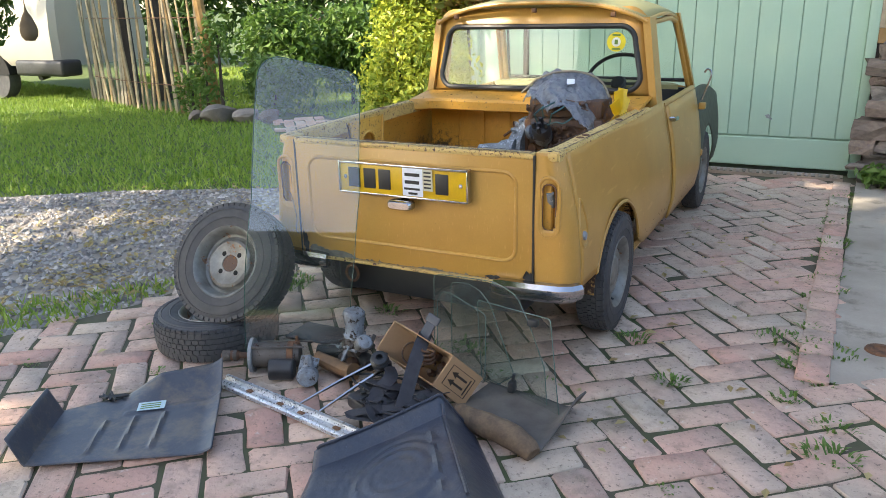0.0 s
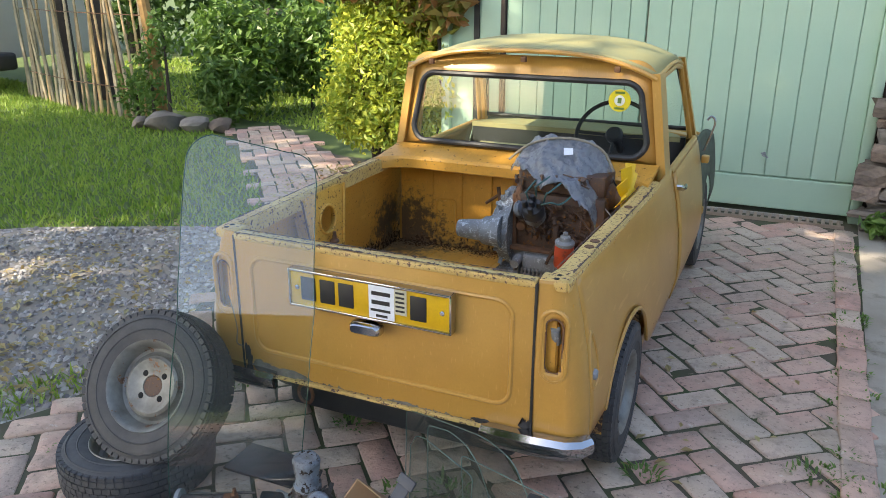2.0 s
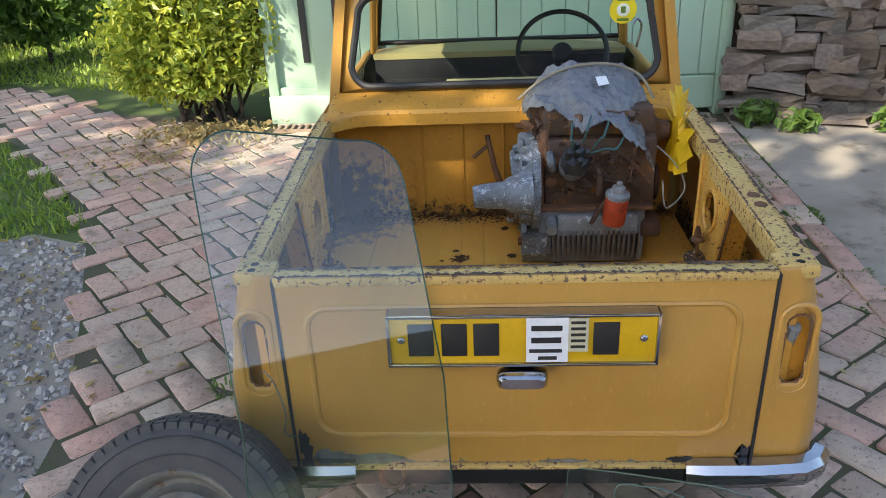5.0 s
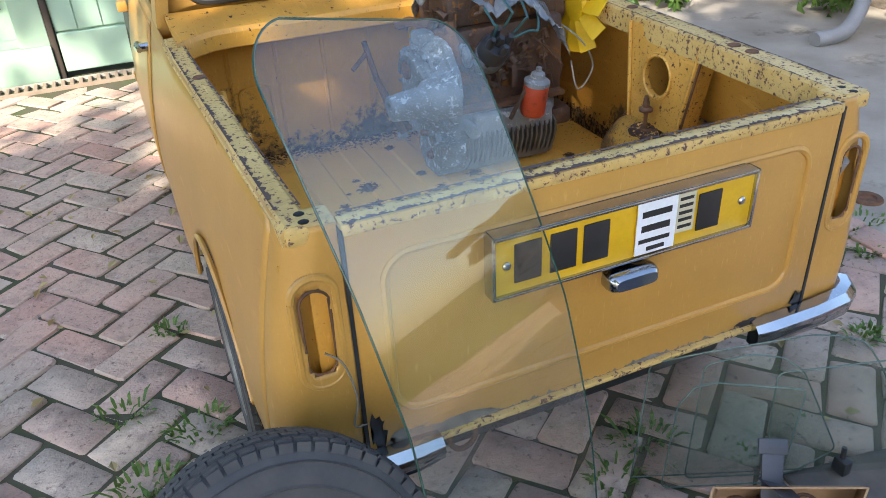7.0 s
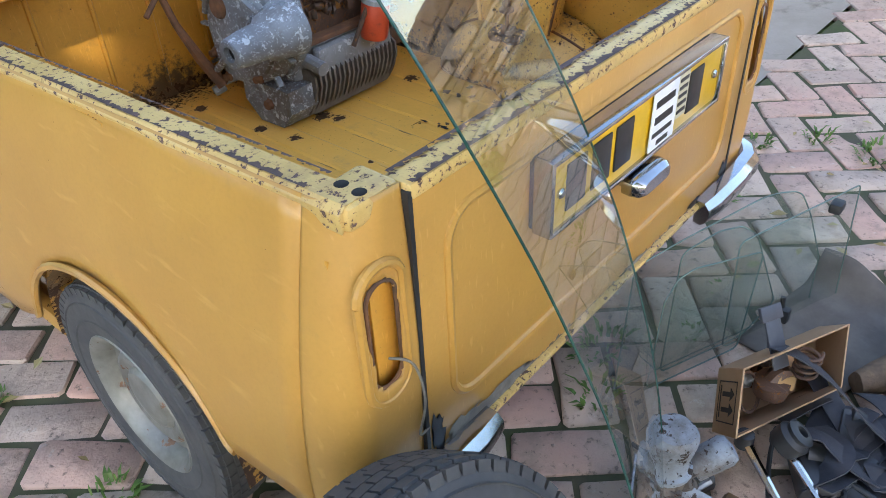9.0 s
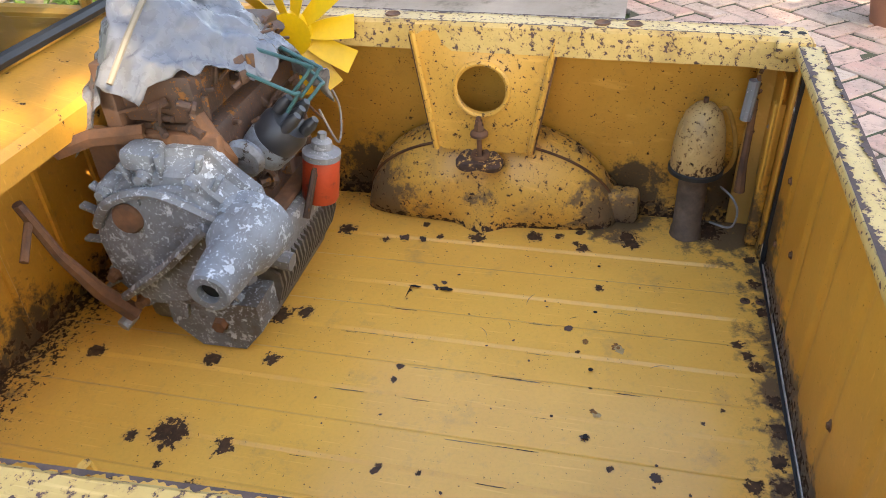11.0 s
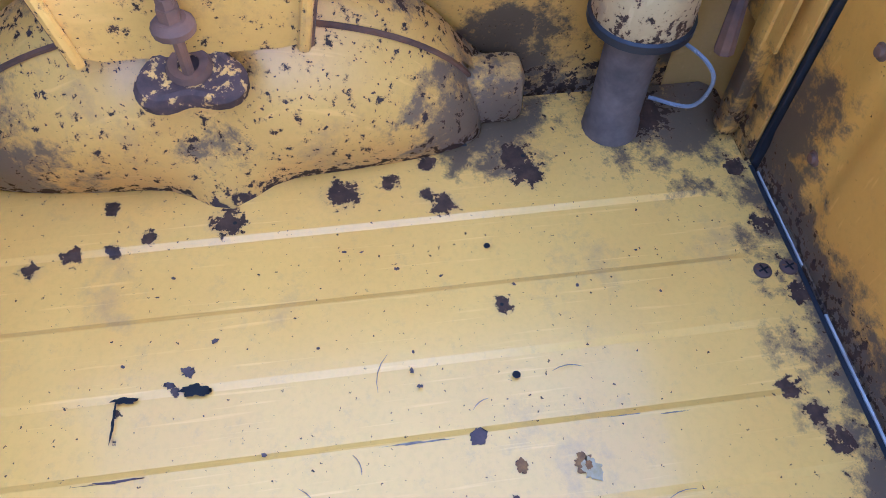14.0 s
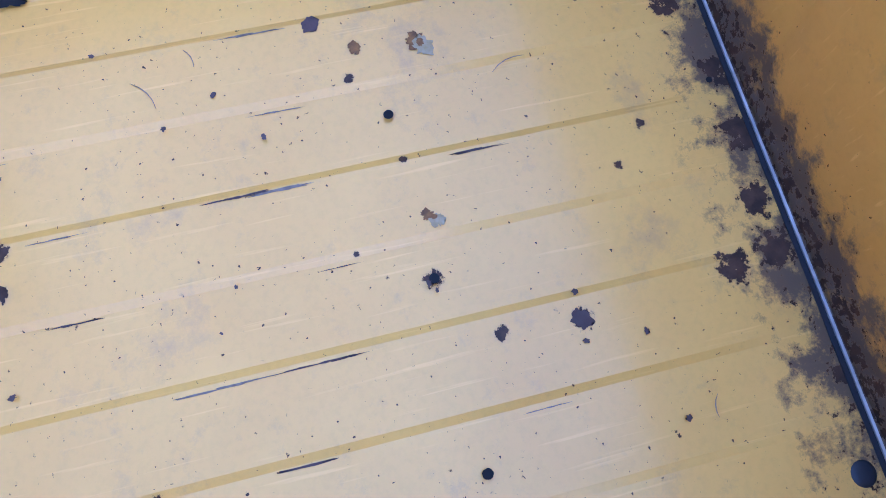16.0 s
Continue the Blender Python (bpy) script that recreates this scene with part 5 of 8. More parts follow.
def blotch(x, y, r, seed, mat, name="rust_patch", z=None, aspect=1.0, rough=0.45, turn=0.0, n=44):
    z = FLOOR + 0.0009 + 0.00002 * (seed * 7 % 40) if z is None else z
    rng = random.Random(seed)
    f1, f2 = rng.uniform(0, 9), rng.uniform(0, 9)
    pts = []
    for k in range(n):
        a = 2 * math.pi * k / n
        q = r * (1 + rough * (0.5 * math.sin(2 * a + f1) + 0.4 * math.sin(5 * a + f2) + 0.3 * math.sin(9 * a + f1 * 2) + 0.2 * math.sin(14 * a + f2 * 3)) + rough * rng.uniform(-0.35, 0.35))
        u, v = q * math.cos(a) * aspect, q * math.sin(a)
        pts.append((x + u * math.cos(turn) - v * math.sin(turn), y + u * math.sin(turn) + v * math.cos(turn), z))
    bm = bmesh.new()
    bm.faces.new([bm.verts.new(p) for p in pts])
    bmesh.ops.triangulate(bm, faces=bm.faces[:])
    return part(name, bm, mat, bed_floor)


M_PATCH = material("bare_rust_patch", (0.10, 0.06, 0.05), 0.85, dark=(0.05, 0.034, 0.03), scale=40, amount=0.9, bump=0.4, bump_scale=200)
M_HOLE = material("hole_black", (0.006, 0.006, 0.006), 0.9, bump=0)
M_BLUE = material("blue_grey_paint_flake", (0.46, 0.36, 0.20), 0.7, dark=(0.30, 0.19, 0.04), scale=90, amount=0.9, bump=0.1)
M_FLAKE = material("rust_orange_flake", (0.30, 0.13, 0.03), 0.85, dark=(0.09, 0.045, 0.02), scale=120, amount=0.9, bump=0.3)
M_SCUFF = material("bare_steel_scuff", (0.26, 0.20, 0.13), 0.6, dark=(0.12, 0.08, 0.05), scale=150, amount=0.9, bump=0.2)
TOPS = FLOOR + 0.0008
blotch(0.296, 0.690, 0.012, 200, M_HOLE, "rust_hole", TOPS, 0.26, 0.35)
blotch(0.276, 0.698, 0.015, 204, M_HOLE, "rust_crack", TOPS, 0.10, 0.5, turn=1.5)
blotch(0.298, 0.625, 0.015, 203, M_HOLE, "rust_hole", TOPS, 0.36, 0.4)
blotch(0.318, 0.633, 0.006, 201, M_PATCH, "rust_patch", TOPS, 0.8, 0.5)
blotch(0.306, 0.649, 0.005, 202, M_PATCH, "rust_patch", TOPS, 0.6, 0.5)
for i, (x, y, r) in enumerate([(0.426, 0.325, 0.0035), (0.275, 0.322, 0.004), (0.115, 0.319, 0.0045), (-0.040, 0.316, 0.0045), (-0.202, 0.314, 0.0045), (0.353, 0.322, 0.002), (0.545, 0.262, 0.0025), (0.489, 0.590, 0.0022), (0.085, 0.022, 0.003)]):
    blotch(x, y, r, 210 + i, M_HOLE, "bolt_hole", TOPS + 0.0004, 1, 0.05)
for i, (x, y, r) in enumerate([(0.178, 0.273, 0.009), (0.011, 0.302, 0.006)]):
    blotch(x + 0.005, y + 0.006, r * 0.9, 221 + i, M_FLAKE, "rust_flake", TOPS + 0.0001, 1.0, 0.35)
    blotch(x - 0.002, y - 0.001, r, 225 + i, M_BLUE, "paint_flake", TOPS + 0.0003, 1.1, 0.3)
    blotch(x + 0.002, y + 0.001, r * 0.4, 228 + i, M_FLAKE, "rust_flake", TOPS + 0.0005, 1.0, 0.3)
blotch(0.187, 0.334, 0.006, 231, M_FLAKE, "rust_flake", TOPS, 1.0, 0.3)
blotch(0.219, 0.368, 0.0085, 232, M_PATCH, "rust_patch", TOPS, 0.9, 0.2)
blotch(-0.102, 0.205, 0.0085, 233, M_PATCH, "rust_patch", TOPS, 1.0, 0.25)
# scuffs where the paint has worn along the pressed edges
rs = random.Random(91)
for i in range(22):
    edge = RIBS[3 + i % 6]
    y, r = rs.uniform(0.12, 0.85), rs.uniform(0.010, 0.032)
    blotch(edge - rs.uniform(0.004, 0.009), y, r, 240 + i, rs.choice((M_SCUFF, M_SCUFF, M_PATCH)), "scuff", FLOOR + (0.0006 if (3 + i % 6) % 2 else -0.0029), 0.035, 0.6)
# fine scratches and chips strewn over the lands
for i in range(46):
    x, y = rs.uniform(-0.28, 0.45), rs.uniform(0.10, 0.80)
    if i % 6:
        blotch(x, y, rs.uniform(0.0012, 0.0032), 300 + i, M_PATCH, "chip", TOPS + 0.0006, rs.uniform(0.6, 1.2), 0.5, n=14)
    else:
        a, r = rs.uniform(0, 3.1), rs.uniform(0.006, 0.022)
        bend = [(x + r * t * math.cos(a) - 0.25 * r * t * t * math.sin(a), y + r * t * math.sin(a) + 0.25 * r * t * t * math.cos(a), TOPS + 0.0004) for t in (-1, -0.5, 0, 0.5, 1)]
        part("scratch", tube(bend, [0.0002, 0.0005, 0.0006, 0.0005, 0.0002], 4), M_SCUFF, bed_floor)
for x, y in ((0.359, 0.041), (0.360, 0.012)):
    sc = part("floor_screw", lathe([(0.0, 0.003), (0.006, 0.003), (0.009, 0.002), (0.010, 0.0)], 14), M_ENGINE, bed_floor, m=pose(x, y, FLOOR))
    for a in (20, 110):
        part("slot", box((-0.006, -0.001, 0.0028), (0.006, 0.001, 0.0034)), M_HOLE, sc, m=pose(0, 0, 0, 0, 0, a))
part("floor_screw", lathe([(0.0, 0.002), (0.006, 0.002), (0.010, 0.001), (0.011, 0.0)], 16), M_SEAL, bed_floor, m=pose(-0.277, 0.020, FLOOR))
part("floor_edge_seal", box((-0.5, -0.001, FLOOR - 0.012), (0.5, 0.004, FLOOR + 0.0008)), M_SEAL, bed_floor)
# pale strips paint the daylight that shows between floor and tailgate
M_GAP_LIGHT = material("gap_light_pale", (0.68, 0.62, 0.52), 0.4, dark=(0.25, 0.22, 0.19), scale=22, amount=0.9, bump=0.1)
part("edge_strip", wobble(box((-0.44, -0.0050, FLOOR - 0.006), (0.30, -0.0024, FLOOR + 0.0012)), 0.0008, 25), M_GAP_LIGHT, bed_floor, "thin pale strip standing for light through the floor gap")
part("edge_strip", wobble(box((0.36, -0.0044, FLOOR - 0.006), (0.49, -0.0026, FLOOR + 0.0008)), 0.0006, 25), M_GAP_LIGHT, bed_floor, "thin pale strip standing for light through the floor gap")

# bed front wall, shelf below the cab window
fw = bmesh.new()
put(fw, box((-0.62, 1.375, FLOOR - 0.01), (0.62, 1.39, 0.83)))
wall_ = part("bed_front_wall", fw, M_BED, truck)
for x in (-0.45, -0.3, -0.15, 0.0, 0.15, 0.3, 0.45):
    part("pressed_rib", tube([(x, 1.374, 0.40), (x, 1.374, 0.78)], 0.007, 6), M_BED, wall_)
for x in (-0.38, 0.38):
    rr = round_rect(x - 0.05, 0.44, x + 0.05, 0.60, 0.02, 4)
    part("pressed_panel", tube([(a, 1.374, b) for a, b in rr + rr[:1]], 0.006, 6), M_BED, wall_)
sh = []
for x in [-0.60 + 1.2 * k / 24 for k in range(25)]:
    e = 1.178 - 0.09 * clamp((abs(x) - 0.46) / 0.14, 0, 1) ** 2
    sh.append([(x, e + 0.006, 0.785), (x, e - 0.004, 0.79), (x, e - 0.006, 0.83), (x, e + 0.004, 0.842), (x, 1.30, 0.868), (x, 1.335, 0.868), (x, 1.335, 0.855), (x, e + 0.02, 0.826), (x, e + 0.015, 0.785)])
part("cab_shelf", rings(sh), M_BED, truck)

for sign in (1, -1):
    # top rail with inner lip
    loops = []
    for y in [0.0, 0.02] + [0.1 * k for k in range(1, 13)]:
        h = half(y, TOP) + 0.004
        w = (0.064 if y > 0.03 else 0.075) if sign > 0 else 0.05
        loops.append([(sign * p, y, z) for p, z in ((h, 0.80), (h + 0.002, 0.825), (h - 0.008, 0.834), (h - w + 0.008, 0.834), (h - w, 0.826), (h - w, 0.775), (h - w + 0.006, 0.775), (h - w + 0.008, 0.815), (h - 0.01, 0.815))])
    part("top_rail", wobble(rings(loops), 0.0015, 15), M_RAIL, truck)
    part("corner_cap", wobble(box((sign * 0.545 - 0.04, -0.008, 0.80), (sign * 0.545 + 0.04, 0.055, 0.833), 0.008), 0.002, 15), M_RAIL, truck)
    for y in ((0.30, 0.36, 0.78) if sign > 0 else (0.80,)):
        part("socket", lathe([(0.0, 0.0005), (0.010, 0.001), (0.014, 0.003), (0.016, 0.0)], 14), M_RUST, truck, m=pose(sign * (half(y, TOP) - 0.030), y, 0.8345))
    for y in (0.008, 0.036):
        part("peg_hole", lathe([(0.0, 0.001), (0.0075, 0.001), (0.009, 0.0)], 12), M_HOLE, truck, m=pose(sign * 0.552, y, 0.8335))
    # suspension tower plate with round hole
    tw = bmesh.new()
    yc, zc, hr = 0.592, 0.698, 0.054
    ang = [2 * math.pi * k / 48 for k in range(48)]

    def frame_at(a):
        d = (math.cos(a), math.sin(a))
        best = 9
        for (ya, za), (yb, zb) in zip(TOW, TOW[1:] + TOW[:1]):
            ex, ez = yb - ya, zb - za
            det = d[0] * -ez + d[1] * ex
            if abs(det) > 1e-9:
                t = ((ya - yc) * -ez + (za - zc) * ex) / det
                u = (d[0] * (za - zc) - d[1] * (ya - yc)) / det
                if t > 0 and -1e-6 <= u <= 1 + 1e-6:
                    best = min(best, t)
        return yc + d[0] * best, zc + d[1] * best
    TOW = [(0.444, 0.815), (0.732, 0.815), (0.690, 0.56), (0.490, 0.56)]
    wx = lambda z: 0.552 - 0.014 * (0.80 - z) / 0.28
    outer = [frame_at(a) for a in ang]
    hole = [(yc + hr * math.cos(a), zc + hr * math.sin(a)) for a in ang]
    bm = rings([[(sign * (wx(z) + dx), y, z) for y, z in loop] for loop, dx in ((outer, 0.06), (outer, 0.0), ([(yc + (y - yc) * 1.18, zc + (z - zc) * 1.18) for y, z in hole], 0.0), (hole, -0.006), (hole, 0.012))], cap=False)
    tower = part("suspension_tower", bm, M_TOWER, truck)
    part("hole_rim", tube([(sign * (wx(z) - 0.004), y, z) for y, z in [(yc + hr * 1.04 * math.cos(0.2618 * k), zc + hr * 1.04 * math.sin(0.2618 * k)) for k in range(25)]], 0.0055, 8), M_TOWER, tower)
    for (ya, za), (yb, zb) in ((TOW[0], TOW[3]), (TOW[1], TOW[2])):
        part("edge_flange", wobble(tube([(sign * (wx(za) - 0.003), ya, za), (sign * (wx(zb) - 0.003), yb, zb)], 0.0065, 8), 0.001, 30), M_TOWER, tower)
        part("rust_edge", tube([(sign * (wx(za) + 0.002), ya + math.copysign(0.006, ya - yc), za - 0.01), (sign * (wx(zb) + 0.002), yb + math.copysign(0.006, yb - yc), zb)], 0.004, 6), M_RUST, tower)
    # inner wheel arch
    loops = []
    for k in range(41):
        t = k / 40
        th = math.pi * t
        y = 0.592 - 0.290 * math.cos(th)
        s = math.sin(th)
        top = FLOOR + 0.226 * s ** 0.92
        dip = math.exp(-((y - 0.597) / 0.042) ** 2)
        reach = 0.615 - 0.070 * s ** 0.5
        row = []
        for j in range(13):
            f = j / 12
            if f < 0.6:
                g = f / 0.6
                z = FLOOR + (top - FLOOR) * 0.82 * g
                x = reach + 0.035 * g ** 2 - 0.030 * math.sin(math.pi * g * 0.9) * min(1, 4 * s * abs(y - 0.597) / 0.29) * s + dip * (-0.036 * (1 - g) ** 2 + 0.004 * math.sin(g * 1.9))
            else:
                g = (f - 0.6) / 0.4
                z = FLOOR + (top - FLOOR) * (0.82 + 0.18 * math.sin(g * math.pi / 2))
                x = reach + 0.035 + dip * 0.0035 * (1 - g) + (0.648 - reach - 0.035) * (1 - math.cos(g * math.pi / 2))
            row.append((sign * x, y, z))
        loops.append(row)
    part("arch_foot", wobble(box((sign * 0.622 - 0.026, 0.252, FLOOR - 0.004), (sign * 0.622 + 0.026, 0.335, FLOOR + 0.075), 0.016), 0.003, 20), M_ARCH, truck)
    arch_ = part("inner_arch", rings(loops, closed=False), M_ARCH, truck)
    part("seam", tube([(x - sign * 0.002, y, z + 0.001) for x, y, z in (row[8] for row in loops[2:-2])], 0.0035, 6), M_RUST, arch_)
    dish = part("damper_plate", wobble(rings([[(r * (1 + 0.22 * math.cos(3 * a)) * math.cos(a), r * (1 + 0.22 * math.cos(3 * a)) * math.sin(a), z) for a in [2 * math.pi * k / 36 for k in range(36)]] for r, z in ((0.046, -0.014), (0.046, -0.004), (0.041, 0.002), (0.034, 0.003), (0.026, -0.001), (0.012, -0.002))]), 0.002, 30), M_ARCH, truck, m=pose(sign * 0.530, 0.594, 0.556, 0, -14 * sign, 0))
    part("grommet", lathe([(0.010, 0.004), (0.018, 0.006), (0.021, 0.001), (0.021, -0.004)], 20, cap=False), M_RUST, dish)
    bolt = put(tube([(sign * 0.522, 0.594, 0.545), (sign * 0.516, 0.593, 0.650)], 0.0055, 8), lathe([(0, 0.010), (0.013, 0.010), (0.019, 0.004), (0.019, -0.002), (0.008, -0.008)], 14), pose(sign * 0.518, 0.593, 0.610))
    put(bolt, lathe([(0, 0.009), (0.010, 0.009), (0.010, -0.004), (0, -0.004)], 6), pose(sign * 0.5175, 0.593, 0.624))
    put(bolt, lathe([(0, 0.006), (0.008, 0.006), (0.008, -0.004), (0, -0.004)], 6), pose(sign * 0.517, 0.593, 0.637))
    part("damper_bolt", bolt, M_RUST, truck)

M_GREASE_PIPE = material("dirty_filler_pipe", (0.16, 0.115, 0.085), 0.7, dark=(0.06, 0.045, 0.035), scale=30, amount=0.95, bump=0.4)
# filler cover in the rear corner of the bed
cap = lathe([(0.038, 0.0), (0.050, 0.003), (0.053, 0.014), (0.052, 0.055), (0.047, 0.095), (0.036, 0.128), (0.020, 0.147), (0.0, 0.153)], 28)
fc = part("filler_cover", cap, M_CAP, truck, m=pose(0.580, 0.149, 0.528))
part("pipe", lathe([(0.034, FLOOR - 0.528), (0.033, FLOOR - 0.512), (0.030, FLOOR - 0.507), (0.030, 0.01), (0.0, 0.01)], 20), M_GREASE_PIPE, fc)
part("rim", lathe([(0.0525, -0.002), (0.056, 0.0), (0.056, 0.009), (0.0525, 0.011)], 28, cap=False), M_SEAL, fc)
part("stud", lathe([(0.005, 0.15), (0.005, 0.162), (0.0, 0.163)], 8), M_RUST, fc)
ch = bmesh.new()
for k in range(14):
    put(ch, tube([(0.56 + 0.006 * math.sin(k), 0.06 + 0.004 * math.cos(2 * k), 0.79 - k * 0.014), (0.562 + 0.006 * math.cos(k), 0.062, 0.78 - k * 0.014)], 0.004, 5))
part("gate_chain", ch, M_RUST, truck)
part("corner_channel", put(box((0.506, 0.002, FLOOR), (0.562, 0.008, 0.79), 0.002), box((0.540, 0.008, FLOOR + 0.01), (0.566, 0.030, 0.70), 0.004)), M_BED, truck, "grimy ochre corner channel")
part("corner_channel", box((-0.562, 0.002, FLOOR), (-0.506, 0.008, 0.79), 0.002), M_BED, truck)
part("hinge_arm", tube([(0.560, 0.062, 0.70), (0.556, 0.062, 0.56), (0.552, 0.060, 0.50)], [0.006, 0.008, 0.011], 8), M_RUST, truck)
part("catch_tube", tube([(0.555, 0.07, 0.74), (0.552, 0.075, 0.66)], 0.011, 10), M_ALLOY, truck)
part("stay_wire", tube(curve_through([(0.60, 0.10, 0.39), (0.57, 0.06, 0.40), (0.555, 0.055, 0.45), (0.56, 0.07, 0.48), (0.60, 0.09, 0.48)], 6), 0.0025, 5), M_ALLOY, truck)

# cab
def cab_lean(z):
    return 1.315 + 0.10 * (z - 0.87)


n = 10
win = []
for (cx, cz, a0, r) in ((0.545 - 0.11, 1.195 - 0.075, 0, 0.075), (-0.545 + 0.11, 1.195 - 0.075, 90, 0.075), (-0.545 + 0.07, 0.888 + 0.07, 180, 0.07), (0.545 - 0.07, 0.888 + 0.07, 270, 0.07)):
    win += [(cx + r * math.cos(radians(a0 + 90 * k / n)), cz + r * math.sin(radians(a0 + 90 * k / n))) for k in range(n + 1)]
out = []
for (cx, cz, a0, r) in ((0.56 - 0.10, 1.285 - 0.10, 0, 0.10), (-0.56 + 0.10, 1.285 - 0.10, 90, 0.10), (-0.615 + 0.01, 0.86 + 0.01, 180, 0.01), (0.615 - 0.01, 0.86 + 0.01, 270, 0.01)):
    out += [(cx + r * math.cos(radians(a0 + 90 * k / n)), cz + r * math.sin(radians(a0 + 90 * k / n))) for k in range(n + 1)]
bow = lambda x, z: cab_lean(z) + 0.05 * (abs(x) / 0.6) ** 4
bm = rings([[(x, bow(x, z), z) for x, z in out], [(x * 0.99, bow(x, z) - 0.004, z) for x, z in win], [(x * 0.985, bow(x, z) + 0.015, z) for x, z in win]], cap=False)
cab = part("cab_back", bm, M_PAINT, truck)
thicken(cab, 0.004, 0)
part("window_seal", tube([(x * 0.985, bow(x, z) - 0.006, z) for x, z in win + win[:1]], 0.013, 8), M_SEAL, cab)
bm = bmesh.new()
bm.faces.new([bm.verts.new((x, bow(x, z) + 0.002, z)) for x, z in win])
rear_glass = part("rear_window", bm, M_GLASS, cab)
rear_glass.visible_shadow = False
# round sticker on the glass
st = part("sticker", lathe([(0.0, 0.001), (0.046, 0.001), (0.046, 0.0)], 32), material("sticker_yellow", (0.75, 0.62, 0.02), 0.4, bump=0), rear_glass, "round yellow sticker on the rear window", m=axis_matrix((0.41, cab_lean(1.12) + 0.02, 1.12), (0.41, cab_lean(1.12) - 0.5, 1.13)))
M_PALE = material("sticker_white", (0.75, 0.78, 0.7), 0.5, bump=0)
part("sticker_ring", lathe([(0.0, 0.002), (0.022, 0.002), (0.022, 0.001)], 24), M_PALE, st)
part("sticker_badge", box((-0.008, -0.011, 0.002), (0.008, 0.011, 0.0027)), M_LEAF_MID, st)
part("writing_bar", box((-0.02, 0.028, 0.001), (0.02, 0.037, 0.0017)), M_LEAF_MID, st)
part("writing_bar", box((-0.02, -0.037, 0.001), (0.02, -0.028, 0.0017)), M_LEAF_MID, st)

# roof
M_ROOF = material("mossy_roof_paint", (0.32, 0.28, 0.12), 0.55, dark=(0.24, 0.25, 0.13), scale=5, amount=0.8, bump=0.1, chips=0.68)
loops = []
for k in range(21):
    t = k / 20
    y = 1.33 + 0.93 * t
    crown = 1.312 + 0.025 * math.sin(math.pi * min(1, t * 1.1)) - 0.05 * clamp((t - 0.8) / 0.2, 0, 1) ** 2
    w = 0.555 - 0.02 * t
    row = []
    for j in range(25):
        u = -1 + 2 * j / 24
        row.append((w * u, y + (0.035 * (abs(u) ** 4) if k == 0 else 0), crown - 0.095 * abs(u) ** 3.2))
    loops.append(row)
rf = part("roof", rings(loops, closed=False), M_ROOF, truck)
thicken(rf, 0.01, 1)
part("gutter", tube([(x, y - 0.012, z - 0.004) for x, y, z in loops[0]], 0.010, 8), M_PAINT, rf)
for x in (-0.43, 0.0, 0.40):
    part("roof_clip", box((x - 0.012, 1.31, 1.262 - 0.06 * abs(x)), (x + 0.012, 1.332, 1.285 - 0.06 * abs(x)), 0.004), M_RUST, rf)
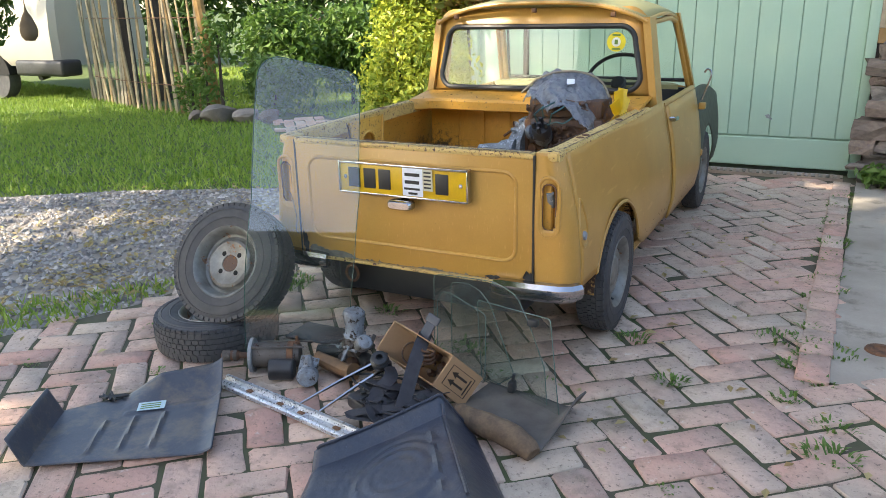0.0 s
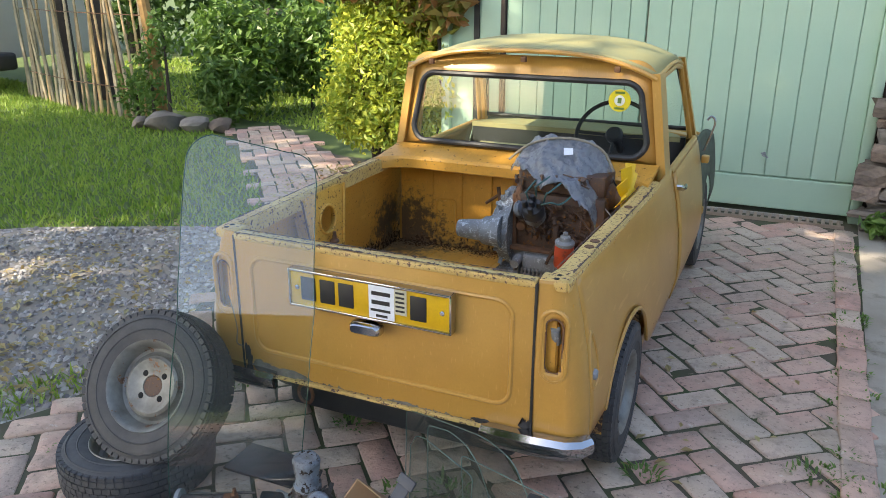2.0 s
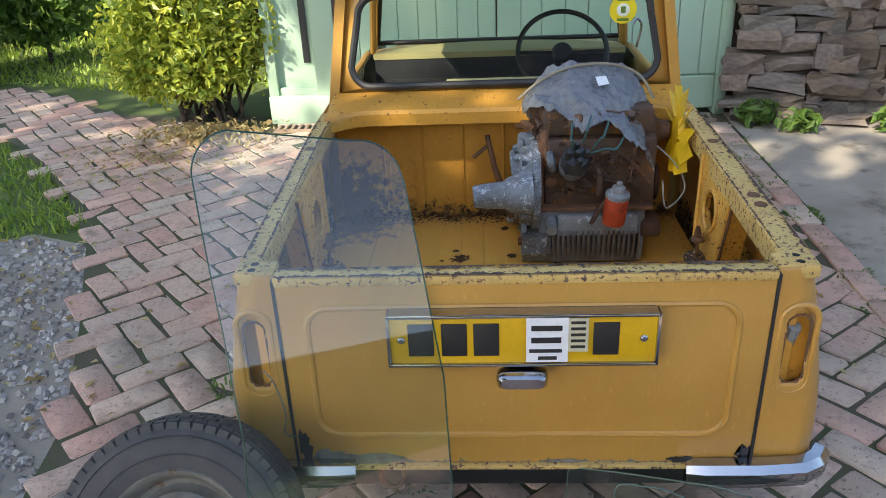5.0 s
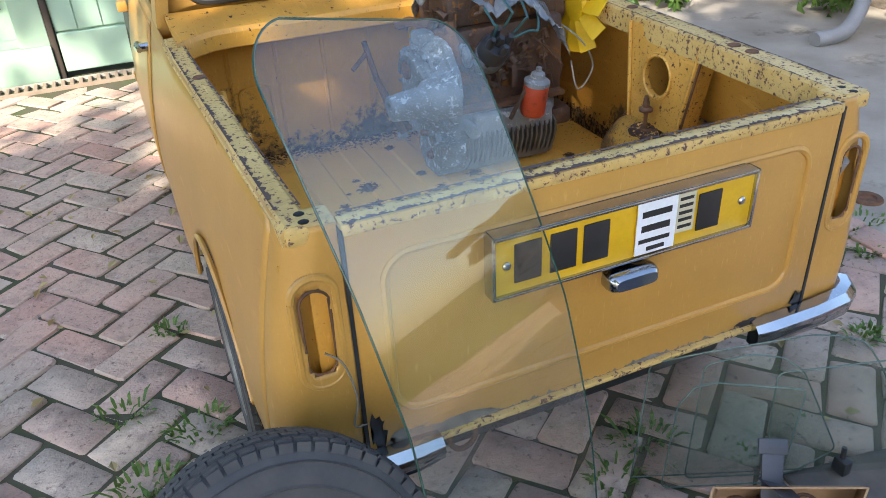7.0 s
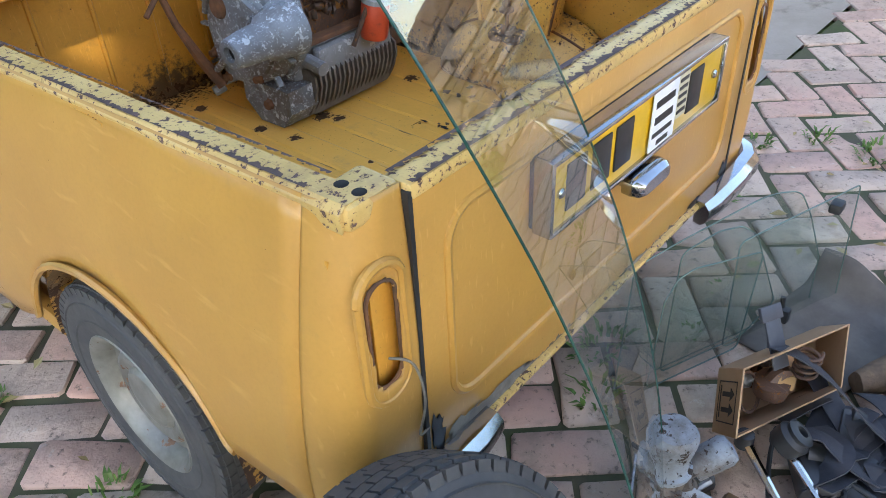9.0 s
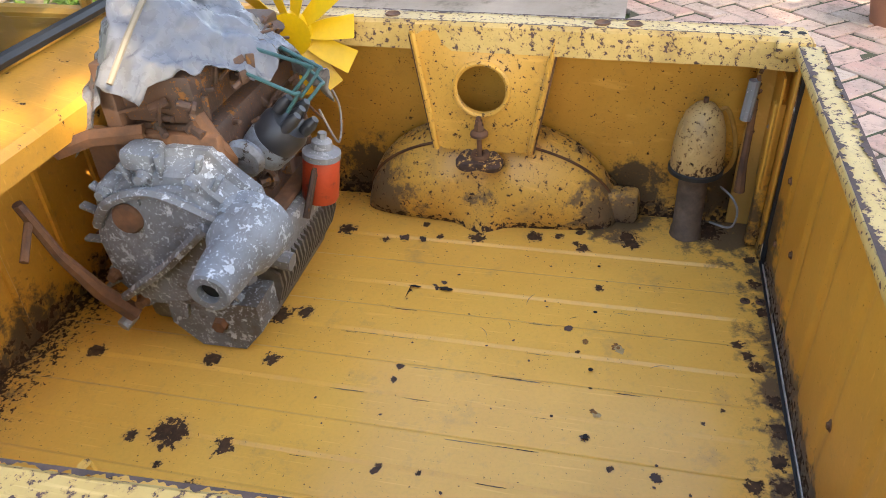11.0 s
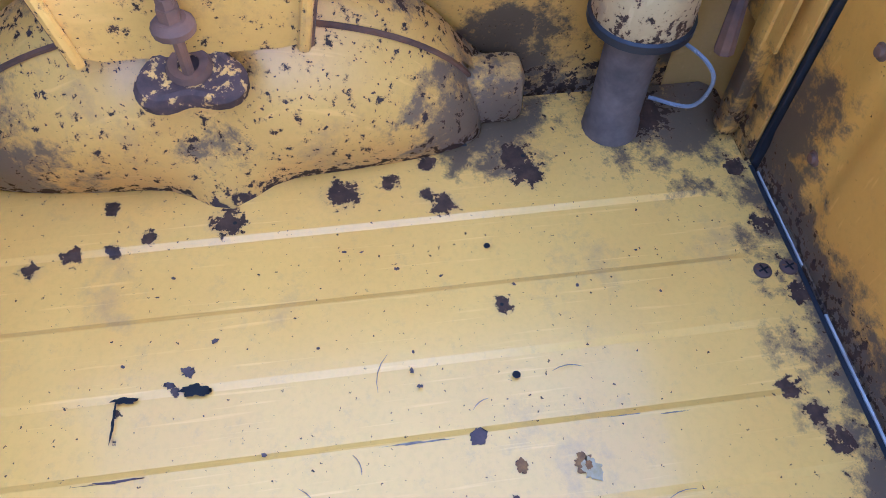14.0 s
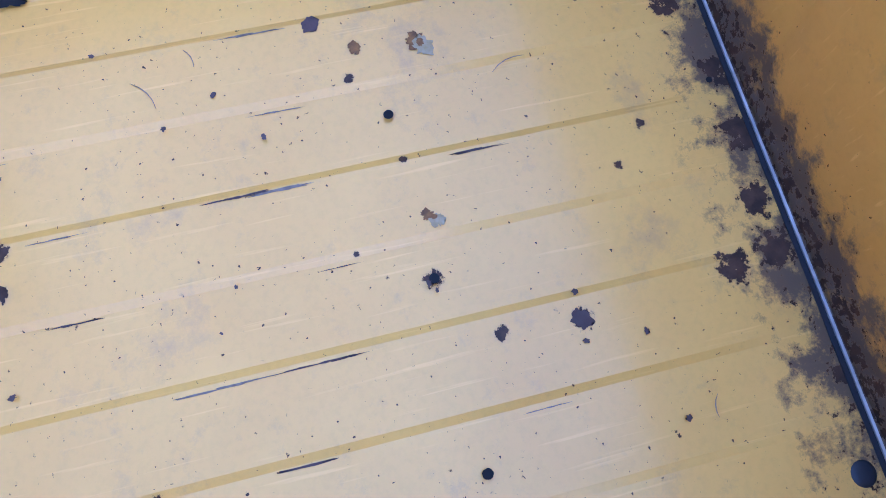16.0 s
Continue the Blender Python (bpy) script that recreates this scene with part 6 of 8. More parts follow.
for sign in (1, -1):
    part("gutter", tube([(sign * (0.558 - 0.02 * t), 1.36 + 0.9 * t, 1.222 + (0.02 * math.sin(math.pi * t)) - 0.04 * t ** 4) for t in [k / 10 for k in range(11)]], 0.010, 8), M_PAINT, rf)
    # cab corner post and pillars
    def post(p0, p1, w, d):
        p0, p1 = Vector(p0), Vector(p1)
        return rings([[(p.x + a * w, p.y + b * d, p.z) for a, b in ((-0.5, -0.5), (0.5, -0.5), (0.5, 0.5), (-0.5, 0.5))] for p in (p0, p0.lerp(p1, 0.5), p1)])
    part("rear_pillar", post((sign * 0.612, 1.40, 0.81), (sign * 0.548, 1.42, 1.235), 0.035, 0.13), M_PAINT, truck)
    part("front_pillar", post((sign * 0.60, 2.42, 0.81), (sign * 0.535, 2.16, 1.235), 0.035, 0.045), M_PAINT, truck)
    # door
    ds = [1.497 + (2.33 - 1.497) * k / 10 for k in range(11)]
    bm = skin(ds, lambda y: 0.225, lambda y: 0.80, 12, 0.004)
    bm = bm if sign > 0 else mirror(bm)
    door = part("door", bm, M_PAINT, truck, "ochre door with chrome handle")
    thicken(door, 0.008, 0)
    part("belt_rail", tube([(sign * (half(y, 0.8) - 0.012), y, 0.806) for y in ds], 0.016, 8), M_PAINT, door)
    frame_pts = [(0.60, 1.50, 0.81), (0.55, 1.50, 1.17), (0.545, 1.53, 1.205), (0.54, 1.95, 1.215), (0.54, 2.13, 1.19), (0.595, 2.34, 0.81)]
    part("window_frame", tube([(sign * x, y, z) for x, y, z in frame_pts], 0.014, 8), M_PAINT, door)
    hx = half(1.56, 0.73) + 0.004
    hd = put(tube([(sign * hx, 1.535, 0.735), (sign * (hx + 0.028), 1.535, 0.735)], 0.013, 10), tube([(sign * (hx + 0.03), 1.505, 0.735), (sign * (hx + 0.032), 1.55, 0.735), (sign * (hx + 0.03), 1.60, 0.733)], [0.008, 0.012, 0.008], 10))
    part("handle", hd, M_CHROME, door)
    for z in (0.42, 0.70):
        part("hinge", box((sign * 0.685 - 0.02, 2.325, z - 0.02), (sign * 0.685 + 0.02, 2.37, z + 0.02), 0.008), M_PAINT, door)
    part("sill", tube([(sign * 0.625, 0.86, 0.235), (sign * 0.625, 2.4, 0.225)], 0.03, 8), M_PAINT, truck)
    # front wing
    ws = [2.345 + 0.85 * k / 20 for k in range(21)]

    def wing_low(y):
        d = abs(y - 2.67)
        return max(0.23, 0.245 + math.sqrt(max(0, 0.29 ** 2 - d * d))) if d < 0.29 else 0.24
    bm = skin(ws, wing_low, lambda y: 0.80 - 0.12 * clamp((y - 2.5) / 0.7, 0, 1) ** 2, 12)
    bm = bm if sign > 0 else mirror(bm)
    wing = part("front_wing", bm, material("dull_green_primer", (0.06, 0.075, 0.055), 0.6, dark=(0.04, 0.05, 0.04), bump=0.1), truck, "dull dark green front wing")
    thicken(wing, 0.006, 0)
bm = rings([[(0.60 * u, 2.40 + 0.75 * t, 0.83 - 0.06 * t - 0.1 * t * t - 0.03 * abs(u) ** 3) for u in [-1 + k / 10 for k in range(21)]] for t in [k / 12 for k in range(13)]], closed=False)
thicken(part("bonnet", bm, M_PAINT, truck), 0.01)
part("front_panel", box((-0.58, 3.12, 0.25), (0.58, 3.17, 0.70), 0.03), M_PAINT, truck)
part("bulkhead", box((-0.57, 2.36, 0.28), (0.57, 2.40, 0.80)), M_SEAL, truck)
part("cab_floor", box((-0.57, 1.39, 0.25), (0.57, 2.4, 0.28)), M_SEAL, truck)
ws_pts = [(-0.58, 2.42, 0.84), (0.58, 2.42, 0.84), (0.50, 2.20, 1.23), (-0.50, 2.20, 1.23)]
bm = bmesh.new()
bm.faces.new([bm.verts.new(p) for p in ws_pts])
wsc = part("windscreen", bm, M_GLASS, truck)
wsc.visible_shadow = False
part("screen_seal", tube(ws_pts + ws_pts[:1], 0.012, 8), M_SEAL, wsc)
# dashboard and wheel
dash = part("dashboard", rings([[(0.57 * math.cos(a), 2.16 + 0.26 * math.sin(a) * (1 if z < 0.83 else 0.95), z) for a in [math.pi * k / 20 for k in range(21)]] for z in (0.812, 0.83, 0.838)], closed=True), M_ROOF, truck)
part("dash_front", rings([[(0.565 * math.cos(a), 2.165 + 0.25 * math.sin(a), z) for a in [math.pi * k / 20 for k in range(21)]] for z in (0.62, 0.811)], closed=True), M_SEAL, dash)
sw = part("steering_wheel", tube([(0.19 * math.cos(a), 0.19 * math.sin(a), 0) for a in [2 * math.pi * k / 36 for k in range(37)]], 0.011, 8), M_SEAL, truck, m=pose(0.27, 1.98, 0.86, 52, 0, 0))
part("hub", lathe([(0, 0.02), (0.035, 0.018), (0.045, 0), (0.04, -0.03)], 20), M_SEAL, sw)
part("spoke", put(tube([(-0.185, 0, 0), (0, 0, -0.012), (0.185, 0, 0)], 0.009, 6), tube([(0, -0.185, 0), (0, 0, -0.012)], 0.009, 6)), M_SEAL, sw)
part("column", tube([(0, 0, -0.02), (0, 0.05, -0.35)], 0.02, 8), M_SEAL, sw)
seat = box((-0.5, 1.45, 0.28), (0.5, 1.62, 0.66), 0.04)
part("seat_back", seat, M_SEAL, truck)
part("heater_strip", box((-0.20, 1.335, 0.872), (0.14, 1.35, 0.905), 0.004), material("perforated_strip", (0.34, 0.33, 0.16), 0.6, bump=0.3, bump_scale=200), truck)
mir = part("wing_mirror", tube(curve_through([(0.66, 2.45, 0.72), (0.70, 2.5, 0.86), (0.68, 2.5, 0.90), (0.66, 2.5, 0.88)], 5), 0.006, 6), M_CHROME, truck)


# ---------- wheels ----------
def wheel_parts(root, loose=True):
    tyre = lathe([(0.140, 0.058), (0.146, 0.066), (0.165, 0.072), (0.20, 0.074), (0.226, 0.068), (0.240, 0.056), (0.2455, 0.045), (0.247, 0.0), (0.2455, -0.045), (0.240, -0.056), (0.226, -0.068), (0.20, -0.074), (0.165, -0.072), (0.146, -0.066), (0.140, -0.058), (0.138, 0.0), (0.140, 0.058)], 64, cap=False)
    bmesh.ops.remove_doubles(tyre, verts=tyre.verts, dist=0.0001)
    tp = part("tyre", tyre, M_RUBBER, root, "worn black rubber tyre")
    tread = bmesh.new()
    for k in range(56):
        a = 2 * math.pi * k / 56
        for j, zc in enumerate((-0.044, -0.022, 0.0, 0.022, 0.044)):
            aa = a + (0.056 if j % 2 else 0)
            put(tread, box((0.236, -0.0122, zc - 0.0098), (0.2505 if abs(zc) < 0.03 else 0.2475, 0.0122, zc + 0.0098)), pose(0, 0, 0, 0, 0, math.degrees(aa)))
        put(tread, box((0.228, -0.0105, 0.052), (0.2435, 0.0105, 0.0655)), pose(0, 0, 0, 0, 0, math.degrees(a)))
        put(tread, box((0.228, -0.0105, -0.0655), (0.2435, 0.0105, -0.052)), pose(0, 0, 0, 0, 0, math.degrees(a)))
    part("tread", tread, M_RUBBER, tp)
    part("sidewall_ring", put(lathe([(0.178, 0.073), (0.181, 0.0755), (0.184, 0.0735)], 64, cap=False), lathe([(0.215, 0.071), (0.217, 0.0735), (0.219, 0.070)], 64, cap=False)), M_RUBBER, tp)
    rim = lathe([(0.147, 0.060), (0.150, 0.066), (0.147, 0.070), (0.140, 0.066), (0.134, 0.054), (0.128, 0.044), (0.122, 0.020), (0.112, 0.014), (0.104, 0.020), (0.098, 0.034), (0.088, 0.040), (0.078, 0.038), (0.066, 0.030), (0.036, 0.030), (0.034, 0.026), (0.032, -0.01)], 48, cap=False)
    rp = part("rim", rim, M_RIM, root, "scuffed silver steel rim")
    back = lathe([(0.128, 0.042), (0.130, -0.05), (0.140, -0.06), (0.148, -0.066), (0.147, -0.058)], 48, cap=False)
    part("barrel", back, M_RIM, rp)
    part("centre_hole", lathe([(0.0, 0.0275), (0.034, 0.0275), (0.034, 0.020)], 24), M_HOLE if not loose else M_ENGINE, rp)
    for k in range(4):
        a = radians(45 + 90 * k)
        part("stud_hole", lathe([(0.0, 0.0022), (0.008, 0.0022), (0.011, 0.0)], 12), M_HOLE, rp, m=pose(0.051 * math.cos(a), 0.051 * math.sin(a), 0.0295))
    part("valve", tube([(0.118, 0.0, 0.016), (0.126, 0.0, 0.045)], 0.005, 8), M_SEAL, rp)
    if not loose:
        part("hub_cap", lathe([(0.0, 0.052), (0.03, 0.051), (0.058, 0.044), (0.066, 0.034), (0.066, 0.028)], 32), M_RIM, rp)


axle = new("wheel")
axle.parent = truck
NARROW = Matrix.Diagonal((1, 1, 0.84, 1))
axle.matrix_basis = pose(0.624, ARCH_Y, 0.247, 0, 90, 0) @ NARROW
wheel_parts(axle, False)
for sign, y in ((-1, ARCH_Y), (1, 2.67), (-1, 2.67)):
    copy_thing(axle, pose(sign * 0.624, y, 0.247, 0, 90 * sign, 0) @ NARROW)
loose = thing("loose_wheel", "worn tyre on a scuffed silver steel rim", "wheel", pose(-0.80, -0.25, 0.072, 0, 0, 20), group="loose wheels")
wheel_parts(loose)
ax = Vector((0.08, -0.86, 0.50)).normalized()
c = Vector((-0.706, -0.216, 0.329))
second = copy_thing(loose, axis_matrix(c, c + ax))
tagged(second, "worn tyre and silver rim leaning on another wheel")
tagged(loose, "worn tyre and silver rim lying flat on paving")

# ---------- engine in the bed ----------
engine = thing("engine", "oily rusty engine block with grey gearbox standing in the bed", "engine")
part("block", wobble(box((0.12, 0.945, 0.56), (0.47, 1.16, 0.80), 0.015), 0.004, 12), M_ENGINE, engine)
part("cylinder_head", wobble(box((0.11, 0.97, 0.80), (0.46, 1.15, 0.885), 0.012), 0.004, 14), M_ENGINE, engine)
part("gearbox_case", wobble(box((0.10, 0.94, 0.3705), (0.45, 1.18, 0.57), 0.02), 0.004, 12), M_ALLOY, engine)
M_SUMP = material("grey_cast_fins", (0.20, 0.19, 0.18), 0.6, metal=0.4, dark=(0.1, 0.09, 0.085), scale=20, amount=0.9, bump=0.3)
sump = part("finned_sump", box((0.13, 0.925, 0.374), (0.432, 1.02, 0.495), 0.02, 2), M_SUMP, engine, "grey finned alloy sump")
for k in range(19):
    part("fin", rings([[(x, y, z) for y, z in ((1.0, 0.373), (0.957, 0.374), (0.932, 0.385), (0.908, 0.425), (0.894, 0.465), (0.896, 0.495), (0.915, 0.508), (1.0, 0.508))] for x in (0.128 + k * 0.0162, 0.1342 + k * 0.0162)]), M_SUMP, sump)

# bell housing, gearbox nose and fittings
YZ = [(1.188, 0.667), (1.155, 0.708), (1.09, 0.750), (1.02, 0.768), (0.952, 0.768), (0.926, 0.735), (0.885, 0.70), (0.870, 0.64), (0.885, 0.57), (0.945, 0.50), (1.05, 0.455), (1.15, 0.452), (1.193, 0.50), (1.202, 0.60)]
loop = [(a[0] + (b[0] - a[0]) * f, a[1] + (b[1] - a[1]) * f) for a, b in zip(YZ, YZ[1:] + YZ[:1]) for f in (0.0, 0.12, 0.5, 0.88)]
cy, cz = 1.02, 0.60


def ring_at(x, s):
    return [(x, cy + (y - cy) * s, cz + (z - cz) * s) for y, z in loop]


bell = part("bell_housing", wobble(rings([ring_at(0.105, 1.0), ring_at(0.105, 1.03), ring_at(0.083, 1.03), ring_at(0.080, 0.95), ring_at(0.046, 0.89), ring_at(0.041, 0.86), ring_at(0.041, 0.77), ring_at(0.032, 0.755), ring_at(0.030, 0.74), ring_at(0.028, 0.3)]), 0.0012, 16), M_BELL, engine, "chalky oxidised aluminium bell housing", angle=24)
for k, (y, z) in enumerate(YZ):
    yy, zz = cy + (y - cy) * 0.93, cz + (z - cz) * 0.93
    part("rib", box((-0.005, -0.02, -0.004), (0.012, 0.022, 0.004), 0.002), M_BELL, bell, m=axis_matrix((0.052, yy, zz), (0.052, yy + (y - cy), zz + (z - cz))) @ pose(0, 0, 0, 90, 0, 0))
nose = lathe([(0.066, -0.02), (0.062, 0.02), (0.056, 0.055), (0.050, 0.062), (0.044, 0.07), (0.040, 0.12), (0.034, 0.165), (0.030, 0.168), (0.018, 0.168), (0.018, 0.15), (0.0, 0.15)], 28)
part("nose_cone", wobble(nose, 0.002, 20), M_BELL, bell, m=axis_matrix((0.06, 0.890, 0.642), (-0.11, 0.885, 0.636)))
part("nose_bore", lathe([(0.0, 0.002), (0.017, 0.002), (0.017, 0.0)], 16), M_HOLE, bell, m=axis_matrix((-0.091, 0.8855, 0.6366), (-0.2, 0.883, 0.633)))
part("rusty_cap", lathe([(0.0, 0.008), (0.024, 0.007), (0.028, 0.002), (0.028, -0.02)], 18), M_RUST, bell, m=axis_matrix((0.026, 1.095, 0.665), (-0.2, 1.095, 0.67)))
for y, z in ((1.135, 0.705), (1.05, 0.742), (0.965, 0.735), (0.915, 0.69), (1.17, 0.53), (1.13, 0.475), (1.0, 0.50), (1.07, 0.70)):
    part("bolt", lathe([(0.0, 0.014), (0.009, 0.014), (0.010, 0.004), (0.014, 0.0), (0.014, -0.02)], 8), M_RUST if z < 0.6 else M_BELL, bell, m=axis_matrix((0.038, y, z), (-0.3, y, z)))
part("web", tube([(0.022, 1.15, 0.495), (0.016, 1.04, 0.58), (0.020, 0.95, 0.665)], 0.010, 6), M_BELL, bell)
part("web", tube(curve_through([(0.034, 1.165, 0.64), (0.026, 1.12, 0.695), (0.022, 1.03, 0.722), (0.026, 0.93, 0.68)], 5), 0.010, 6), M_BELL, bell)
for y, z, r in ((1.135, 0.705, 0.017), (1.05, 0.742, 0.015), (0.965, 0.735, 0.016), (0.915, 0.69, 0.016), (1.17, 0.53, 0.016), (1.13, 0.475, 0.018), (1.0, 0.50, 0.014)):
    part("boss", lathe([(0.0, 0.045), (r * 0.85, 0.045), (r, 0.04), (r * 1.15, 0.0)], 14), M_BELL, bell, m=axis_matrix((0.085, y, z), (-0.3, y, z)))
part("top_boss", wobble(box((0.04, 1.03, 0.745), (0.10, 1.09, 0.785), 0.012), 0.003, 20), M_BELL, bell)
part("lower_case", wobble(rings([[(0.05 + dx, 0.91 + k, z) for k, z in ((0.04, 0.373), (0.13, 0.373), (0.18, 0.42), (0.18, 0.48), (0.0, 0.48), (0.0, 0.42))] for dx in (0.0, 0.09)]), 0.002, 10), M_BELL, engine, angle=24)
part("drain_plug", lathe([(0.0, 0.014), (0.013, 0.014), (0.013, 0.004), (0.019, 0.0), (0.019, -0.01)], 6), M_RUST, engine, m=axis_matrix((0.052, 0.99, 0.43), (-0.3, 0.99, 0.43)))
part("clutch_lever", put(tube([(0.03, 1.15, 0.45), (0.0, 1.18, 0.52), (-0.035, 1.20, 0.62), (-0.06, 1.215, 0.735)], [0.018, 0.015, 0.010, 0.009], 8), tube([(-0.055, 1.212, 0.70), (-0.11, 1.195, 0.66)], 0.007, 7)), M_RUST, engine, "bare rusty clutch lever")
part("lever_bolt", lathe([(0, 0.012), (0.013, 0.012), (0.013, -0.02)], 6), M_ALLOY, engine, m=axis_matrix((0.02, 1.165, 0.435), (-0.1, 1.2, 0.40)))
# iron parts on the block
part("rear_plate", wobble(box((0.100, 0.94, 0.56), (0.120, 1.19, 0.79), 0.006), 0.003, 20), M_RUST, engine)
part("water_elbow", tube(curve_through([(0.14, 1.0, 0.84), (0.12, 0.97, 0.80), (0.13, 0.94, 0.74), (0.20, 0.93, 0.72)], 5), 0.014, 8), M_RUST, engine)
part("bracket", wobble(box((0.09, 1.1, 0.72), (0.13, 1.13, 0.91), 0.005), 0.003, 20), M_ENGINE, engine)
part("mount_arm", tube([(0.10, 1.07, 0.79), (0.07, 1.15, 0.79), (0.05, 1.21, 0.77)], 0.016, 6), M_RUST, engine)
for x, y, z, r in ((0.14, 0.872, 0.66, 0.022), (0.13, 0.872, 0.72, 0.015), (0.20, 0.875, 0.62, 0.012), (0.29, 0.872, 0.68, 0.02), (0.40, 0.872, 0.70, 0.022), (0.38, 0.872, 0.62, 0.014)):
    part("core_plug", lathe([(0, 0.008), (r * 0.8, 0.008), (r, 0.0), (r, -0.02)], 14), M_RUST, engine, m=axis_matrix((x, y + 0.07, z), (x, y - 1, z)))
part("flange", wobble(box((0.09, 0.915, 0.565), (0.465, 1.23, 0.580), 0.003), 0.002, 20), M_RUST, engine)
part("gear_stub", tube([(0.14, 0.93, 0.53), (0.14, 0.87, 0.52)], 0.018, 10), M_ALLOY, engine)
part("side_cover", wobble(box((0.16, 0.905, 0.48), (0.42, 0.94, 0.555), 0.012), 0.003, 20), M_ALLOY, engine)
part("pulley", lathe([(0.0, 0.03), (0.02, 0.03), (0.058, 0.024), (0.065, 0.018), (0.055, 0.010), (0.065, 0.002), (0.05, -0.02)], 28), M_ENGINE, engine, m=axis_matrix((0.47, 1.04, 0.62), (1, 1.04, 0.62)))
part("water_pump", lathe([(0.0, 0.05), (0.03, 0.05), (0.035, 0.02), (0.055, 0.0), (0.05, -0.02)], 20), M_ENGINE, engine, m=axis_matrix((0.47, 1.05, 0.79), (1, 1.05, 0.79)))
fan = part("cooling_fan", lathe([(0.0, 0.018), (0.03, 0.018), (0.045, 0.010), (0.045, -0.008), (0.0, -0.008)], 24), M_YELLOW, engine, "bright yellow plastic fan", m=axis_matrix((0.535, 0.985, 0.805), (1, 0.985, 0.805)))
for k in range(11):
    bm = rings([[(r, -w, s), (r, w, -s), (r, w, -s - 0.003), (r, -w, s - 0.003)] for r, w, s in ((0.040, 0.013, 0.010), (0.08, 0.018, 0.014), (0.138, 0.02, 0.015))])
    part("blade", bm, M_YELLOW, fan, m=pose(0, 0, 0.004, 0, 0, 360 / 11 * k + 8))
# distributor and leads
M_CAPBLACK = material("black_bakelite", (0.025, 0.026, 0.03), 0.4, bump=0.08)
M_LEAD = material("teal_ignition_lead", (0.03, 0.11, 0.11), 0.5, bump=0.03)
DP = Vector((0.205, 0.905, 0.725))
dist = part("distributor", lathe([(0.018, -0.09), (0.022, -0.03), (0.042, -0.02), (0.045, 0.01), (0.045, 0.02)], 24), M_CHALK, engine, m=axis_matrix(DP, DP + Vector((0.05, -0.55, 0.55))))
part("cap", lathe([(0.044, 0.02), (0.044, 0.05), (0.036, 0.065), (0.0, 0.068)], 24), M_CAPBLACK, dist)
part("vacuum_unit", lathe([(0.0, 0.012), (0.03, 0.010), (0.036, 0.0), (0.03, -0.010), (0.0, -0.012)], 20), M_CHALK, dist, m=pose(-0.065, 0.02, -0.005, 0, 70, 0))
for k in range(5):
    a = 2 * math.pi * k / 4
    r = 0.028 if k < 4 else 0.0
    part("boot", lathe([(0.010, 0.055), (0.012, 0.085), (0.007, 0.10), (0.0, 0.10)], 12), M_CAPBLACK, dist, m=pose(r * math.cos(a), r * math.sin(a), 0))
lead_starts = [DP + Vector((0.02 + dx, -0.05, 0.07 + dz)) for dx, dz in ((-0.03, 0.0), (0.0, 0.02), (0.03, 0.0), (0.0, -0.02))]
for k, (s, via, e) in enumerate(zip(lead_starts, [(0.19, 0.845, 0.835), (0.235, 0.83, 0.865), (0.285, 0.835, 0.845), (0.33, 0.85, 0.80)], [(0.21, 1.0, 0.885), (0.27, 0.99, 0.89), (0.33, 0.98, 0.885), (0.385, 0.965, 0.86)])):
    part("ignition_lead", tube(curve_through([s, s.lerp(Vector(via), 0.6) + Vector((0, -0.02, 0.012)), Vector(via), Vector(e)], 8), 0.0034, 7), M_LEAD, engine)
part("loop_wire", tube(curve_through([(0.45, 0.97, 0.78), (0.52, 0.93, 0.72), (0.555, 0.91, 0.64), (0.50, 0.9, 0.58), (0.49, 0.93, 0.66)], 8), 0.0025, 6), M_ALLOY, engine)
# oil filter
of = part("oil_filter", lathe([(0.0, -0.055), (0.034, -0.053), (0.037, -0.045), (0.037, 0.035), (0.034, 0.040), (0.0, 0.040)], 24), M_RED, engine, "orange-red oil filter canister", m=pose(0.338, 0.878, 0.592, 8, 4, 0))
part("filter_head", lathe([(0.038, 0.040), (0.038, 0.052), (0.022, 0.060), (0.020, 0.074), (0.012, 0.08), (0.0, 0.08)], 20), M_ALLOY, of)
part("filter_bolt", lathe([(0.009, 0.08), (0.009, 0.092), (0.0, 0.092)], 6), M_ALLOY, of)
part("filter_arm", box((0.28, 0.91, 0.62), (0.30, 0.932, 0.70), 0.004, m=None), M_ENGINE, engine)
part("dip_strap", tube([(0.32, 0.87, 0.645), (0.29, 0.88, 0.59), (0.265, 0.89, 0.535)], 0.007, 6), M_ENGINE, engine)
part("side_lug", wobble(box((0.43, 0.93, 0.46), (0.50, 1.02, 0.52), 0.015), 0.004, 18), M_ENGINE, engine)
# plastic sheet draped over the top
rows_ = []
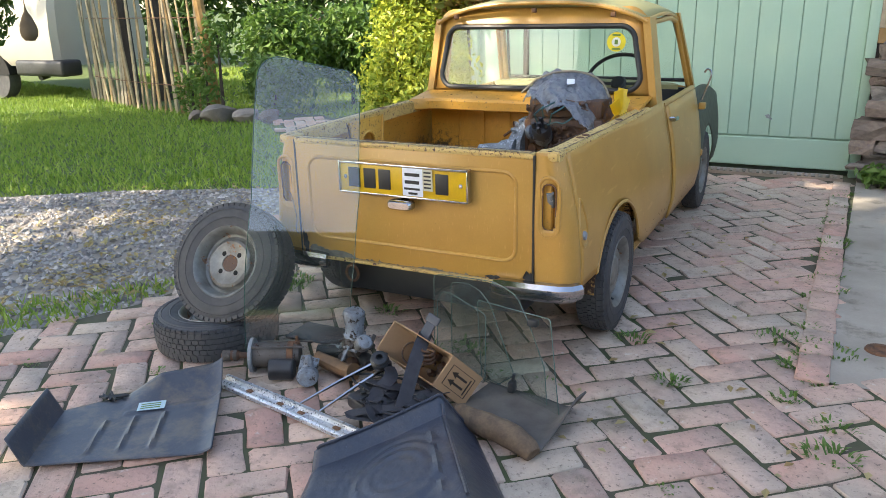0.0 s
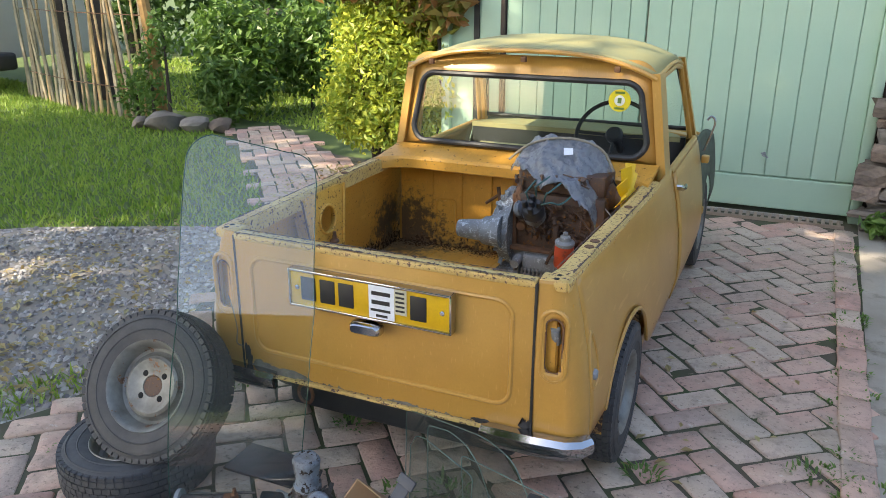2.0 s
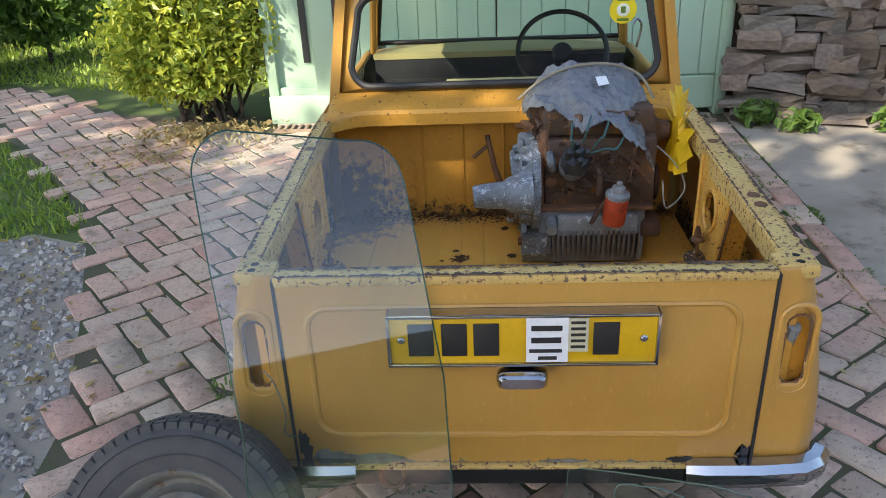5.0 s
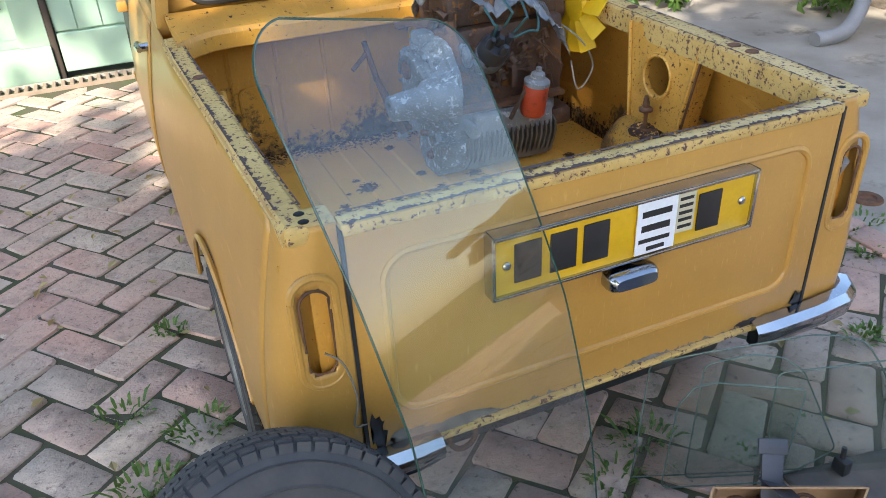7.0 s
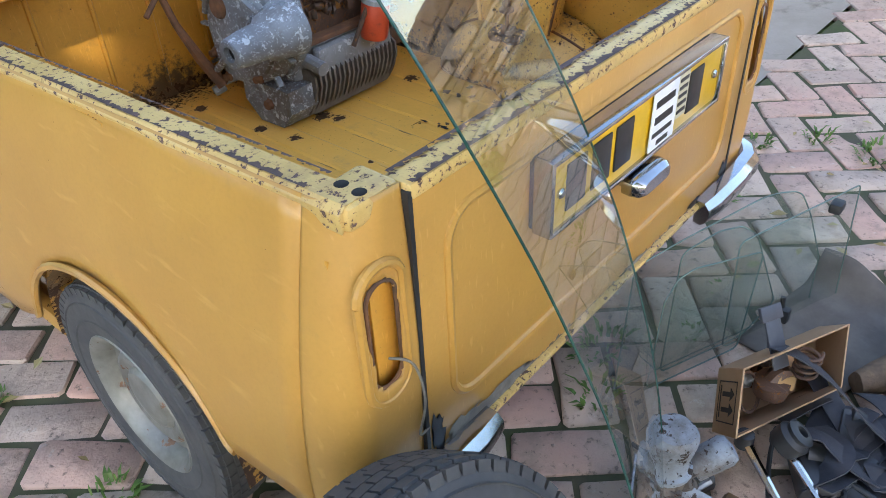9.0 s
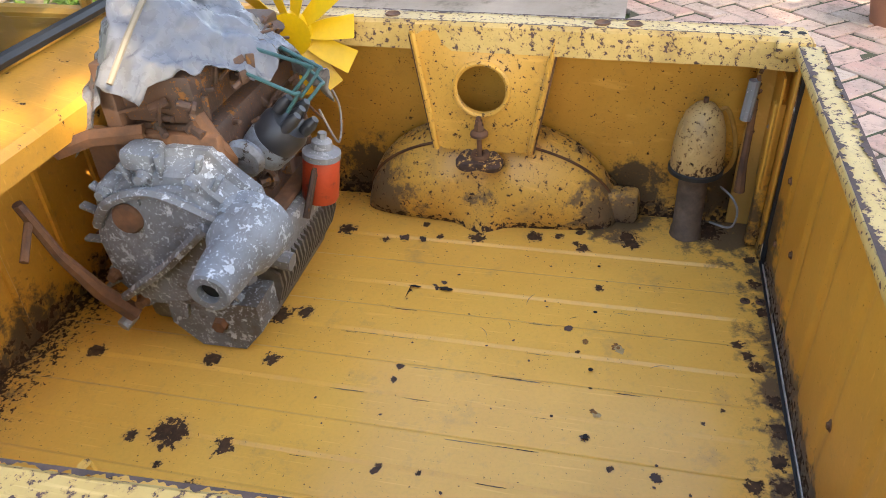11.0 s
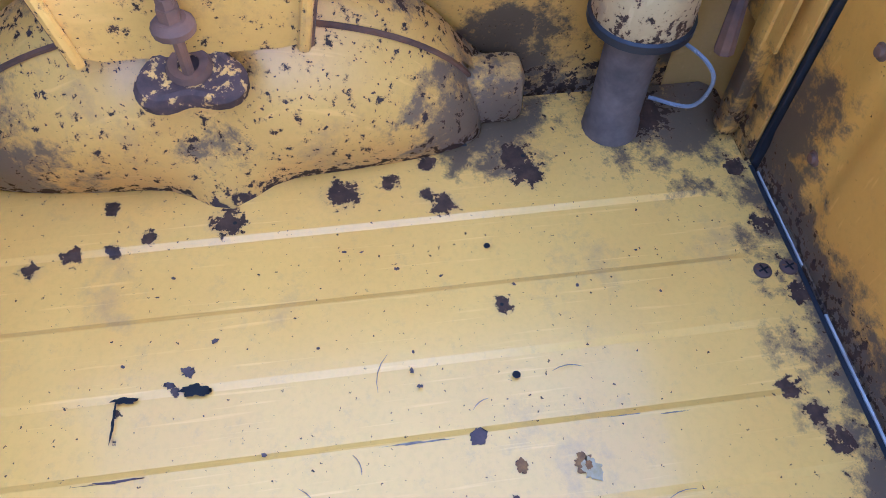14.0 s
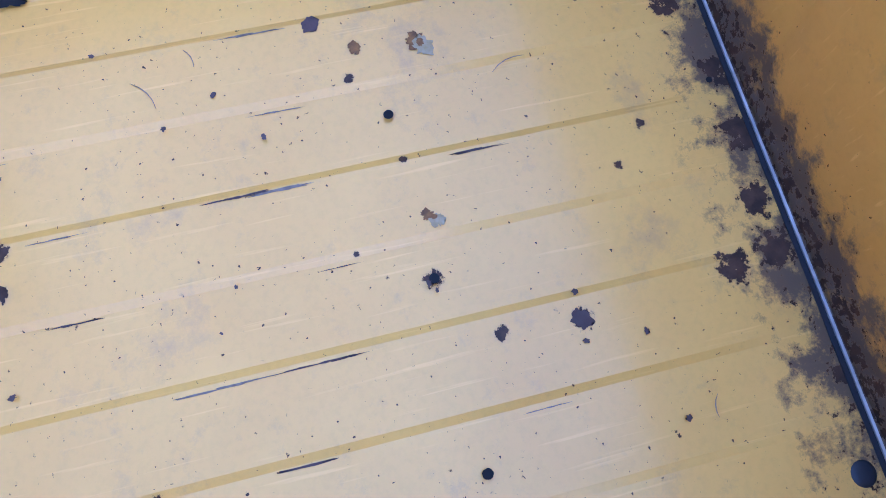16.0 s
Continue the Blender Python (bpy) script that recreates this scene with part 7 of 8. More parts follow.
for i in range(57):
    u = -1 + i / 28
    row = []
    for j in range(49):
        v = -1 + j / 24
        x = 0.262 + 0.195 * u + 0.015 * math.sin(3 * v)
        front = 0.885 + 0.15 * clamp((-0.1 - u) / 0.9, 0, 1)
        y = front + (1.20 - front) * (v + 1) / 2 + 0.012 * math.sin(4 * u + 1)
        z = 0.845 + 0.75 * (y - 0.885) if y < 1.09 else 0.999 - 1.5 * (y - 1.09)
        z -= 0.10 * abs(u) ** 3.5 + 0.05 * max(0, u) ** 2
        p = Vector((x, y, z))
        fold = 1 - abs(noise.noise(Vector((x * 11 + y * 7, y * 9 - x * 5, 0.4)))) * 2.2
        z += 0.020 * fold + 0.012 * (1 - 2 * abs(noise.noise(p * 26 + Vector((4, 1, 2))))) + 0.006 * (1 - 2 * abs(noise.noise(p * 60)))
        row.append((x + 0.012 * noise.noise(p * 21), y + 0.014 * noise.noise(p * 23 + Vector((9, 0, 0))), z - 0.012))
    rows_.append(row)
sheet_ob = whole("plastic_sheet", rings(rows_, closed=False), M_BAG, "crumpled cloudy plastic sheet tied over the engine", "plastic sheet", angle=180)
thicken(sheet_ob, 0.001)
cord = whole("cord", tube(curve_through([(0.04, 1.06, 0.90), (0.12, 1.05, 0.965), (0.22, 1.06, 1.0), (0.33, 1.07, 1.0), (0.42, 1.07, 0.965), (0.47, 1.06, 0.89)], 8), 0.005, 7), material("frayed_cord", (0.25, 0.22, 0.17), 0.9, bump=0.4), "frayed grey cord over the plastic sheet", "cord")
scrap = whole("paper_scrap", wobble(box((-0.018, -0.016, 0), (0.018, 0.016, 0.0015)), 0.003, 30), M_PAPER, "torn white paper scrap on the plastic sheet", "paper scrap")
scrap.matrix_basis = pose(0.298, 1.012, 0.962, 37, 0, 20)

# rust scars at the bottom of the rear corner seams
def scar(pts, name="rust_scar", mat=None, y=-0.0212):
    bm = bmesh.new()
    bm.faces.new([bm.verts.new((x, y, z)) for x, z in pts])
    bmesh.ops.triangulate(bm, faces=bm.faces[:])
    return part(name, bm, mat or M_BLACK, gate)


def ragged(x, z, rx, rz, seed, n=22):
    rng = random.Random(seed)
    return [(x + rx * math.cos(2 * math.pi * k / n) * rng.uniform(0.45, 1.2), z + rz * math.sin(2 * math.pi * k / n) * rng.uniform(0.5, 1.25)) for k in range(n)]


scar(ragged(0.488, 0.375, 0.018, 0.032, 1))
scar(ragged(-0.485, 0.40, 0.016, 0.045, 2), mat=M_BLACK)
M_PRIMER = material("grey_primer_scrape", (0.22, 0.20, 0.17), 0.8, dark=(0.1, 0.09, 0.08), scale=30, amount=0.9, bump=0.3)
scar(ragged(-0.33, 0.365, 0.09, 0.018, 3), mat=M_PRIMER)
scar(ragged(-0.42, 0.372, 0.05, 0.022, 4), mat=M_PRIMER, y=-0.0216)
scar(ragged(0.35, 0.362, 0.03, 0.010, 5), mat=M_BLACK)
scar(ragged(0.1, 0.358, 0.05, 0.006, 6), mat=M_PRIMER)
part("dangling_wire", tube(curve_through([(-0.555, -0.012, 0.60), (-0.53, -0.03, 0.58), (-0.515, -0.03, 0.50), (-0.525, -0.025, 0.44), (-0.50, -0.02, 0.43)], 6), 0.002, 5), M_PRIMER, truck)
lamp = part("lamp_bulb_holder", tube([(0.558, 0.02, 0.64), (0.558, 0.0, 0.69)], 0.014, 8), M_ALLOY, truck)
# oval filler opening on the side behind the wheel
for sign in (1,):
    pts = [(half(0.10 + 0.035 * math.cos(a), 0.57) - 0.001 + 0.0, 0.105 + 0.030 * math.cos(a) * (1.15 - 0.5 * math.sin(a)), 0.565 + 0.085 * math.sin(a)) for a in [2 * math.pi * k / 26 for k in range(26)]]
    pts = [(half(y, z) + 0.001, y, z) for x, y, z in pts]
    bm = bmesh.new()
    bm.faces.new([bm.verts.new((x + 0.001, y, z)) for x, y, z in pts])
    part("side_recess", bm, M_RUST, truck)
    part("recess_rim", tube(pts + pts[:1], 0.007, 8), M_PAINT, truck)
    part("recess_cap", lathe([(0, 0.012), (0.014, 0.010), (0.018, 0)], 14), M_ALLOY, truck, m=axis_matrix((half(0.105, 0.52) + 0.001, 0.105, 0.52), (2, 0.105, 0.52)))


def ragged_strip(parent, a, b, across, width, seed, mat, name="rust_edge", n=400, base=0.25):
    """A flat strip along a line with one torn edge."""
    a, b, s = Vector(a), Vector(b), Vector(across)
    lo, hi = [], []
    for k in range(n + 1):
        p = a.lerp(b, k / n)
        q = Vector((p.x * 26 + seed, p.y * 26, seed * 1.7))
        f = base + 0.7 * abs(noise.noise(q)) + 0.5 * noise.noise(q * 3.3) + 0.4 * noise.noise(q * 9.1)
        lo.append(p)
        hi.append(p + s * width * clamp(f, 0.05, 1.4))
    return part(name, rings([lo, hi], closed=False), mat, parent)


cap_z = 0.8312
ragged_strip(gate, (-0.50, -0.0225, cap_z), (0.50, -0.0225, cap_z), (0, 1, 0), 0.017, 1.0, M_PATCH)
ragged_strip(gate, (-0.50, 0.0205, cap_z), (0.50, 0.0205, cap_z), (0, -1, 0), 0.015, 2.0, M_PATCH)
for sign in (1, -1):
    for k in range(10):
        y0, y1 = 0.06 + k * 0.103, 0.06 + (k + 1) * 0.103
        x0, x1 = half(y0, TOP) - 0.003, half(y1, TOP) - 0.003
        ragged_strip(truck, (sign * x0, y0, 0.8365), (sign * x1, y1, 0.8365), (-sign, 0, 0), 0.013, 3.0 + sign, M_PATCH, n=160)
        w = 0.058 if sign > 0 else 0.042
        ragged_strip(truck, (sign * (x0 - w), y0, 0.8362), (sign * (x1 - w), y1, 0.8362), (sign, 0, 0), 0.009, 6.0 + sign, M_PATCH, n=160)
ragged_strip(gate, (-0.5, -0.0208, 0.354), (0.5, -0.0208, 0.354), (0, 0, 1), 0.018, 13.0, M_PRIMER, base=-0.05)
# ---------- loose parts on the paving ----------
M_EDGE = material("green_glass_edge", (0.02, 0.07, 0.055), 0.2, bump=0)
M_EDGE_PALE = material("pale_glass_edge", (0.11, 0.165, 0.145), 0.2, bump=0)


def pane(name, corners, label, radius=0.05, thick=0.004, group="", rim=None):
    """A sheet of glass through a planar outline with its ground edge."""
    p = [Vector(c) for c in corners]
    nrm = Vector((0, 0, 0))
    for a, b in zip(p, p[1:] + p[:1]):
        nrm += a.cross(b)
    nrm.normalize()
    c = sum(p, Vector()) / len(p)
    p = [q - nrm * (q - c).dot(nrm) for q in p]
    th = thing(name, label, "glass pane", group=group)
    bm = bmesh.new()
    bm.faces.new([bm.verts.new(q) for q in p])
    g = part("glass", bm, M_PANE, th)
    g.visible_shadow = False
    part("edge", tube(p + p[:1], thick * (0.42 if group else 0.38), 6), M_EDGE_PALE if group else M_EDGE, th)
    return th


def rounded(poly, radii, n=6):
    out = []
    P = [Vector(q) for q in poly]
    for i, q in enumerate(P):
        r = radii[i]
        if r <= 0:
            out.append(q)
            continue
        a, b = (P[i - 1] - q).normalized(), (P[(i + 1) % len(P)] - q).normalized()
        s, e = q + a * r, q + b * r
        for k in range(n + 1):
            t = k / n
            out.append(s * (1 - t) ** 2 + q * 2 * t * (1 - t) + e * t * t)
    return out


# bowed rear-window glass: steep at its foot, leaning over the gate at its top
def bowed(x, z):
    return Vector((x, -0.17 + 0.54 * x + 0.05 * z + 0.30 * z * z, z))


def along(pts, z):
    for (xa, za), (xb, zb) in zip(pts, pts[1:]):
        if z <= zb:
            return xa + (xb - xa) * clamp((z - za) / (zb - za), 0, 1)
    return pts[-1][0]


left_edge = [(-0.490, 0.0), (-0.504, 0.42), (-0.513, 0.64), (-0.543, 0.82), (-0.575, 0.97), (-0.612, 1.139)]
right_edge = [(-0.150, 0.0), (-0.146, 0.42), (-0.158, 0.64), (-0.196, 0.84), (-0.230, 1.0), (-0.262, 1.087)]
glass_rows = []
for k in range(61):
    v = 1 - (1 - k / 60) ** 2.2
    zl, zr = 0.006 + 1.133 * v, 0.006 + 1.081 * v
    fall = clamp(1 - (1 - v) * 1.11 / 0.065, 0, 1)
    inset = 0.065 * (1 - math.sqrt(max(0.0, 1 - fall * fall)))
    xl, xr = along(left_edge, zl) + inset, along(right_edge, zr) - inset
    glass_rows.append([bowed(xl + (xr - xl) * j / 16, zl + (zr - zl) * j / 16) for j in range(17)])
bowed_pane = thing("glass_pane", "large bowed rear window glass leaning on the tailgate", "glass pane")
sheet_glass = part("glass", rings(glass_rows, closed=False), M_PANE, bowed_pane, angle=180)
sheet_glass.visible_shadow = False
rim_pts = [r[0] for r in glass_rows] + glass_rows[-1][1:-1] + [r[-1] for r in reversed(glass_rows)]
part("edge", tube(rim_pts, 0.0016, 6), M_EDGE, bowed_pane)
side = "loose window glasses"
pane("window_glass", rounded([[0.095, -0.013, 0.005], [0.107, -0.02, 0.338], [0.204, -0.061, 0.36], [0.424, -0.152, 0.397], [0.512, -0.188, 0.371], [0.561, -0.208, 0.294], [0.632, -0.236, 0.147], [0.644, -0.24, 0.005]], [0, 0.02, 0.02, 0.05, 0.03, 0.03, 0.02, 0.01]), "tall curved window glass leaning under the bumper", group=side)
pane("window_glass", rounded([[0.201, -0.068, 0.005], [0.204, -0.071, 0.337], [0.29, -0.107, 0.358], [0.35, -0.132, 0.347], [0.398, -0.151, 0.308], [0.506, -0.194, 0.075], [0.427, -0.161, 0.005]], [0.02, 0.02, 0.015, 0.015, 0.02, 0.02, 0.02]), "tapered window glass among other leaning panes", group=side)
pane("window_glass", rounded([[0.34, -0.138, 0.313], [0.66, -0.27, 0.344], [0.702, -0.285, 0.005], [0.359, -0.143, 0.005]], [0.02, 0.012, 0.01, 0.02]), "flat window glass with black catches leaning outside the bumper", group=side)
pane("window_glass", rounded([[0.136, -0.068, 0.005], [0.146, -0.074, 0.25], [0.172, -0.085, 0.299], [0.211, -0.101, 0.309], [0.391, -0.175, 0.278], [0.382, -0.169, 0.005]], [0.02, 0.01, 0.01, 0.01, 0.02, 0.02]), "small quarter window glass leaning in front", group=side)
latch = whole("window_latch", box((0.575, -0.262, 0.30), (0.612, -0.235, 0.325), 0.006), M_SEAL, "small black catch fixed on a loose window", "window latch", group="window latches")
whole("window_latch", put(box((0.495, -0.235, 0.025), (0.52, -0.20, 0.065), 0.006), tube([(0.508, -0.215, 0.06), (0.512, -0.21, 0.09)], 0.006)), M_SEAL, "small black catch fixed on a loose window", "window latch", group="window latches")

# cardboard box
M_CARD = material("brown_cardboard", (0.33, 0.21, 0.12), 0.85, dark=(0.27, 0.165, 0.09), scale=6, bump=0.1, grain=0.1)
o_, e1, e2, e3 = Vector((0.012, -0.302, 0.131)), Vector((0.285, -0.105, -0.036)), Vector((0.062, 0.032, 0.108)), Vector((0.078, 0.064, -0.098))
box_m = Matrix(((e1.x, e2.x, e3.x, o_.x), (e1.y, e2.y, e3.y, o_.y), (e1.z, e2.z, e3.z, o_.z), (0, 0, 0, 1)))
carton = thing("cardboard_box", "open brown cardboard box tipped on its side", "cardboard box")
for nm, lo, hi in (("bottom", (0, 0, 0.97), (1, 1, 1)), ("side", (0, -0.01, 0), (1, 0.02, 1)), ("side", (0, 0.98, 0), (1, 1.01, 1)), ("end_panel", (-0.005, 0, 0), (0.012, 1, 1)), ("end_panel", (0.988, 0, 0), (1.005, 1, 1))):
    part(nm, box(lo, hi, m=box_m), M_CARD, carton)
M_PRINT = material("black_print", (0.03, 0.02, 0.015), 0.8, bump=0)
for xe in (1.008, -0.008):
    for v in (0.38, 0.62):
        part("arrow", put(box((xe - 0.002, v - 0.035, 0.35), (xe + 0.002, v + 0.035, 0.70), m=box_m), rings([[box_m @ Vector((xe - 0.002, v - 0.10, 0.38)), box_m @ Vector((xe - 0.002, v + 0.10, 0.38)), box_m @ Vector((xe - 0.002, v, 0.22))], [box_m @ Vector((xe + 0.002, v - 0.10, 0.38)), box_m @ Vector((xe + 0.002, v + 0.10, 0.38)), box_m @ Vector((xe + 0.002, v, 0.22))]])), M_PRINT, carton)
    part("printed_bar", box((xe - 0.002, 0.25, 0.76), (xe + 0.002, 0.75, 0.79), m=box_m), M_PRINT, carton)
    for lo, hi in (((0.18, 0.14), (0.82, 0.155)), ((0.18, 0.85), (0.82, 0.865)), ((0.18, 0.14), (0.195, 0.865)), ((0.805, 0.14), (0.82, 0.865))):
        part("printed_line", box((xe - 0.002, lo[0], lo[1]), (xe + 0.002, hi[0], hi[1]), m=box_m), M_PRINT, carton)


# things in the carton
def inbox(x, y, z):
    return box_m @ Vector((x, y, z))


whole("coil_spring", tube([inbox(0.66, 0.45, 0.25) + Vector((0.022 * math.cos(a), 0.022 * math.sin(a), 0.0025 * a)) for a in [0.35 * k for k in range(70)]], 0.004, 6), M_ENGINE, "small rusty coil spring in the box", "spring")
whole("bracket_casting", wobble(put(tube(curve_through([inbox(0.35, 0.4, 0.5), inbox(0.45, 0.6, 0.35), inbox(0.55, 0.4, 0.4)], 6), 0.018, 8), lathe([(0.02, -0.02), (0.034, -0.015), (0.034, 0.015), (0.02, 0.02)], 18), Matrix.Translation(inbox(0.40, 0.45, 0.45))), 0.003, 30), M_ENGINE, "worn alloy bracket lying in the box", "bracket")
whole("wooden_block", wobble(box((-0.05, -0.02, -0.015), (0.05, 0.02, 0.015), 0.005, m=Matrix.Translation(inbox(0.45, 0.55, 0.6)) @ pose(0, 0, 0, 20, 30, 50)), 0.002, 30), M_WOOD, "dirty wooden block in the box", "wood block")
whole("clip_ring", tube([inbox(0.2, 0.5, 0.55) + Vector((0.04 * math.cos(a), 0.02 * math.sin(a), 0.034 * math.sin(a))) for a in [2 * math.pi * k / 24 for k in range(25)]], 0.0035, 6), M_ENGINE, "dull rusty ring clip in the box", "ring clip")
for k in range(7):
    rr = random.Random(40 + k)
    whole("small_fitting", wobble(lathe([(0.0, -0.02), (0.014, -0.018), (0.016, 0.006), (0.009, 0.012), (0.009, 0.03), (0.0, 0.03)], 10), 0.003, 40, k), rr.choice([M_RUST, M_ENGINE, M_ALLOY]), "greasy small mechanical fitting in the box", "fitting", group="fittings in the box", m=Matrix.Translation(inbox(rr.uniform(0.15, 0.85), rr.uniform(0.2, 0.8), 0.86)) @ pose(0, 0, 0, rr.uniform(0, 180), rr.uniform(0, 90), 0))

# black floor pan; its bluish base colour holds some sky sheen
M_PAN = worn("black_floor_pan", (0.040, 0.046, 0.062), (0.068, 0.072, 0.085), 0.40, threshold=0.68, chip_scale=40, speck=0.72, chip=(0.20, 0.19, 0.18), chip2=(0.10, 0.08, 0.06), smear=(0.16, 0.125, 0.09), smear_at=0.47, bump=0.4, halo=0.0)
pan = thing("floor_pan", "black pressed steel floor pan panel with sticker", "car panel")
pa, pb, pc, pd = Vector((-0.70, -1.27, 0.0)), Vector((-0.19, -0.95, 0.0)), Vector((-0.56, -0.46, 0.0)), Vector((-0.92, -0.98, 0.0))
NU, NV = 90, 40
pl_rows = []
for i in range(NU + 1):
    u = i / NU
    row = []
    for j in range(NV + 1):
        v = j / NV
        far = Vector((-0.89, -0.965, 0)).lerp(Vector((-0.515, -0.530, 0)), clamp((u - 0.0) / 1.0, 0, 1))
        near = pa.lerp(pb, u)
        if u < 0.45:
            far = far.lerp(near, 0.10 * (1 - u / 0.45))
        p = near.lerp(far, v)
        z = 0.014
        z += 0.060 * clamp((v - 0.72) / 0.28, 0, 1) ** 1.1 * clamp((u - 0.42) / 0.2, 0, 1)
        z += 0.020 * clamp((u - 0.9) / 0.1, 0, 1) ** 2
        z += 0.10 * clamp((0.06 - u) / 0.06, 0, 1)
        for r0 in (0.36, 0.52, 0.68):
            z += 0.009 * math.exp(-((u - r0 - 0.04 * (v - 0.4)) / 0.012) ** 2) * (1 if 0.12 < v < 0.6 else 0)
        z += 0.006 * math.exp(-((v - 0.66) / 0.02) ** 2) * (1 if u > 0.45 else 0)
        row.append(p + Vector((0, 0, z)))
    pl_rows.append(row)
thicken(part("panel", rings(pl_rows, closed=False), M_PAN, pan), 0.003)
stk = part("sticker", box((-0.045, -0.028, 0), (0.045, 0.028, 0.001)), material("pale_blue_label", (0.45, 0.62, 0.62), 0.5, dark=(0.6, 0.66, 0.66), scale=30, bump=0), pan, "pale blue printed label", m=pose(-0.585, -0.82, 0.0235, 0, 0, 38))
for k in range(3):
    part("printed_bar", box((-0.035, -0.018 + k * 0.014, 0.001), (0.03, -0.012 + k * 0.014, 0.0016)), M_LEAF_MID, stk)
bits = bmesh.new()
for k in range(6):
    rr = random.Random(k)
    put(bits, tube(curve_through([(-0.76 + rr.uniform(-0.05, 0.05), -0.83 + rr.uniform(-0.03, 0.03), 0.025) for _ in range(3)], 4), 0.005, 5))
part("cable_scrap", bits, M_SEAL, pan)

# second black panel, an inner wing with a raised back
wing2 = thing("inner_wing", "black primed curved inner wing panel on the paving", "car panel")
q00, q10, q01, q11 = Vector((0.13, -0.86, 0)), Vector((0.28, -1.25, 0)), Vector((0.47, -0.47, 0)), Vector((0.78, -0.86, 0))
rows_ = []
for i in range(51):
    u = i / 50
    row = []
    for j in range(51):
        v = j / 50
        p = q00.lerp(q01, v).lerp(q10.lerp(q11, v), u)
        z = 0.022 + 0.085 * clamp(v / 0.78, 0, 1) ** 1.3 - 0.10 * clamp((v - 0.79) / 0.21, 0, 1) - 0.012 * clamp((0.04 - v) / 0.04, 0, 1)
        z += 0.045 * clamp((0.10 - u) / 0.10, 0, 1) * clamp((0.95 - v) / 0.15, 0, 1)
        dd = math.hypot((u - 0.55) / 0.32, (v - 0.50) / 0.22)
        z += 0.012 * math.exp(-dd ** 6)
        z += 0.003 * math.sin(22 * dd) * math.exp(-(dd - 0.9) ** 2 * 5)
        z += 0.006 * math.exp(-((v - 0.70) / 0.012) ** 2) * (1 if 0.2 < u < 0.9 else 0)
        row.append(p + Vector((0, 0, max(z, 0.006))))
    rows_.append(row)
M_PAN2 = worn("blue_black_primer", (0.026, 0.033, 0.052), (0.042, 0.05, 0.07), 0.33, threshold=0.70, chip_scale=55, speck=0.70, chip=(0.22, 0.23, 0.25), chip2=(0.12, 0.10, 0.08), smear=(0.075, 0.07, 0.072), smear_at=0.46, bump=1.3, halo=0.0)
thicken(part("panel", rings(rows_, closed=False), M_PAN2, wing2), 0.004)
part("flange", tube([Vector(rows_[0][k]) + Vector((0, 0, 0.002)) for k in range(1, 50)], 0.005, 6), M_PAN2, wing2)
part("rib", tube([Vector(rows_[k][40]) + Vector((0, 0, 0.001)) for k in range(2, 48)], 0.006, 6), M_PAN2, wing2)

# chrome sill strip
M_TRIM = material("bright_sill_aluminium", (0.70, 0.72, 0.75), 0.30, metal=0.75, dark=(0.40, 0.41, 0.43), scale=40, amount=0.7, bump=0.15)
strip = thing("trim_strip", "bright aluminium sill trim strip lying on paving", "trim strip")
sa, sb = Vector((-0.505, -0.555, 0.0)), Vector((0.185, -0.685, 0.0))
d = (sb - sa).normalized()
s = Vector((-d.y, d.x, 0))
part("channel", rings([[p + s * w + Vector((0, 0, h)) for w, h in ((-0.032, 0.004), (-0.032, 0.016), (-0.024, 0.021), (-0.019, 0.013), (0.010, 0.013), (0.014, 0.027), (0.028, 0.027), (0.032, 0.004))] for p in (sa, sa.lerp(sb, 0.5) + Vector((0, 0, 0.002)), sb)]), M_TRIM, strip)
for f in (0.22, 0.45, 0.6, 0.84):
    part("clip", box((-0.014, -0.008, 0), (0.014, 0.008, 0.010), 0.003, m=Matrix.Translation(sa.lerp(sb, f) + Vector((0, 0, 0.008))) @ pose(0, 0, 0, 0, 0, math.degrees(math.atan2(d.y, d.x)))), M_RUST, strip)

# starter motor
M_GREASE = worn("greasy_steel", (0.115, 0.095, 0.08), (0.07, 0.06, 0.052), 0.6, threshold=0.60, chip_scale=40, speck=0.66, chip=(0.10, 0.045, 0.025), chip2=(0.03, 0.025, 0.022), smear=(0.03, 0.026, 0.023), smear_at=0.5, bump=0.7, halo=0.0)
starter = thing("starter_motor", "grimy steel starter motor with solenoid", "starter motor")
s0, s1 = Vector((-0.465, -0.425, 0.065)), Vector((-0.285, -0.335, 0.065))
part("body", wobble(lathe([(0.0, 0.0), (0.030, 0.0), (0.046, 0.004), (0.048, 0.02), (0.047, 0.165), (0.040, 0.18), (0.0, 0.18)], 24), 0.0015, 30), M_GREASE, starter, m=axis_matrix(s0, s1))
part("flange", lathe([(0.0, -0.006), (0.066, -0.006), (0.066, 0.006), (0.0, 0.006)], 16), M_ALLOY, starter, m=axis_matrix(s0, s1))
part("shaft", lathe([(0.010, -0.12), (0.018, -0.115), (0.020, -0.06), (0.012, -0.05), (0.012, 0.0)], 14), M_RUST, starter, m=axis_matrix(s0, s1))
w0 = Vector((-0.36, -0.46, 0.042))
part("band", lathe([(0.049, 0.135), (0.0505, 0.137), (0.0505, 0.158), (0.049, 0.16)], 24, cap=False), M_RUST, starter, m=axis_matrix(s0, s1))
for k in range(2):
    part("through_bolt", tube([s0 + Vector((0.02, -0.03 + k * 0.06, 0.048)), s1 + Vector((0.015, -0.03 + k * 0.06, 0.044))], 0.004, 6), M_GREASE, starter)
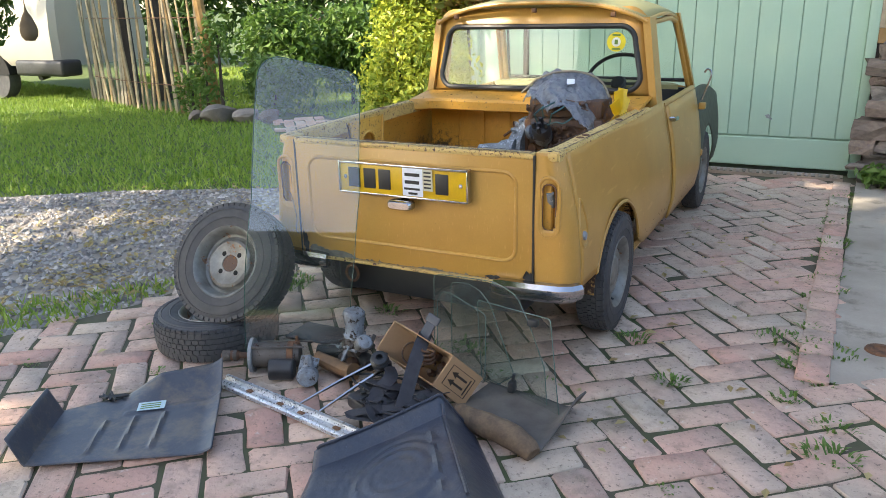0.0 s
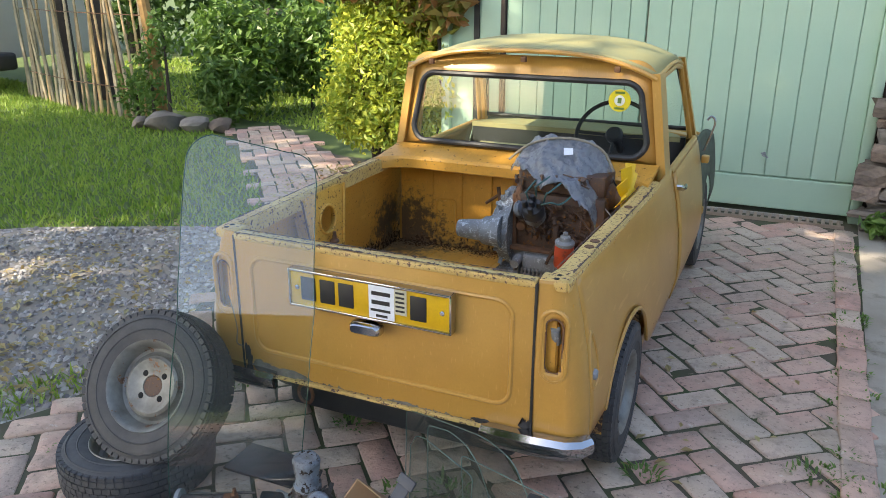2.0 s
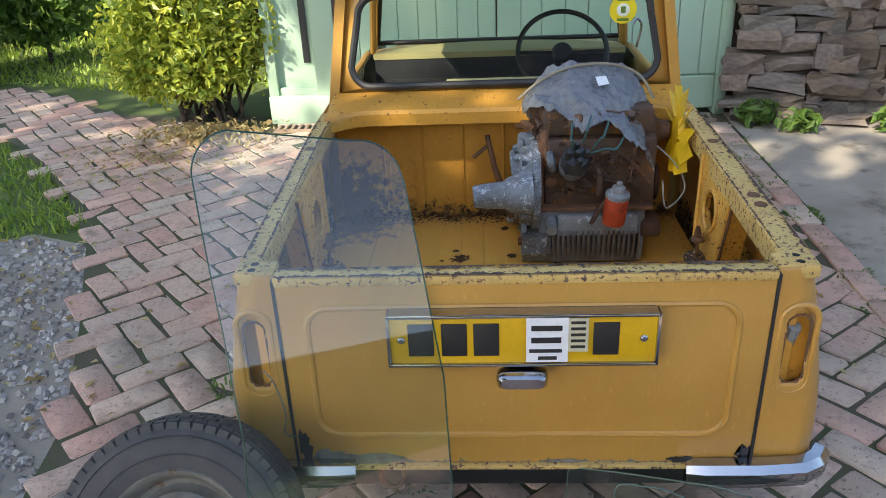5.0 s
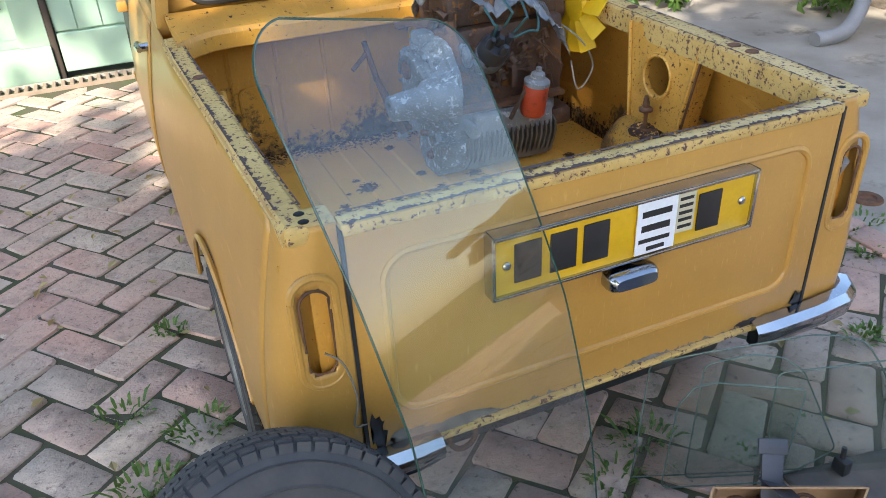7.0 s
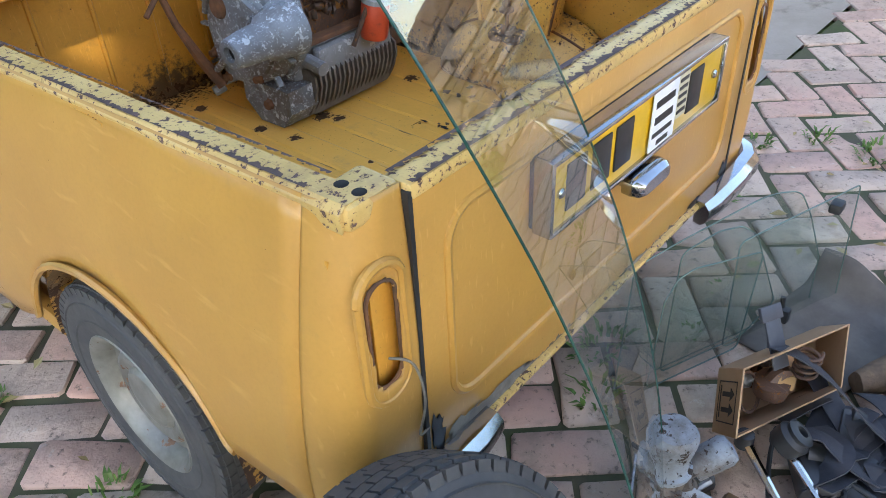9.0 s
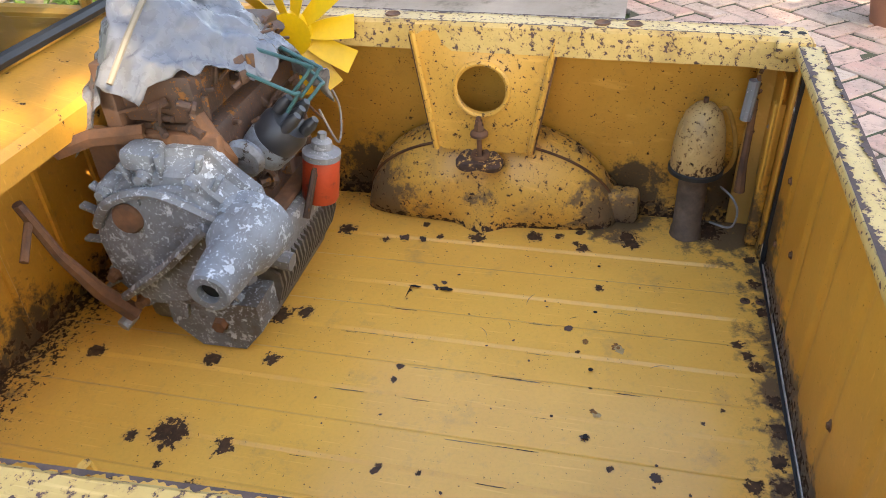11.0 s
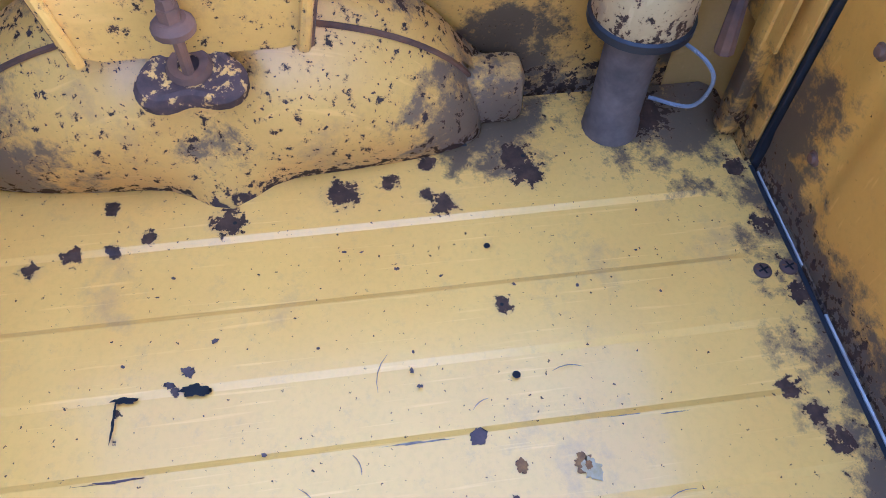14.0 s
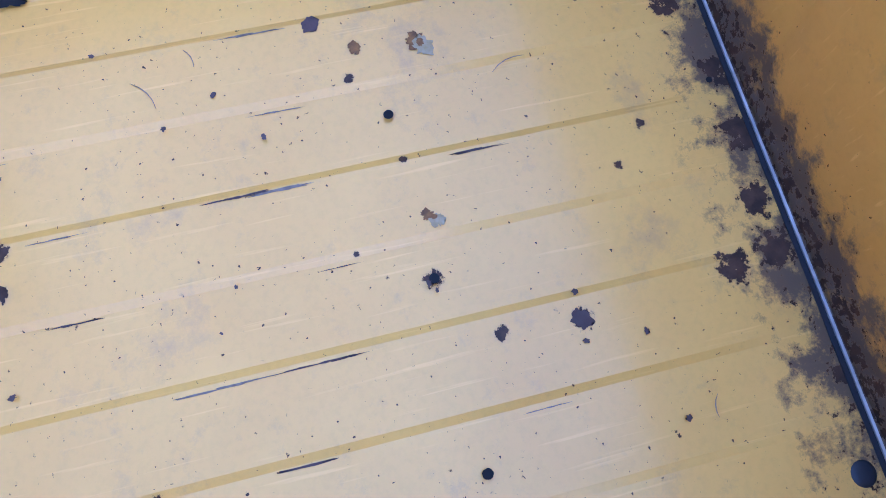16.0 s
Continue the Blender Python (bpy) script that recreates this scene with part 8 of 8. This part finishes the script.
part("terminal", put(lathe([(0.0, 0.03), (0.006, 0.03), (0.006, 0.012), (0.011, 0.01), (0.011, 0.0)], 6), box((-0.012, -0.004, 0.0), (0.012, 0.004, 0.004))), M_RUST, starter, m=Matrix.Translation(s1.lerp(s0, 0.15) + Vector((0, 0, 0.045))))
part("pinion", lathe([(r if k % 2 else r * 0.8, -0.115 + 0.0) for k, r in ((0, 0.0), (1, 0.02))] + [(0.022, -0.10), (0.022, -0.085), (0.017, -0.083), (0.017, -0.075), (0.022, -0.073), (0.022, -0.06)], 12), M_GREASE, starter, m=axis_matrix(s0, s1))
part("solenoid", wobble(lathe([(0.0, 0.0), (0.038, 0.0), (0.040, 0.01), (0.039, 0.085), (0.030, 0.092), (0.0, 0.092)], 20), 0.001, 30), M_BLACK, starter, m=axis_matrix(w0, w0 + Vector((0.09, 0.045, 0))))
bowl = thing("pump_casting", "grey alloy pump casting lying on paving", "pump")
part("body", wobble(lathe([(0.0, -0.01), (0.030, -0.01), (0.040, 0.02), (0.034, 0.05), (0.0, 0.056)], 18), 0.005, 30), M_CHALK, bowl, m=pose(-0.22, -0.42, 0.028, 70, 20, 30))
part("neck", tube([(-0.22, -0.41, 0.05), (-0.235, -0.385, 0.09)], [0.024, 0.014], 10), M_CHALK, bowl)
part("flange", wobble(box((-0.034, -0.03, -0.004), (0.034, 0.03, 0.004), 0.003), 0.002, 30), M_CHALK, bowl, m=pose(-0.225, -0.40, 0.062, 62, 15, 30))
for k in range(4):
    part("bolt", lathe([(0.0, 0.008), (0.006, 0.008), (0.006, -0.008)], 6), M_GREASE, bowl, m=pose(-0.225, -0.40, 0.062, 62, 15, 30) @ pose(-0.025 + 0.05 * (k % 2), -0.021 + 0.042 * (k // 2), 0.004))
whole("hammer_handle", wobble(tube([(-0.25, -0.315, 0.05), (-0.18, -0.325, 0.042), (-0.10, -0.345, 0.038), (-0.06, -0.355, 0.045)], [0.024, 0.028, 0.026, 0.034], 10), 0.002, 30), material("greasy_wood", (0.22, 0.12, 0.055), 0.6, dark=(0.1, 0.06, 0.035), scale=20, amount=0.9, bump=0.2), "greasy brown wooden handle end", "tool handle")
whole("rubber_pipe", tube(curve_through([(-0.29, -0.25, 0.04), (-0.20, -0.23, 0.045), (-0.10, -0.24, 0.05), (-0.03, -0.28, 0.045)], 6), 0.026, 12), M_SEAL, "black rubber pipe among the loose parts", "pipe")

# carburettor
carb = thing("carburettor", "dirty alloy carburettor with tall dashpot", "carburettor")
cb = Vector((-0.125, -0.235, 0.0))
def cluster(n, size, seed):
    """A knot of small bosses, screws, brackets and unions as one casting."""
    r = random.Random(seed)
    out = bmesh.new()
    for _ in range(n):
        at = Vector([r.uniform(-s, s) for s in size])
        turn = pose(at.x, at.y, at.z, r.uniform(0, 360), r.uniform(0, 360), r.uniform(0, 360))
        k = r.random()
        if k < 0.45:
            q = r.uniform(0.004, 0.011)
            put(out, lathe([(0.0, 0.0), (q * 1.5, 0.0), (q * 1.5, 0.006), (q, 0.008), (q, 0.03), (0.0, 0.032)], 8), turn)
        elif k < 0.75:
            put(out, box((-r.uniform(0.008, 0.022), -0.007, -0.003), (r.uniform(0.008, 0.022), 0.007, 0.003), 0.0015), turn)
        else:
            e = Vector([r.uniform(-s, s) for s in size]) * 1.25
            put(out, tube(curve_through([at, at.lerp(e, 0.5) + Vector((0, 0, r.uniform(0, 0.02))), e], 4), 0.003, 5))
    return out


part("casting_detail", cluster(46, (0.05, 0.05, 0.045), 5), M_GREASE, carb, m=Matrix.Translation(cb + Vector((0, 0, 0.085))))
part("lever", wobble(slab([(-0.012, -0.012), (0.03, -0.016), (0.10, -0.008), (0.108, 0.0), (0.10, 0.008), (0.03, 0.018), (-0.012, 0.014)], 0.004), 0.001, 30), M_CHALK, carb, m=pose(-0.14, -0.26, 0.10, 40, 10, -70))
part("dashpot", wobble(lathe([(0.022, 0.125), (0.042, 0.128), (0.043, 0.140), (0.036, 0.144), (0.034, 0.165), (0.040, 0.20), (0.042, 0.222), (0.036, 0.234), (0.030, 0.236), (0.012, 0.238), (0.0, 0.238)], 26), 0.0025, 30), M_CHALK, carb, m=Matrix.Translation(cb))
part("body", wobble(put(lathe([(0.0, 0.03), (0.034, 0.035), (0.036, 0.09), (0.042, 0.12), (0.042, 0.13), (0.0, 0.13)], 18), tube([(-0.05, 0.02, 0.085), (0.04, -0.02, 0.085)], 0.030, 14)), 0.003, 30), M_GREASE, carb, m=Matrix.Translation(cb))
part("float_bowl", wobble(lathe([(0.0, -0.05), (0.028, -0.045), (0.030, 0.02), (0.024, 0.032), (0.0, 0.036)], 20), 0.002, 30), M_CHALK, carb, m=pose(-0.052, -0.29, 0.135, 35, 50, 0))
part("linkage", put(tube([(-0.20, -0.22, 0.075), (-0.14, -0.27, 0.085), (-0.08, -0.30, 0.10)], 0.006, 6), tube([(-0.26, -0.21, 0.05), (-0.19, -0.24, 0.07)], 0.010, 6)), M_ALLOY, carb)
part("intake", tube(curve_through([(-0.13, -0.23, 0.03), (-0.12, -0.27, 0.03), (-0.09, -0.33, 0.03)], 5), 0.028, 10), M_ENGINE, carb)

# wiper arms
for k, (a, b, c_) in enumerate([((-0.145, -0.635, 0.012), (-0.055, -0.45, 0.055), (0.045, -0.31, 0.10)), ((-0.045, -0.630, 0.012), (0.025, -0.47, 0.06), (0.09, -0.36, 0.10))]):
    w = thing("wiper_arm", "chrome wiper arm resting on the parts heap", "wiper arm", group="wiper arms")
    part("blade", tube([a, b], [0.004, 0.006], 6), M_CHROME, w)
    part("arm", tube([b, c_], [0.006, 0.009], 6), M_CHROME, w)
    part("pivot", lathe([(0, 0.02), (0.016, 0.018), (0.018, -0.01), (0, -0.012)], 14), M_SEAL, w, m=Matrix.Translation(c_))

# seat belts heap
M_BELT = material("dark_webbing", (0.026, 0.027, 0.034), 0.8, dark=(0.06, 0.06, 0.07), scale=30, bump=0.3, bump_scale=300)
belts = [
    [(0.20, -0.27, 0.21), (0.215, -0.33, 0.20), (0.225, -0.40, 0.16), (0.235, -0.48, 0.09), (0.25, -0.56, 0.045), (0.24, -0.61, 0.025)],
    [(0.24, -0.61, 0.025), (0.20, -0.62, 0.055), (0.16, -0.58, 0.07), (0.15, -0.55, 0.04), (0.19, -0.53, 0.03)],
    [(0.05, -0.42, 0.05), (0.10, -0.46, 0.085), (0.16, -0.45, 0.08), (0.20, -0.40, 0.06)],
    [(0.02, -0.50, 0.03), (0.10, -0.52, 0.05), (0.18, -0.50, 0.05), (0.27, -0.47, 0.045), (0.33, -0.44, 0.03)],
    [(0.30, -0.56, 0.02), (0.33, -0.50, 0.06), (0.36, -0.46, 0.05), (0.39, -0.44, 0.02)],
    [(0.10, -0.37, 0.11), (0.14, -0.42, 0.10), (0.13, -0.50, 0.07), (0.16, -0.57, 0.03)],
]
rb = random.Random(17)
for k in range(9):
    x0, y0 = rb.uniform(0.03, 0.30), rb.uniform(-0.58, -0.42)
    belts.append([(x0 + 0.055 * math.cos(rb.uniform(0, 6.3)) * j * 0.8, y0 + 0.05 * math.sin(rb.uniform(0, 6.3)) * j * 0.6, max(0.014, 0.02 + 0.05 * abs(math.sin(1.3 * j + k)))) for j in range(5)])
for i, b in enumerate(belts):
    whole("seat_belt", ribbon(curve_through(b, 7), 0.048, 0.0025, up=(0.3, 0.2, 0.9)), M_BELT, "dark seat belt webbing heaped on the ground", "seat belt", group="seat belts")
for i, (x, y, z, rx, ry, rz, sx) in enumerate([(0.10, -0.43, 0.045, 10, 5, 30, 1.2), (0.17, -0.47, 0.03, 0, 12, 70, 1.0), (0.24, -0.46, 0.035, 14, 0, 10, 1.0), (0.07, -0.50, 0.025, 4, 8, -20, 0.9)]):
    reel = thing("belt_reel", "black inertia belt reel in the heap", "belt reel", pose(x, y, z, rx, ry, rz), group="belt reels")
    part("housing", wobble(box((-0.05 * sx, -0.035, -0.025), (0.05 * sx, 0.035, 0.025), 0.012), 0.004, 20, i), M_BLACK, reel)
    part("spool", lathe([(0, 0.02), (0.026, 0.018), (0.028, -0.018), (0, -0.02)], 16), M_SEAL, reel, m=pose(0.03, 0, 0.012, 90, 0, 0))
knob = whole("gaiter", lathe([(0.0, -0.03), (0.030, -0.03), (0.034, 0.0), (0.026, 0.008), (0.028, 0.016), (0.020, 0.02), (0.012, 0.02), (0.011, 0.0), (0.0, 0.0)], 20), M_SEAL, "ribbed black rubber gaiter on the heap", "gaiter", m=pose(0.075, -0.385, 0.135, 35, 0, 30))
anchor = whole("belt_anchor", wobble(put(box((-0.022, -0.05, -0.002), (0.022, 0.05, 0.002), 0.001), box((-0.03, 0.045, -0.004), (0.03, 0.075, 0.004), 0.002)), 0.001, 20), material("slate_plastic", (0.055, 0.06, 0.075), 0.5, bump=0.05), "slate grey belt anchor plate hanging over the box", "belt anchor", m=pose(0.205, -0.285, 0.215, 55, 10, -20))
for k in range(5):
    rr = random.Random(70 + k)
    x0, y0 = rr.uniform(0.0, 0.2), rr.uniform(-0.55, -0.38)
    whole("cable", tube(curve_through([(x0, y0, 0.02), (x0 + rr.uniform(-0.1, 0.1), y0 + rr.uniform(-0.1, 0.05), 0.06), (x0 + rr.uniform(-0.1, 0.15), y0 + rr.uniform(-0.1, 0.1), 0.05), (x0 + 0.1, y0 - 0.05, 0.015)], 7), 0.005, 6), M_SEAL, "thin black cable in the heap", "cable", group="loose cables")

# rusty sheet and rolled felt under the window panes
rows_ = []
for i in range(21):
    u = i / 20
    row = []
    for j in range(17):
        v = j / 16
        p = Vector((0.36, -0.40, 0)).lerp(Vector((0.72, -0.52, 0)), u).lerp(Vector((0.40, -0.16, 0)).lerp(Vector((0.77, -0.22, 0)), u), v)
        z = 0.012 + 0.012 * noise.noise(p * 9) + 0.075 * clamp((u - 0.82) / 0.18, 0, 1) ** 1.5 * clamp(v * 1.4, 0, 1)
        row.append(p + Vector((0, 0, z)))
    rows_.append(row)
thicken(whole("bitumen_sheet", rings(rows_, closed=False), material("grey_bitumen_felt", (0.13, 0.115, 0.10), 0.9, dark=(0.07, 0.06, 0.055), scale=9, amount=0.9, bump=0.5), "curled grey bitumen sheet under the window panes", "sheet"), 0.006)
whole("felt_roll", wobble(tube(curve_through([(0.40, -0.42, 0.03), (0.48, -0.47, 0.036), (0.58, -0.50, 0.042), (0.67, -0.535, 0.036), (0.71, -0.55, 0.02)], 6), [0.026 + 0.016 * math.sin(math.pi * k / 24) for k in range(25)], 14), 0.006, 25), material("brown_fibre_felt", (0.17, 0.115, 0.07), 0.95, dark=(0.08, 0.055, 0.04), scale=30, amount=0.9, bump=0.9, bump_scale=160), "rolled brown fibrous felt on the paving", "felt roll")
whole("rubber_mat", wobble(box((-0.55, -0.13, 0.0), (-0.27, 0.03, 0.012), 0.004), 0.004, 12), M_SEAL, "flat black rubber mat behind the loose parts", "mat")

# small fittings on the engine's flanks
part("casting_detail", cluster(60, (0.13, 0.022, 0.085), 21), M_ENGINE, engine, m=pose(0.29, 0.935, 0.70))
part("casting_detail", cluster(26, (0.035, 0.08, 0.03), 22), M_ENGINE, engine, m=pose(0.125, 1.04, 0.825))
part("casting_detail", cluster(30, (0.12, 0.03, 0.02), 23), M_ENGINE, engine, m=pose(0.30, 0.95, 0.86))
# ---------- paving ----------
PAVE = BRICK_EDGE + [(-1.55, 3.76), (1.46, 3.76), (1.44, 0.38), (4.3, 0.32), (4.3, -3.2)]


def herringbone():
    """Places of pavers in 90 degree herringbone, turned to the yard's diagonal."""
    L, W, J = 0.239, 0.117, 0.008
    u = W + J
    out = []
    for i in range(-60, 60):
        for j in range(-60, 60):
            k = (i - j) % 4
            if k == 0:
                out.append(((i + 1) * u, (j + 0.5) * u, 0))
            elif k == 3:
                out.append(((i + 0.5) * u, (j + 1) * u, 90))
    return L, W, out


L_, W_, spots = herringbone()
ang = radians(40)
pav = bpy.data.objects["pavement"]
rng = random.Random(77)
paver_shapes = []
for k in range(14):
    hx, hy = L_ / 2, W_ / 2
    outline = [(-hx, -0.86 * hy), (-0.94 * hx, -hy), (0.05 * hx, -hy), (0.94 * hx, -hy), (hx, -0.86 * hy), (hx, 0.86 * hy), (0.94 * hx, hy), (-0.05 * hx, hy), (-0.94 * hx, hy), (-hx, 0.86 * hy)]
    outline = [(x + rng.uniform(-0.004, 0.004), y + rng.uniform(-0.004, 0.004)) for x, y in outline]
    loops = []
    for z, inset in ((-0.03, 0.0), (-0.006, 0.0), (-0.001, 0.004)):
        loops.append([(x - math.copysign(inset + rng.uniform(0, 0.003), x), y - math.copysign(inset + rng.uniform(0, 0.003), y), z + rng.uniform(-0.0015, 0.0015)) for x, y in outline])
    bm = rings(loops)
    me = bpy.data.meshes.new("brick")
    bmesh.ops.recalc_face_normals(bm, faces=bm.faces)
    bm.to_mesh(me)
    bm.free()
    me.materials.append(M_BRICK)
    me.shade_smooth()
    paver_shapes.append(me)
cells = []
for x, y, a in spots:
    X, Y = x * math.cos(ang) - y * math.sin(ang) + 0.1, x * math.sin(ang) + y * math.cos(ang) + 0.8
    cells.append((X, Y, math.degrees(ang) + a))
xs, ys = np.array([c[0] for c in cells]), np.array([c[1] for c in cells])
keep = in_poly(xs, ys, PAVE)
cells = [c for c, k in zip(cells, keep) if k]
near = [c for c in cells if -1.55 < c[0] < 1.4 and -1.0 < c[1] < 1.0]
near = near[:300]
chosen = set(near)
rest = bmesh.new()
for c in cells:
    m = pose(c[0] + rng.uniform(-0.004, 0.004), c[1] + rng.uniform(-0.004, 0.004), rng.uniform(-0.006, 0.003), rng.uniform(-1.6, 1.6), rng.uniform(-1.4, 1.4), c[2] + rng.uniform(-2.6, 2.6))
    if c in chosen:
        ob = new("brick", rng.choice(paver_shapes))
        ob.matrix_basis = m
        ob.parent = pav
    else:
        me = rng.choice(paver_shapes).copy()
        me.transform(m)
        rest.from_mesh(me)
        bpy.data.meshes.remove(me)
M_BRICK_FAR = paver_material("clay_paver_field", False)
tagged(part("brick_field", rest, M_BRICK_FAR, pav, "herringbone field of worn clay pavers"), kind="stuff")
# kerb course
for k in range(14):
    ob = new("brick", rng.choice(paver_shapes))
    ob.matrix_basis = pose(1.44 + k * 0.004, 0.45 + k * 0.243, 0.010, 0, 0, 89 + rng.uniform(-2, 2))
    ob.parent = pav
